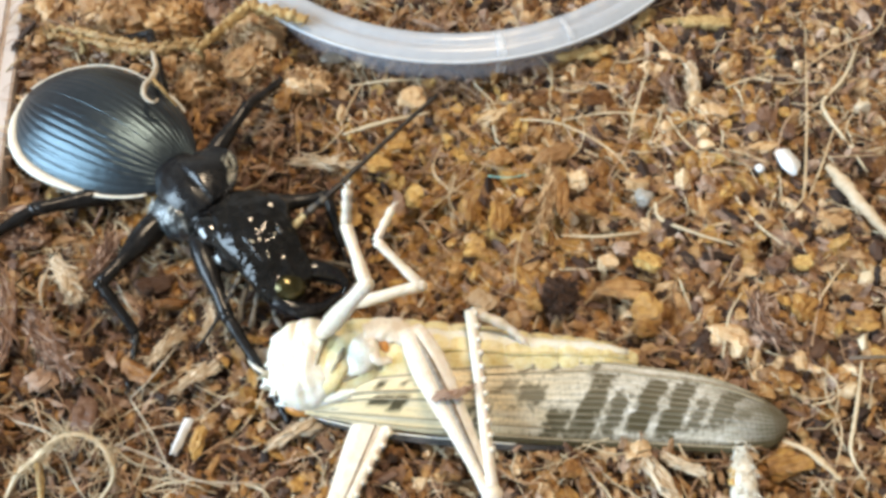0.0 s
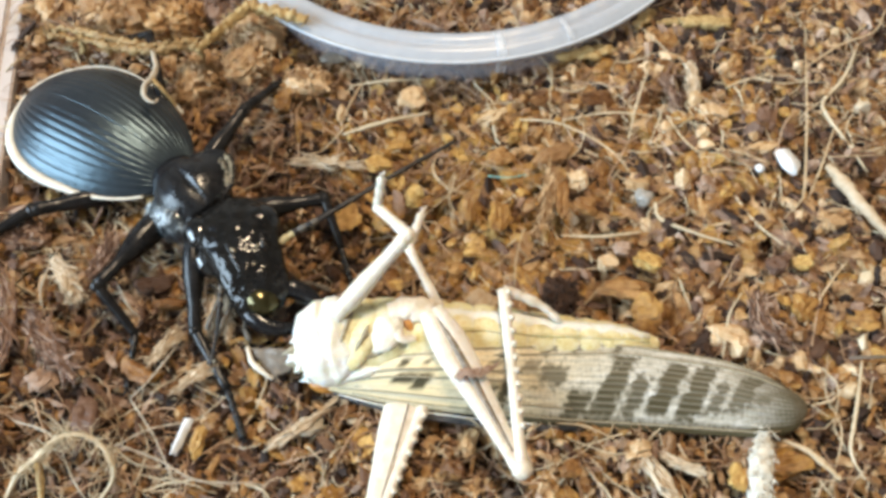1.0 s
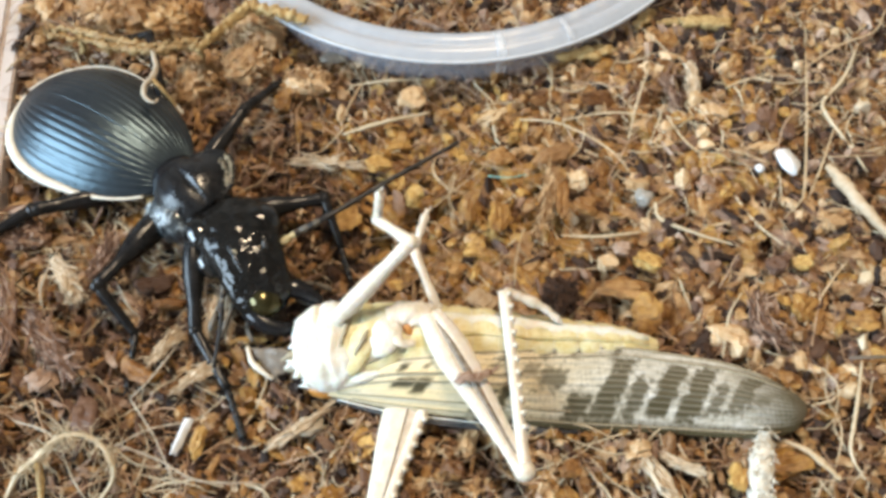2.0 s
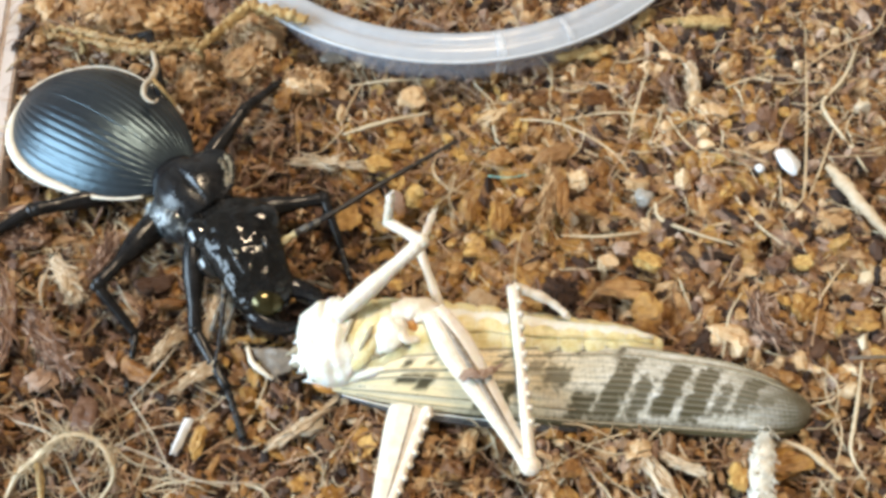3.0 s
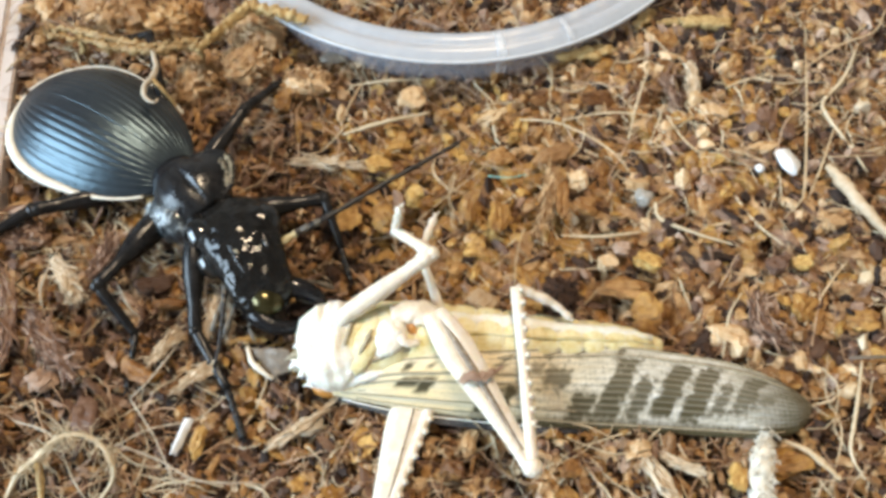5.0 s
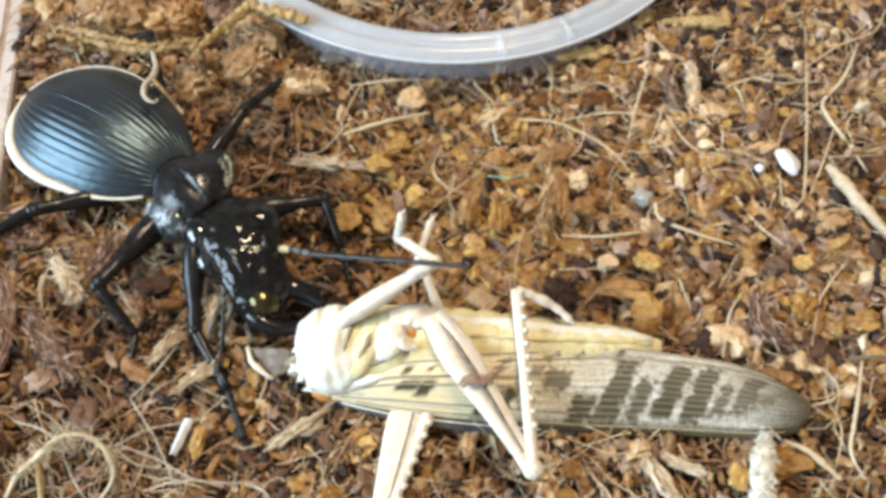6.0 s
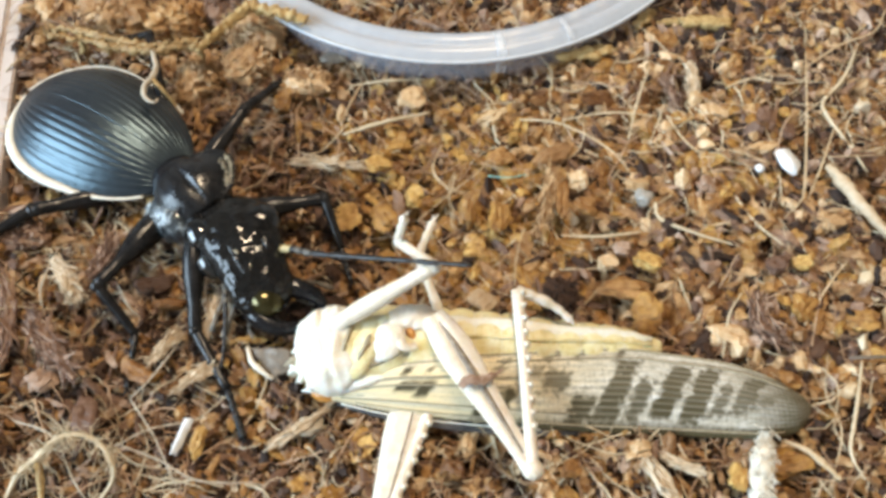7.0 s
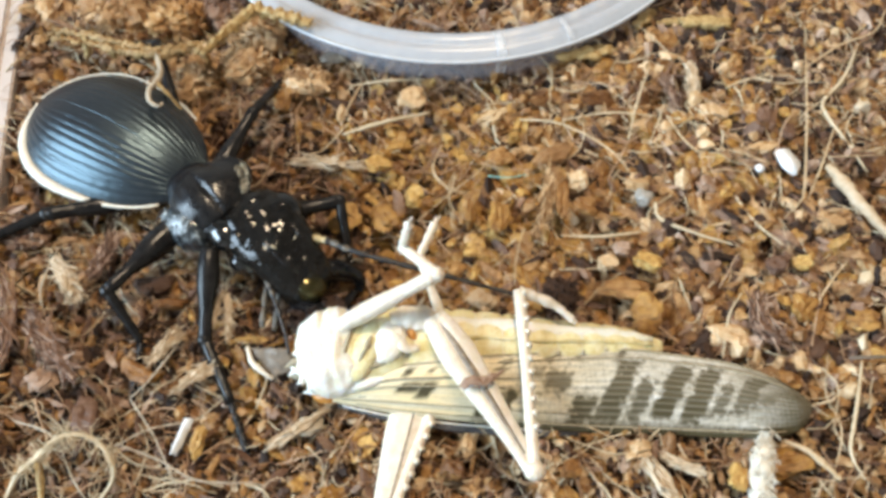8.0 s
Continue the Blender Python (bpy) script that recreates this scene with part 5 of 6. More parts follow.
def broken_shell():
    """A thick flat splinter of shell with straight broken sides."""
    bm = bmesh.new()
    low = [bm.verts.new((x, y, 2.0)) for x, y in ((50.6, 16.0), (52.8, 16.4), (54.5, 13.4), (53.1, 11.1), (51.5, 12.9))]
    face = bm.faces.new(low)
    up = bmesh.ops.extrude_face_region(bm, geom=[face])
    bmesh.ops.translate(bm, vec=(0.1, 0, 1.0), verts=[v for v in up["geom"] if isinstance(v, bmesh.types.BMVert)])
    bmesh.ops.recalc_face_normals(bm, faces=bm.faces)
    bmesh.ops.bevel(bm, geom=bm.edges[:], offset=0.3, segments=3, affect="EDGES")
    return tagged(part("shell_piece", bm, SHELL, None, at=(52.5, 13.8, 2.0)), "angular white shell piece with broken sides on the bedding", "shell")


broken_shell()
scrap("shell_piece", "tiny round white shell crumb on the bedding", "shell", (48.1, 12.7, 2.4), (0.75, 0.7, 0.6), (0, 0, 0), SHELL, 3)
scrap("pebble", "small glassy grey pebble on the bedding", "pebble", (30.0, 7.5, 2.4), (1.4, 1.2, 1.0), (0, 0, 30), GLASSY, 3, 0.3)


def plate(name, label, category, corners, mat, bend=0.3):
    """A thin torn plate between four corners."""
    a, b, c, d = (Vector(p) for p in corners)
    bm = bmesh.new()
    top = [[(a.lerp(b, u)).lerp(d.lerp(c, u), v) + Vector((0.25 * noise.noise(Vector((u * 5, v * 5, 3))), 0.25 * noise.noise(Vector((u * 5, v * 5, 8))), bend * math.sin(3 * u + v))) for v in np.linspace(1, 0, 9)] for u in np.linspace(0, 1, 9)]
    sheet(bm, top, 0.22)
    return tagged(part(name, bm, mat, None, at=a), label, category)


plate("shell_piece", "narrow white shell splinter on the bedding", "shell", ((-33.8, -27.1, 2.8), (-32.5, -27.2, 2.6), (-34.4, -31.8, 1.8), (-35.2, -31.7, 2.0)), SHELL)
scrap("grey_flake", "grey bark scrap with a pale edge", "scrap", (-17.3, -27.7, 1.8), (1.9, 1.3, 0.5), (0, 10, 15), CURL_GREY, 3, 0.25)


def papery_scrap():
    """Thin torn plate, pale at its edge."""
    a, b, c, d = (Vector(p) for p in ((-26.6, -17.0, 2.6), (-20.8, -17.6, 3.4), (-19.8, -20.0, 2.6), (-22.8, -21.3, 1.8)))
    bm = bmesh.new()
    top = [[(a.lerp(b, u)).lerp(d.lerp(c, u), v) + Vector((0, 0, 0.3 * math.sin(3 * u + v) + 0.25 * noise.noise(Vector((u * 4, v * 4, 0))))) + Vector((0.4 * noise.noise(Vector((u * 5, v * 5, 3))), 0.4 * noise.noise(Vector((u * 5, v * 5, 8))), 0)) for v in np.linspace(1, 0, 9)] for u in np.linspace(0, 1, 11)]
    sheet(bm, top, 0.15)
    t = tagged(part("grey_flake", bm, FLAKE, None, at=a), "torn grey papery scrap with a pale edge", "scrap")
    bm = bmesh.new()
    rod(bm, (a + Vector((0, 0, 0.2)), (-25.7, -19.2, 2.9), (-24.1, -20.6, 2.5), d + Vector((0, 0, 0.2))), [0.25, 0.4, 0.4, 0.25], 14, 8, wobble=0.3)
    part("pale_edge", bm, TUFT_WHITE, t, "pale rolled edge")


papery_scrap()
scrap("grey_flake", "grey bark scrap beside the dish", "scrap", (-17.5, 35.5, 1.6), (2.6, 1.2, 0.5), (0, 0, 5), FLAKE, 3, 0.25)
scrap("yellow_scrap", "knobbly yellowish scrap at the dish", "scrap", (23.8, 35.9, 2.2), (4.8, 1.2, 0.8), (0, 0, 12), ROOT, 4, 0.35, 0.9)
scrap("yellow_scrap", "pale yellow scrap at the dish", "scrap", (33.8, 43.2, 2.4), (2.6, 1.0, 0.8), (0, 0, 48), ROOT, 4, 0.35, 0.9)
scrap("yellow_scrap", "twisted yellowish scrap on the bedding", "scrap", (43.2, 42.6, 2.2), (5.0, 1.2, 0.9), (0, 0, -4), ROOT, 4, 0.4, 0.8)
scrap("yellow_scrap", "pale torn yellow scrap on the bedding", "scrap", (60.6, -5.7, 2.0), (1.0, 2.4, 0.6), (0, 0, -30), PALE, 3, 0.3)
strand("thin grey-blue glassy bristle on the bedding", ((55.0, -18.5, 2.6), (57.7, -18.5, 2.8), (61.0, -18.2, 2.4)), (0.22, 0.3, 0.26), FLAKE, "bristle", "bristle", 0.1)
plate("papery_scrap", "crumpled pale papery scrap on the bedding", "scrap", ((56.4, -15.9, 3.0), (57.8, -15.3, 3.2), (58.1, -17.2, 2.6), (56.7, -17.6, 2.4)), PALE, 0.8)


# ---- loose bedding: chips, crumbs and fibres ----
def lump(seed, cuts=3):
    """A worn chip of unit size: a knobbly block with ridges along its length."""
    bm = bmesh.new()
    off = Vector((7.3 * seed, 2.1 * seed, 0))
    for v in ball(bm, (0, 0, 0), (1, 1, 1), cuts=cuts):
        d = v.co.copy()
        block = 1 / max(abs(d.x), abs(d.y), abs(d.z)) ** 0.55
        ridge = 0.28 * noise.noise(Vector((d.x * 0.7, d.y * 3.2, d.z * 2.0)) + off)
        v.co = d * (0.82 * block + 0.42 * noise.noise(d * 1.1 + off) + ridge + 0.16 * noise.noise(d * 4.5 + off))
    bmesh.ops.triangulate(bm, faces=bm.faces)
    bm.verts.index_update()
    made = np.array([v.co[:] for v in bm.verts]), np.array([[v.index for v in f.verts] for f in bm.faces])
    bm.free()
    return made


def in_view(x, y, edge=6):
    """The stretch of the bedding that the camera looks down on."""
    return -44 - edge < y < 56 + edge and abs(x) < 64 + edge + 0.22 * y and x > wall_line(y) + 1.4


def scatter(name, label, count, size, shapes, rng, lift, spot, tilt=0.5, mat=None):
    """Many flakes joined into one heap."""
    verts, faces, base = [], [], 0
    while count > 0:
        x, y = rng.uniform(-70, 82), rng.uniform(-48, 62)
        if not in_view(x, y) or not spot(x, y, rng):
            continue
        count -= 1
        v, f = shapes[rng.randrange(len(shapes))]
        long, wide, thick = size(x, y, rng)
        turn = Euler((rng.gauss(0, tilt), rng.gauss(0, tilt), rng.uniform(0, 6.283))).to_matrix()
        m = np.array(turn) * np.array([long, wide, thick])
        verts.append((v @ m.T + np.array([x, y, ground_height(x, y) + rng.uniform(*lift)])) * MM)
        faces.append(f + base)
        base += len(v)
    mesh = bpy.data.meshes.new(name)
    mesh.from_pydata(np.vstack(verts).tolist(), [], np.vstack(faces).tolist())
    mesh.materials.append(mat or CHIP)
    return tagged(new(name, mesh), label, "bark bedding", kind="stuff")


RNG = random.Random(11)
FLAKES = [splinter(RNG, 6, 3, 0.5) for _ in range(24)]
CHIPS = [lump(k) for k in range(16)]
GRANULES = [lump(40 + k, 2) for k in range(24)]
SHREDS = [splinter(RNG, 6, 4, 0.7) for _ in range(16)]


def anywhere(x, y, rng):
    return True


def warm(x, y):
    """Where the bedding is of amber chips rather than of weathered shreds."""
    return math.exp(-((x - 2) / 24) ** 2 - ((y - 6) / 16) ** 2) + 0.35 * noise.noise(Vector((x, y, 9)) * 0.05)


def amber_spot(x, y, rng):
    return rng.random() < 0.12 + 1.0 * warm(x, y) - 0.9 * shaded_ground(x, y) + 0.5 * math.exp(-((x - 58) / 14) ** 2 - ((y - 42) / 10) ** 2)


def weathered_spot(x, y, rng):
    return rng.random() < (1.0 if x < -22 else 0.55) * (1 - 0.9 * min(1, max(0, warm(x, y))))


def dark_spot(x, y, rng):
    """Dark flakes: shade painted round the beetle's head, darker bedding beside its legs."""
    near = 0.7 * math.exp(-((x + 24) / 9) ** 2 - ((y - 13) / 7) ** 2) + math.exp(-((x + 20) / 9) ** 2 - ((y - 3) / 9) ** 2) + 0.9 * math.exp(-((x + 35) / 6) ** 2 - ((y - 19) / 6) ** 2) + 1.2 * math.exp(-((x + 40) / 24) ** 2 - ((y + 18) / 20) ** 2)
    # Two corners of the bedding are darker as well.
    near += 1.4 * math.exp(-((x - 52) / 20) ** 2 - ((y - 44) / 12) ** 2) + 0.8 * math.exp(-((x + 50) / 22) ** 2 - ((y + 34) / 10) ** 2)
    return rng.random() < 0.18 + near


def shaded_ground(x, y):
    """The tangle beside the beetle's head, where leaving out light pieces paints shade."""
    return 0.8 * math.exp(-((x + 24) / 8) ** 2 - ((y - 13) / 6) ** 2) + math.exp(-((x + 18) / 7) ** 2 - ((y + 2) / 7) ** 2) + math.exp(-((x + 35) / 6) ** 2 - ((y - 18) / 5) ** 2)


def small(x, y, r):
    return r.uniform(0.3, 0.8), r.uniform(0.25, 0.6), r.uniform(0.25, 0.6)


def middling(x, y, r):
    k = r.choice((0.6, 0.8, 1.0, 1.35)) * (0.8 if y < -24 else 1.0 if x < 5 else 1.2)
    if x < -16 and r.random() < 0.6:
        return k * r.uniform(1.2, 2.6), k * r.uniform(0.3, 0.7), k * r.uniform(0.3, 0.7)
    return k * r.uniform(0.9, 1.9), k * r.uniform(0.55, 1.15), k * r.uniform(0.5, 1.1)


def lengthy(x, y, r):
    return r.uniform(1.6, 4.2), r.uniform(0.3, 0.85), r.uniform(0.3, 0.9)


scatter("bark_crumbs", "fine brown bark crumbs of the bedding", 8000, small, FLAKES, RNG, (-0.6, 0.4), anywhere, 0.9)
scatter("bark_flakes", "loose light and dark brown bark flakes", 5400, middling, FLAKES[:10] + SHREDS[:6] + GRANULES, RNG, (-0.6, 1.5), anywhere, 0.6)
scatter("amber_flakes", "loose amber bark granules", 1800, middling, FLAKES[:8] + GRANULES, RNG, (-0.5, 1.6), amber_spot, 0.6, CHIP_AMBER)
scatter("weathered_flakes", "weathered mauve-brown bark flakes", 2700, middling, FLAKES, RNG, (-0.4, 1.8), weathered_spot, 0.7, CHIP_MAUVE)
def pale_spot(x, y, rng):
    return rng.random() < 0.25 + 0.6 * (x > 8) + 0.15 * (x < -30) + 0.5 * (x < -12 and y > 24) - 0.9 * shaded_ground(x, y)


scatter("tan_flakes", "pale tan bark flakes", 2300, middling, FLAKES[:10] + SHREDS[:4] + GRANULES, RNG, (-0.2, 1.8), pale_spot, 0.6, CHIP_TAN)
scatter("dark_flakes", "dark bark flakes", 4900, middling, FLAKES, RNG, (-0.4, 1.7), dark_spot, 0.7, CHIP_DARK)
scatter("bark_shreds", "long fibrous reddish-brown bark shreds", 900, lengthy, SHREDS, RNG, (0.2, 1.6), lambda x, y, r: r.random() < (1.0 if x < -25 or y > 22 else 0.3), 0.3)
scatter("weathered_shreds", "long weathered bark shreds", 950, lengthy, SHREDS, RNG, (0.3, 2.0), weathered_spot, 0.35, CHIP_MAUVE)
scatter("pale_splinters", "pale wood splinters", 1000, lambda x, y, r: (r.uniform(0.6, 2.2), r.uniform(0.15, 0.42), r.uniform(0.15, 0.4)), SHREDS, RNG, (0.7, 1.6), anywhere, 0.3, CHIP_PALE)


# the larger chips, each a piece of its own
CHIP_MESHES = {}


def chip(at, long, wide, thick, turn, mat, rng, tilt=0.25):
    shape = rng.randrange(len(CHIPS))
    key = (shape, mat.name)
    if key not in CHIP_MESHES:
        v, f = CHIPS[shape]
        mesh = bpy.data.meshes.new("bark_chip")
        mesh.from_pydata((v * MM).tolist(), [], f.tolist())
        mesh.materials.append(mat)
        CHIP_MESHES[key] = mesh
    ob = new("bark_chip", CHIP_MESHES[key])
    ob.parent = GROUND
    ob.matrix_basis = Matrix.LocRotScale(Vector(at) * MM, Euler((rng.gauss(0, tilt), rng.gauss(0, tilt), radians(turn))), (long / 2, wide / 2, thick * 0.7))
    return ob


PLACED = random.Random(21)
def place(at, long, wide, turn, mat):
    return chip(at, long, wide, PLACED.uniform(1.0, 1.8), turn, mat, PLACED)


place((-25.5, 26.0, 2.2), 4.2, 3, 80, CHIP_AMBER)
place((-14.4, 4.4, 1.6), 5.2, 4.4, 20, CHIP_AMBER)
place((-8.7, 4.3, 1.8), 5.2, 4, -60, CHIP_AMBER)
place((50.6, -10.7, 2.0), 5, 4.4, 50, CHIP_AMBER)
place((58.2, -12.5, 2.0), 5.4, 3.4, -10, CHIP_AMBER)
place((44.5, -32.6, 0.9), 7, 3.8, 15, CHIP_AMBER)
place((28.5, -10.8, 2.4), 4.4, 4.2, 30, CHIP_AMBER)
place((37.8, -34.7, 2.0), 4.4, 3, 60, CHIP_AMBER)
place((5.7, -9.6, 2.2), 3.6, 4.6, 40, CHIP_PALE)
place((24.9, 26.4, 2.0), 6.4, 2.8, 12, CHIP)
place((-31.8, -30.0, 2.0), 2.0, 4.6, -12, CHIP_AMBER)
place((39.5, -14.7, 1.6), 6.0, 3.4, 0, CHIP_TAN)
place((-53.9, -21.5, 1.7), 4.6, 3.2, 30, CHIP_MAUVE)
# Dark bark puts the shade on this brown chip into its colour.
place((-41.2, -6.9, 1.5), 6.0, 3.0, 12, CHIP_DARK)
place((-41.4, -20.1, 1.7), 2.6, 5.4, 60, CHIP)
place((50.8, -16.3, 0.9), 5.4, 3.4, 35, CHIP_MAUVE)
place((25.7, -7.7, 2.0), 7.4, 3.2, -4, CHIP)
place((-47.2, -26.8, 1.6), 3.6, 5.6, 10, CHIP_MAUVE)
place((-38.5, -9.6, 1.2), 5.0, 2.0, 8, CHIP)
place((38.4, 25.2, 1.2), 4.2, 5.2, 0, CHIP_DARK)
place((39.6, -2.2, 1.6), 5.6, 1.8, 4, CHIP_DARK)
place((7.6, 22.6, 2.4), 2.5, 5.2, 85, CHIP_TAN)
place((0.2, 22.3, 2.4), 3.4, 2.5, -10, CHIP_AMBER)
place((-4.9, 26.5, 2.4), 4.6, 3.8, 10, CHIP_TAN)
place((3.8, 5.4, 2.4), 5.4, 3.0, 80, CHIP_AMBER)
place((8.2, 3.8, 2.4), 5.7, 3.3, 80, CHIP_AMBER)
place((-10.0, 13.7, 2.4), 4.3, 3.0, 20, CHIP_AMBER)
place((10.9, 18.6, 2.4), 2.1, 1.8, 0, CHIP_AMBER)
place((17.0, 15.3, 2.4), 7.9, 3.5, 35, CHIP_TAN)
place((17.5, 8.0, 2.4), 7.9, 2.3, 88, CHIP)
place((20.2, 10.5, 2.4), 3.8, 3.5, 0, CHIP_TAN)
place((21.2, 5.9, 2.4), 3.8, 3.0, -10, CHIP)
place((9.0, 14.8, 2.4), 4.3, 3.3, 30, CHIP)
place((-4.2, 7.9, 2.4), 3.6, 3.3, 60, CHIP_AMBER)
place((42.5, 23.7, 2.4), 5.2, 3.0, 0, CHIP_TAN)
place((50.7, 22.3, 2.4), 4.9, 3.3, 75, CHIP_MAUVE)
place((53.9, 23.4, 2.4), 2.0, 2.0, 0, CHIP_AMBER)
place((49.1, 16.6, 2.4), 5.1, 2.2, 5, CHIP_TAN)
place((66.6, 24.8, 2.4), 3.0, 2.0, 10, CHIP_PALE)
place((53.7, 19.8, 2.4), 4.1, 2.3, 75, CHIP_MAUVE)
place((29.5, -3.4, 2.4), 4.4, 3.3, -35, CHIP_AMBER)
place((23.6, -3.6, 2.4), 3.0, 2.7, 10, CHIP_TAN)
place((29.1, 9.9, 2.4), 3.9, 1.8, 5, CHIP_TAN)
place((39.7, 9.9, 2.4), 3.4, 3.0, 30, CHIP_MAUVE)
place((57.5, 3.2, 2.4), 3.4, 2.7, 20, CHIP_TAN)
place((51.6, -3.6, 2.4), 3.4, 2.3, 0, CHIP_AMBER)
place((47.7, -4.1, 2.4), 3.0, 2.7, 40, CHIP_MAUVE)
place((25.9, -1.3, 2.4), 2.8, 2.5, 0, CHIP_MAUVE)
place((27.9, -14.1, 2.4), 4.6, 2.7, 8, CHIP_AMBER)
place((25.2, -30.8, 0.9), 4.3, 2.7, 10, CHIP_TAN)
place((29.3, -30.4, 0.9), 3.8, 2.2, 85, CHIP_TAN)
place((46.7, -21.8, 0.9), 3.4, 3.0, 0, CHIP_AMBER)
place((3.4, -29.6, 0.9), 3.8, 2.5, 60, CHIP_TAN)
place((1.2, -33.7, 2.4), 3.3, 2.5, -20, CHIP)
place((16.3, -33.7, 2.4), 3.3, 2.5, 30, CHIP)
left = 225
while left:
    x, y = PLACED.uniform(-68, 70), PLACED.uniform(-38, 50)
    if not in_view(x, y, 0):
        continue
    left -= 1
    sunk = 1.4 if -24 < x < 54 and -34 < y < -14 else 0.0
    mat = CHIP_AMBER if PLACED.random() < 0.08 + 0.55 * warm(x, y) else PLACED.choice((CHIP_MAUVE, CHIP_MAUVE, CHIP_PALE, CHIP, CHIP, CHIP_DARK) if x < -22 else (CHIP_MAUVE, CHIP_TAN, CHIP_TAN, CHIP, CHIP_AMBER))
    chip((x, y, ground_height(x, y) + PLACED.uniform(0.6, 1.7) - sunk), PLACED.uniform(1.5, 3.6), PLACED.uniform(0.9, 2.1), PLACED.uniform(0.6, 1.2), PLACED.uniform(0, 360), mat, PLACED, 0.4)


def clod(at, size, turn, mat, seed, label="rough fibrous clump of reddish-brown bark"):
    """A fibrous clump of bedding."""
    bm = bmesh.new()
    for v in ball(bm, at, size, (0, 0, turn), 4):
        d = v.co - Vector(at)
        q = Vector((v.co.x * 0.25, v.co.y * 0.25, v.co.z * 0.25)) + Vector((seed, 0, 0))
        v.co += d * (0.45 * noise.noise(q * 1.2) + 0.22 * noise.noise(q * 4) + 0.10 * noise.noise(q * 11))
    c = tagged(part("bark_clump", bm, mat, None, at=at, smooth=False), label, "bark clump", "bark clumps")
    rng = random.Random(seed)
    bm = bmesh.new()
    for k in range(190):
        d = Vector((rng.gauss(0, 1), rng.gauss(0, 1), abs(rng.gauss(0, 1)))).normalized()
        spot = Vector(at) + Vector((d.x * size[0], d.y * size[1], d.z * size[2])) * rng.uniform(0.75, 1.05)
        add_splinter(bm, rng, spot, (rng.uniform(0.5, 2.0), rng.uniform(0.12, 0.5), rng.uniform(0.12, 0.4)), (rng.gauss(0, 0.4), rng.gauss(0, 0.5), rng.uniform(0, 6.3)))
    tagged(part("fraying", bm, mat, c, at=at, smooth=False), kind="stuff")
    return c


clod((-55.9, 43.5, 2.6), (5.2, 3.8, 3.2), 10, CHIP_TAN, 0)
clod((-44.4, 42.5, 2.6), (4.8, 4.0, 3.2), 40, CHIP, 3)
clod((-65.5, 43.7, 2.4), (3.4, 4.4, 2.8), 0, CHIP_TAN, 6)
clod((-31.4, 40.0, 2.0), (5.0, 3.6, 2.6), -20, CHIP_TAN, 9)
clod((-39.7, 30.8, 1.8), (3.0, 4.4, 2.4), 0, CHIP_TAN, 12)
clod((-32.7, 33.5, 1.4), (4.4, 3.0, 2.4), 20, CHIP_TAN, 15)
clod((-68.0, 36.0, 1.2), (2.0, 2.6, 2.0), 0, CHIP, 18)
clod((-36.7, 45.2, 2.2), (4.0, 3.0, 2.6), 60, CHIP_MAUVE, 21)
clod((-61.5, 1.0, 1.8), (3.4, 2.4, 2.2), 0, CHIP_MAUVE, 24)
# The clump under the jaws is dark bark put in for the shade there.
clod((-17.8, -11.3, 0.6), (4.0, 3.4, 2.2), 0, CHIP_DARK, 27, "crumbled dark clump of bark in the shade under the jaws")
clod((16.6, -8.6, 1.2), (2.2, 2.5, 1.3), 0, CHIP_DARK, 33, "crumbled dark grey clump of damp bark")
clod((-22.3, 30.1, 1.2), (3.6, 2.6, 2.0), 0, CHIP_TAN, 30)


def fibres(name, label, count, rng, radius, long, mat=None, curl=0.11, spot=anywhere):
    verts, faces = [], []
    while count > 0:
        x, y = rng.uniform(-70, 82), rng.uniform(-46, 60)
        if not in_view(x, y) or not spot(x, y, rng) or rng.random() > (1.0 if y > 12 or x < -30 else 0.6):
            continue
        count -= 1
        a, bend, step, z = rng.uniform(0, 6.283), rng.gauss(0, curl), rng.uniform(*long) / 9, rng.uniform(0.7, 2.7)
        rise, r0 = rng.uniform(-0.1, 0.12), rng.uniform(*radius)
        base = len(verts)
        for k in range(10):
            r = r0 * (1.1 - 0.06 * k)
            g = max(ground_height(x, y), -2.5) + z
            for q in range(4):
                w = 1.5708 * q
                verts.append(((x - math.sin(a) * r * math.cos(w)) * MM, (y + math.cos(a) * r * math.cos(w)) * MM, (g + r * math.sin(w)) * MM))
            if k:
                b = base + 4 * k
                faces += [(b - 4 + q, b - 4 + (q + 1) % 4, b + (q + 1) % 4, b + q) for q in range(4)]
            x, y, z = x + step * math.cos(a), y + step * math.sin(a), z + rise * step
            a += bend + rng.gauss(0, 0.17)
    mesh = bpy.data.meshes.new(name)
    mesh.from_pydata(verts, [], faces)
    mesh.polygons.foreach_set("use_smooth", [True] * len(mesh.polygons))
    mesh.materials.append(mat or FIBRE)
    return tagged(new(name, mesh), label, "coconut fibre", kind="stuff")


LEAVES = [splinter(RNG, 8, 4, 0.35) for _ in range(10)]
scatter("amber_leaves", "broad thin golden-brown bark flakes", 330, lambda x, y, r: (r.uniform(1.5, 2.9), r.uniform(0.9, 1.6), r.uniform(0.2, 0.4)), LEAVES, RNG, (0.6, 2.0), lambda x, y, r: r.random() < 0.04 + warm(x, y) - 0.9 * shaded_ground(x, y), 0.5, CHIP_AMBER)
scatter("broad_flakes", "broad thin tan and brown bark flakes", 420, lambda x, y, r: (r.uniform(1.3, 2.6), r.uniform(0.8, 1.4), r.uniform(0.2, 0.4)), LEAVES, RNG, (0.6, 1.9), pale_spot, 0.5, CHIP_TAN)
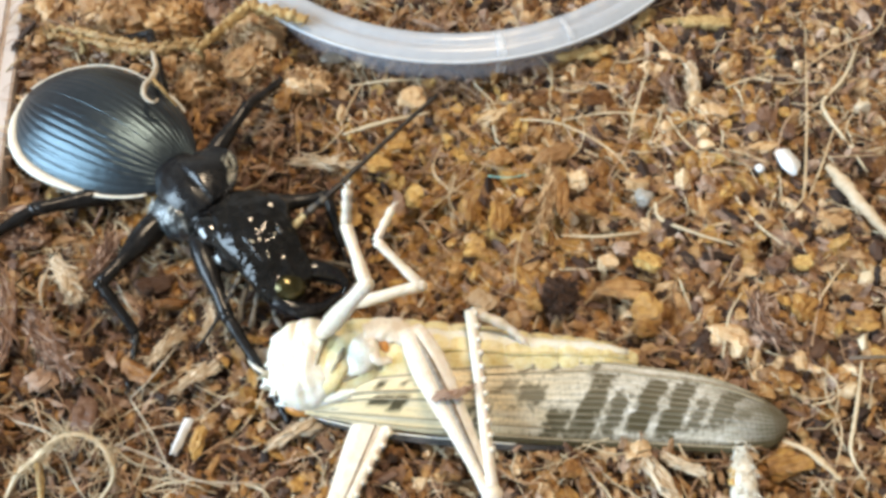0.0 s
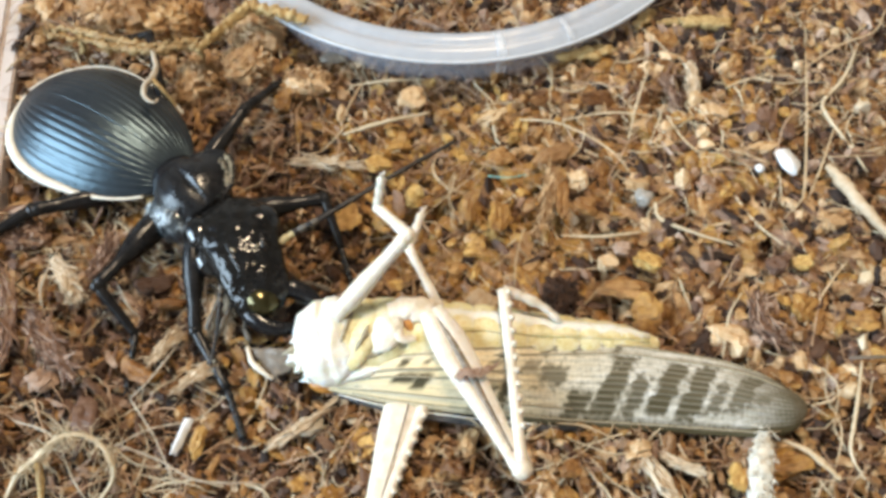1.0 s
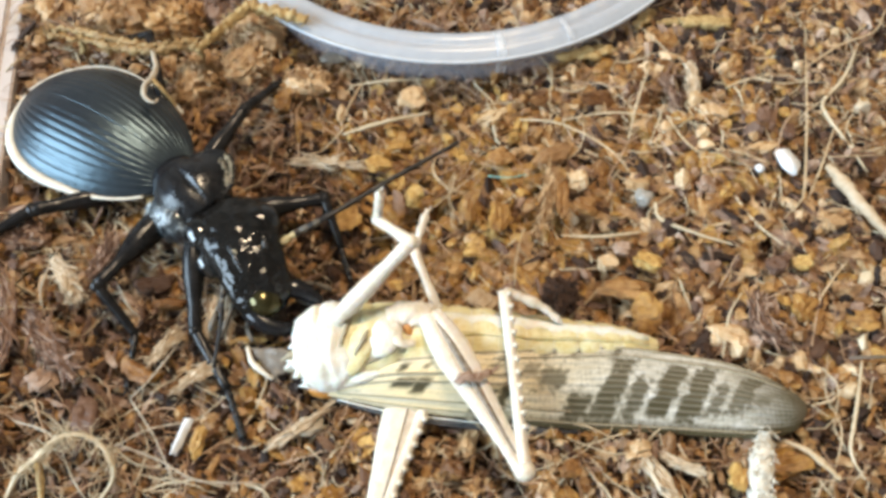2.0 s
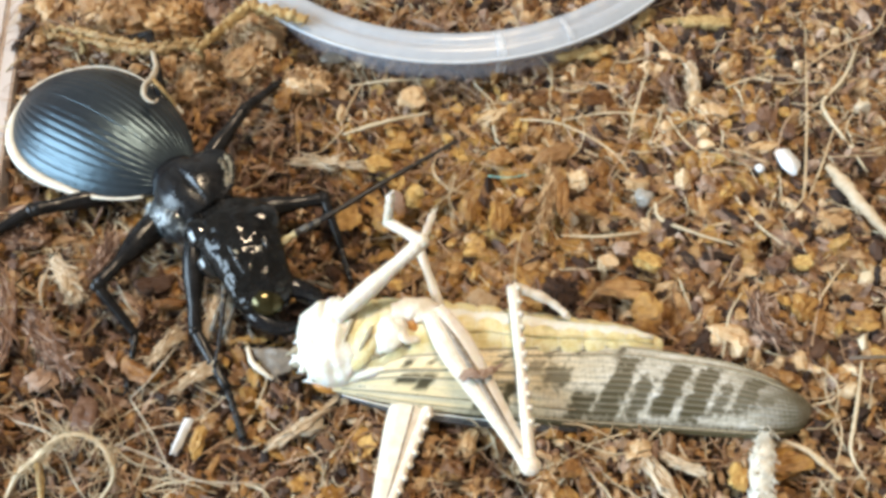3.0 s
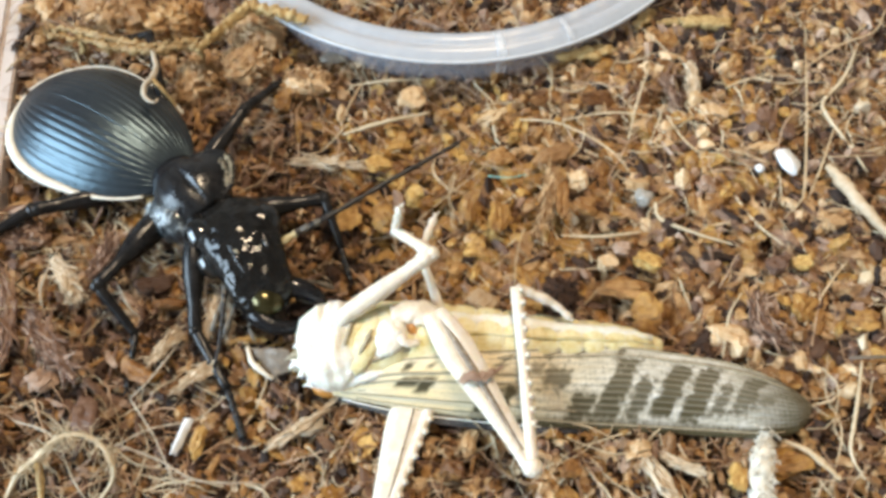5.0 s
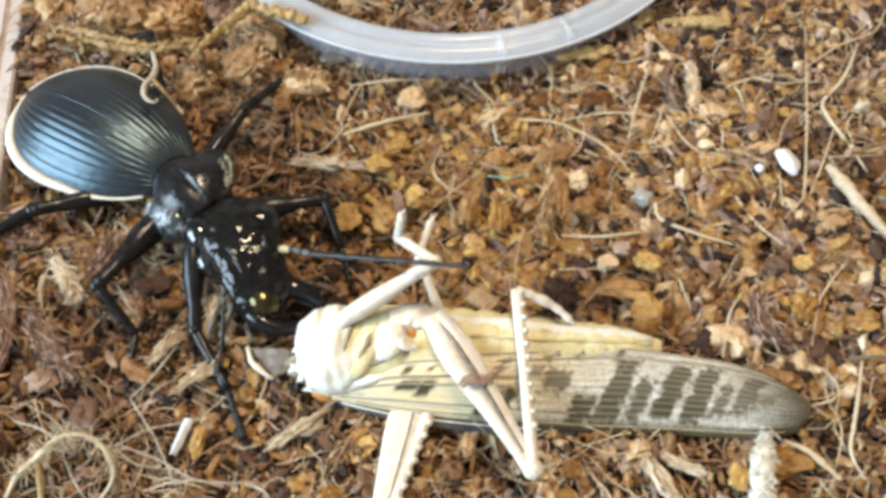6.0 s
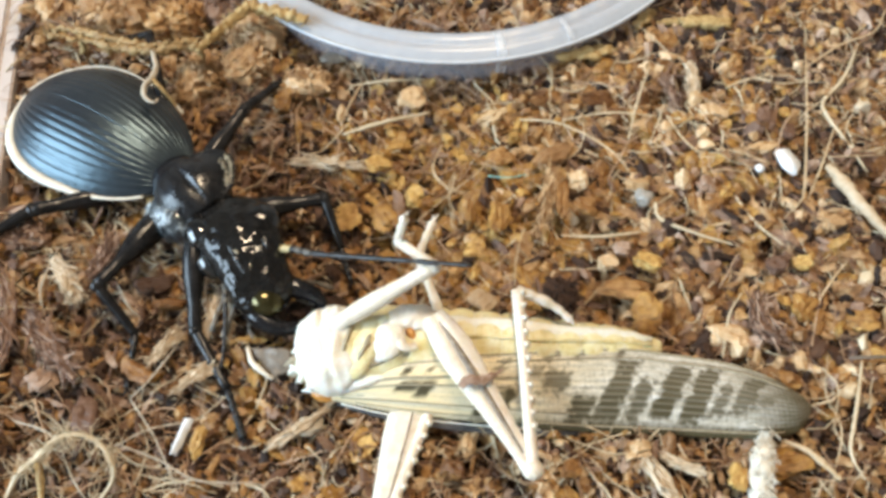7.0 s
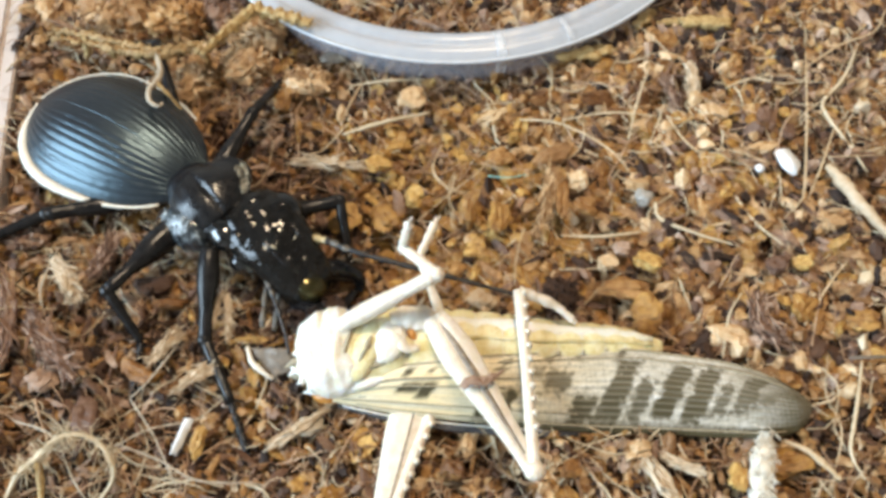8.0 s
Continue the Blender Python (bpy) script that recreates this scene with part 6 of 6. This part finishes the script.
scatter("pale_crumbs", "pale tan crumbs on top of the bedding", 2600, lambda x, y, r: (r.uniform(0.25, 0.8), r.uniform(0.2, 0.5), r.uniform(0.2, 0.45)), FLAKES, RNG, (0.6, 2.0), anywhere, 0.8, CHIP_TAN)
# Crumbs of dark bark put the shade of the gaps into colour.
scatter("dark_crumbs", "dark crumbs that deepen the gaps between the chips", 4600, lambda x, y, r: (r.uniform(0.3, 1.1), r.uniform(0.2, 0.6), r.uniform(0.2, 0.5)), FLAKES, RNG, (0.5, 1.7), anywhere, 0.8, CHIP_DARK)
fibres("coconut_fibres", "thin curled tan coconut fibres strewn over the bedding", 2800, RNG, (0.05, 0.16), (3, 12))
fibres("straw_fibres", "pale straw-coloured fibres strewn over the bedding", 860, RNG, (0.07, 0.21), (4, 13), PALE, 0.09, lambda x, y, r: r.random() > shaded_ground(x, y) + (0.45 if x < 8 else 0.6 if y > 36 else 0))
fibres("curly_hairs", "fine curled fibre hairs between the chips", 2600, RNG, (0.03, 0.08), (1.5, 6), FIBRE, 0.25)
fibres("shaggy_fibres", "pale curled fibres of the shaggier bedding", 480, RNG, (0.04, 0.12), (2, 8), PALE, 0.28, lambda x, y, r: x < -14 and (y < 6 or y > 36))


# ---- what moves ----
def shift(dx, dy, turn, about, dz=0.0, axis=None, tip=0.0):
    """A move over the bedding, in mm and degrees, round a point; tip: a lean round an axis."""
    c = Matrix.Translation(Vector(about))
    m = Matrix.Rotation(radians(turn), 4, "Z")
    if axis is not None:
        m = m @ Matrix.Rotation(radians(tip), 4, Vector(axis))
    return Matrix.Translation((dx, dy, dz)) @ c @ m @ c.inverted()


def scaled(m, at, base=(0, 0, 0)):
    """The same move as a pose, in metres, for a thing whose pivot is at `at` under a parent at `base`."""
    p = m.copy()
    p.translation = (m @ Vector(at) - Vector(base)) * MM
    return p


def between(rows, t):
    """The move at t, read off rows of (seconds, move)."""
    for (a, p), (b, q) in zip(rows, rows[1:]):
        if a <= t <= b:
            return p.lerp(q, (t - a) / (b - a))
    return rows[-1][1] if t > rows[-1][0] else rows[0][1]


def motions():
    mid = (0.0, -20.06, 5.0)
    locust = [(t, shift(dx, dy, a, mid)) for t, dx, dy, a in (
        (0.0, -3.2, -2.6, 0.9), (0.2, -3.2, -2.6, 0.9), (0.3, -1.8, -2.6, 0.8), (0.4, -1.0, -1.4, 0.5), (0.6, -0.5, -0.3, 0.0), (1.0, -0.2, 0.35, -0.3), (1.5, -0.5, -0.4, 0.55), (3.0, 0.3, 0.25, -0.45),
        (3.5, 0, 0, 0), (4.0, 0.1, 0, 0), (4.5, 0.3, 0, 0), (6.0, 0.2, -0.6, 0.75), (6.5, 0.4, -0.6, 0.65), (7.0, 0.15, -0.7, 0.85), (7.5, 0.2, -0.8, 0.9), (8.0, 0.3, -0.85, 1.2))]
    walk(LOCUST, [(t, scaled(m, PIVOT[LOCUST.name])) for t, m in locust])
    walk(SCRAP, [(t, scaled(m, PIVOT[SCRAP.name])) for t, m in locust])
    tuft = ((0.0, -2.9, -2.0, 10), (0.2, -2.8, -2.0, 10), (0.3, -1.6, -1.2, 6), (0.5, -0.7, -0.4, 2), (1.0, 0.0, 0, 0), (8.0, 0.2, 0, 0))
    walk(TUFT, [(t, scaled(shift(dx, dy, a, PIVOT[TUFT.name]), PIVOT[TUFT.name])) for t, dx, dy, a in tuft])
    # front legs of the locust
    key_limb(FORE[0], [(t, between(locust, t), j) for t, j in (
        (0.0, ((-15.5, -18.1, 9.6), (-9.0, -18.2, 23.2), (-11.8, -9.8, 22.6), (-11.3, -7.6, 27.7))), (0.2, ((-15.5, -18.1, 9.6), (-9.1, -17.7, 23.3), (-12.3, -9.5, 22.1), (-12.0, -6.4, 26.7))),
        (0.3, ((-14.5, -17.9, 9.6), (-7.3, -18.5, 22.9), (-10.9, -10.4, 22.2), (-10.4, -7.2, 26.8))), (0.4, ((-14.2, -16.6, 9.6), (-5.8, -13.9, 21.8), (-9.7, -6.5, 18.9), (-9.2, -3.1, 23.3))), (0.5, ((-14.2, -16.3, 9.6), (-5.6, -12.5, 21.4), (-9.5, -5.3, 18.0), (-8.9, -2.3, 22.7))),
        (0.6, ((-14.1, -16.2, 9.6), (-5.1, -10.8, 20.5), (-9.3, -3.7, 16.9), (-8.8, -1.9, 22.2))), (1.0, ((-14.0, -15.7, 9.6), (-4.4, -9.0, 19.1), (-8.7, -2.4, 15.1), (-7.8, -1.1, 20.4))), (1.5, ((-14.1, -16.5, 9.6), (-4.4, -10.3, 19.4), (-9.0, -4.0, 15.1), (-8.2, -3.2, 20.6))),
        (3.0, ((-13.8, -15.8, 9.6), (-2.7, -8.7, 16.9), (-7.5, -2.9, 12.2), (-6.8, -2.1, 17.7))), (3.5, ((-14.0, -16.2, 9.6), (-2.8, -8.3, 16.0), (-7.7, -2.6, 11.2), (-6.8, -1.4, 16.6))), (4.5, ((-13.7, -16.2, 9.6), (-1.6, -9.0, 15.2), (-6.7, -3.0, 11.1), (-5.8, -2.9, 16.6))),
        (6.0, ((-13.6, -16.6, 9.6), (-1.1, -11.2, 16.1), (-6.1, -5.0, 11.9), (-5.3, -4.8, 17.5))), (6.5, ((-13.5, -16.6, 9.6), (-1.0, -12.2, 16.8), (-5.8, -6.0, 12.8), (-4.7, -5.6, 18.2))), (7.5, ((-13.5, -16.8, 9.6), (-1.0, -12.4, 16.8), (-5.7, -6.3, 12.5), (-4.6, -5.8, 17.9))), (8.0, ((-13.3, -17.0, 9.6), (-0.8, -13.7, 17.4), (-5.4, -7.3, 13.1), (-4.3, -6.7, 18.6))))])
    key_limb(FORE[1], [(t, between(locust, t), j) for t, j in (
        (0.0, ((-12.3, -12.7, 7.0), (-3.2, -10.6, 8.5), (-8.8, -5.9, 11.5), (-6.7, -1.0, 12.0))), (0.2, ((-12.3, -12.7, 7.0), (-3.3, -10.6, 8.5), (-9.1, -5.7, 11.5), (-6.9, 0.1, 12.0))), (0.3, ((-11.3, -14.1, 7.0), (-1.8, -12.1, 8.5), (-7.4, -6.6, 11.5), (-5.4, -1.2, 12.0))),
        (0.4, ((-10.9, -13.7, 7.0), (-1.0, -11.9, 8.0), (-5.9, -5.7, 11.5), (-3.7, 0.3, 12.0))), (0.6, ((-10.6, -13.4, 7.0), (-0.9, -12.0, 8.0), (-5.5, -5.7, 11.5), (-3.3, 0.7, 12.0))), (1.0, ((-10.4, -13.4, 7.0), (-0.5, -12.8, 7.5), (-4.7, -5.4, 11.0), (-2.8, 0.2, 12.0))), (1.5, ((-10.6, -13.8, 6.5), (-0.8, -13.3, 7.2), (-4.7, -5.3, 10.5), (-3.2, -0.6, 12.0))),
        (3.0, ((-10.0, -13.5, 6.5), (-0.3, -13.2, 7.0), (-3.1, -6.3, 10.5), (-1.2, -1.2, 11.5))), (3.5, ((-10.2, -13.8, 6.5), (-0.5, -13.7, 7.0), (-3.2, -6.5, 10.5), (-1.2, -1.3, 11.5))), (4.5, ((-9.9, -13.8, 6.5), (-0.2, -13.7, 7.0), (-2.9, -6.9, 10.5), (-0.8, -1.6, 11.5))),
        (6.0, ((-10.0, -14.5, 6.5), (0.2, -14.1, 7.0), (-2.7, -7.2, 10.5), (-0.8, -1.9, 11.5))), (7.0, ((-10.0, -14.7, 6.5), (0.2, -14.2, 7.0), (-2.7, -7.4, 10.5), (-0.6, -2.3, 11.5))), (8.0, ((-9.9, -14.8, 6.5), (0.2, -14.4, 7.0), (-2.6, -7.7, 10.5), (-0.5, -2.8, 11.5))))])
    key_limb(HIND, [(t, between(locust, t), j) for t, j in (
        (0.0, ((-4.2, -17.6, 10.2), (6.2, -38.2, 5.5), (3.8, -15.9, 10.0), (9.5, -18.4, 7.5))), (0.2, ((-4.2, -17.6, 10.2), (6.2, -38.2, 5.5), (3.8, -15.9, 10.0), (9.5, -18.4, 7.5))), (0.4, ((-2.6, -16.4, 10.2), (8.5, -37.2, 5.5), (6.2, -14.2, 10.0), (13.5, -16.5, 7.0))),
        (0.6, ((-2.1, -16.0, 10.2), (8.8, -36.4, 5.5), (7.1, -13.4, 10.0), (14.8, -15.9, 7.0))), (1.0, ((-1.6, -15.1, 10.2), (9.8, -34.8, 5.5), (8.0, -11.9, 10.0), (15.6, -15.1, 7.0))), (1.5, ((-1.9, -15.8, 10.2), (9.9, -35.4, 5.5), (7.7, -12.5, 10.0), (15.3, -15.6, 7.0))),
        (3.0, ((-1.3, -15.1, 10.2), (10.8, -34.2, 5.5), (9.2, -11.6, 10.0), (16.9, -14.8, 7.0))), (3.5, ((-1.5, -15.3, 10.2), (10.8, -34.4, 5.5), (9.0, -11.6, 10.0), (16.7, -14.9, 7.0))), (4.5, ((-1.2, -15.3, 10.2), (11.1, -34.4, 5.5), (9.6, -11.6, 10.0), (17.2, -14.9, 7.0))),
        (6.0, ((-1.3, -15.8, 10.2), (11.2, -34.8, 5.5), (9.7, -11.9, 10.0), (17.4, -15.4, 7.0))), (8.0, ((-1.2, -16.0, 10.2), (11.4, -35.0, 5.5), (10.1, -12.1, 10.0), (17.7, -15.4, 7.0))))])
    key_limb(HIND_LOW, [(t, between(locust, t), j) for t, j in (
        (0.0, ((-7.8, -23.1, 1.9), (-15.5, -45.7, 3.2), (-5.8, -25.1, 2.4), (-5.6, -23.9, 1.9))), (0.2, ((-7.8, -23.1, 1.9), (-15.5, -45.7, 3.2), (-5.8, -25.1, 2.4), (-5.6, -23.9, 1.9))), (0.4, ((-5.9, -22.2, 1.9), (-11.7, -45.7, 3.2), (-3.4, -24.1, 2.4), (-3.2, -23.0, 1.9))),
        (0.6, ((-5.0, -21.4, 1.9), (-10.3, -45.7, 3.2), (-2.4, -23.5, 2.4), (-2.1, -22.3, 1.9))), (1.0, ((-4.3, -20.7, 1.9), (-9.8, -45.2, 3.2), (-1.6, -22.7, 2.4), (-1.3, -21.5, 1.9))), (1.5, ((-4.6, -21.4, 1.9), (-9.8, -45.4, 3.2), (-1.8, -23.2, 2.4), (-1.5, -22.0, 1.9))),
        (3.5, rest(HIND_LOW)), (6.0, ((-3.6, -21.7, 1.9), (-9.0, -45.7, 3.2), (-0.9, -23.5, 2.4), (-0.6, -22.3, 1.9))), (8.0, ((-3.6, -21.8, 1.9), (-8.8, -45.9, 3.2), (-0.7, -23.8, 2.4), (-0.5, -22.6, 1.9))))])
    # the beetle: still, then a lunge
    home = (-48, 15, 0)
    beetle = [(0.0, shift(0.35, 0.3, 0.3, home)), (0.2, shift(0.35, 0.3, 0.3, home)), (0.35, shift(0, 0, 0, home)), (2.0, shift(0, 0, 0, home)), (5.0, shift(0, 0, 0, home)), (7.8, shift(0, 0, 0, home)), (7.9, shift(0.1, -0.05, 0, home)), (7.97, shift(2.35, -1.45, 0.5, home)), (8.0, shift(2.35, -1.45, 0.5, home))]
    walk(BEETLE, [(t, scaled(m, PIVOT[BEETLE.name])) for t, m in beetle])
    for k, leg in enumerate(LEGS):
        j = rest(leg)
        rows = []
        for t, m in beetle:
            moved = [m @ j[0], (m @ j[1]).lerp(j[1], 0.45), j[2].copy(), j[3].copy()]
            if k == 2 and t in (0.0, 0.2):
                moved[1:] = [Vector((-29.8, -12.3, 5.4)), Vector((-24.3, -20.0, 2.0)), Vector((-19.7, -27.8, 0.8))]
            rows.append((t, m, moved))
            if k == 2 and t == 0.2:
                rows.append((0.3, between(beetle, 0.3), [between(beetle, 0.3) @ j[0], Vector((-30.9, -16.8, 6.4)), Vector((-26.8, -23.4, 3.4)), Vector((-22.8, -28.9, 2.4))]))
        key_limb(leg, rows)
    # head: turn, lean and reach
    side = Vector((0.86, 0.5, 0))
    nod = [(t, shift(dx, dy, a, NECK, 0, side, tip)) for t, dx, dy, a, tip in (
        (0.0, 0.5, 0.2, 9, -2), (0.2, 0.5, 0.2, 9, -2), (0.3, 0.2, 0.0, 6, 0), (0.4, 0.0, 0.3, 1.5, 3), (0.7, 0, 0, 0, 0), (1.0, 0, 0, -2, -3), (1.3, 0, 0, 0, 0), (2.2, 0, 0, -1, -1), (3.0, 0, 0, 0, 0), (3.5, 0, 0, 0, 0), (4.0, 0, 0, -1, -1), (4.5, 0, 0, 0.5, -2),
        (5.2, 0, 0, 0, 0), (6.0, 0, 0, -1, -1), (6.5, 0, 0, -1.5, -1), (7.0, 0, 0, 0, 0), (7.2, 0, 0, -1, 1), (7.4, 0, 0, 1, -1), (7.6, 0, 0, 2, 0), (7.8, 0, 0, 0, 0), (7.9, 0.2, 0.2, 3, 2), (7.97, 0.0, 1.7, 15, 8), (8.0, 0.0, 1.7, 15, 8))]
    walk(HEAD, [(t, scaled(m, NECK, PIVOT[BEETLE.name])) for t, m in nod])

    def feel(ob, ends, rows):
        keyed = []
        for t, tip in rows:
            g = between(beetle, t) @ between(nod, t)
            keyed.append((t, Matrix.Translation((PIVOT[ob.name] - NECK) * MM) @ turn_between(ends[1] - ends[0], g.inverted() @ Vector(tip) - ends[0])))
        walk(ob, keyed)

    feel(FEELER, FEELER_REST, ((0.0, (-3.3, 17.9, 10.0)), (0.2, (-3.2, 16.9, 10.0)), (0.4, (-3.2, 12.8, 10.0)), (0.6, (-1.1, 13.3, 10.0)), (1.0, (0.7, 12.2, 9.0)), (1.5, (2.3, 13.5, 9.0)), (2.2, (1.3, 12.0, 9.0)), (3.0, (2.0, 13.0, 9.0)), (3.5, (2.1, 13.2, 9.0)), (4.0, (1.8, 12.8, 9.0)), (4.5, (0.7, 11.8, 9.0)),
                               (5.2, (1.3, 11.8, 9.0)), (5.8, (1.3, 10.8, 9.0)), (5.9, (4.1, 1.3, 12.0)), (6.0, (2.0, -13.4, 19.0)), (6.5, (2.1, -13.4, 19.0)), (7.0, (2.0, -13.2, 19.0)), (7.2, (1.9, -13.6, 19.0)), (7.3, (3.5, 1.3, 12.0)), (7.4, (2.3, 6.8, 9.0)), (7.6, (2.9, 6.2, 9.0)), (7.8, (4.2, 4.7, 9.0)), (7.9, (3.7, 6.7, 9.5)), (7.97, (2.2, -8.2, 6.0)), (8.0, (2.2, -8.2, 6.0))))
    feel(FEELER_NEAR, FEELER_NEAR_REST, ((0.0, (-34.3, -20.2, 3.5)), (0.2, (-34.0, -20.2, 3.5)), (0.4, (-30.2, -23.2, 3.0)), (1.0, (-31.3, -23.2, 3.0)), (3.5, (-30.8, -23.2, 3.0)), (5.0, (-30.7, -23.2, 3.0)), (6.5, (-29.7, -23.6, 3.0)), (7.5, (-29.9, -23.2, 3.0)), (7.9, (-29.5, -23.2, 3.0)), (7.97, (-20.0, -20.2, 3.0)), (8.0, (-20.0, -20.2, 3.0))))
    root = [(0.0, (0, 0, 0)), (7.8, (0, 0, 0)), (7.9, (0.0, 0.0, 0)), (8.0, (0.8, -0.7, 0))]
    walk(DRY_ROOT, [(t, pose(*[v * MM for v in (PIVOT[DRY_ROOT.name] + Vector(d))])) for t, d in root])


motions()
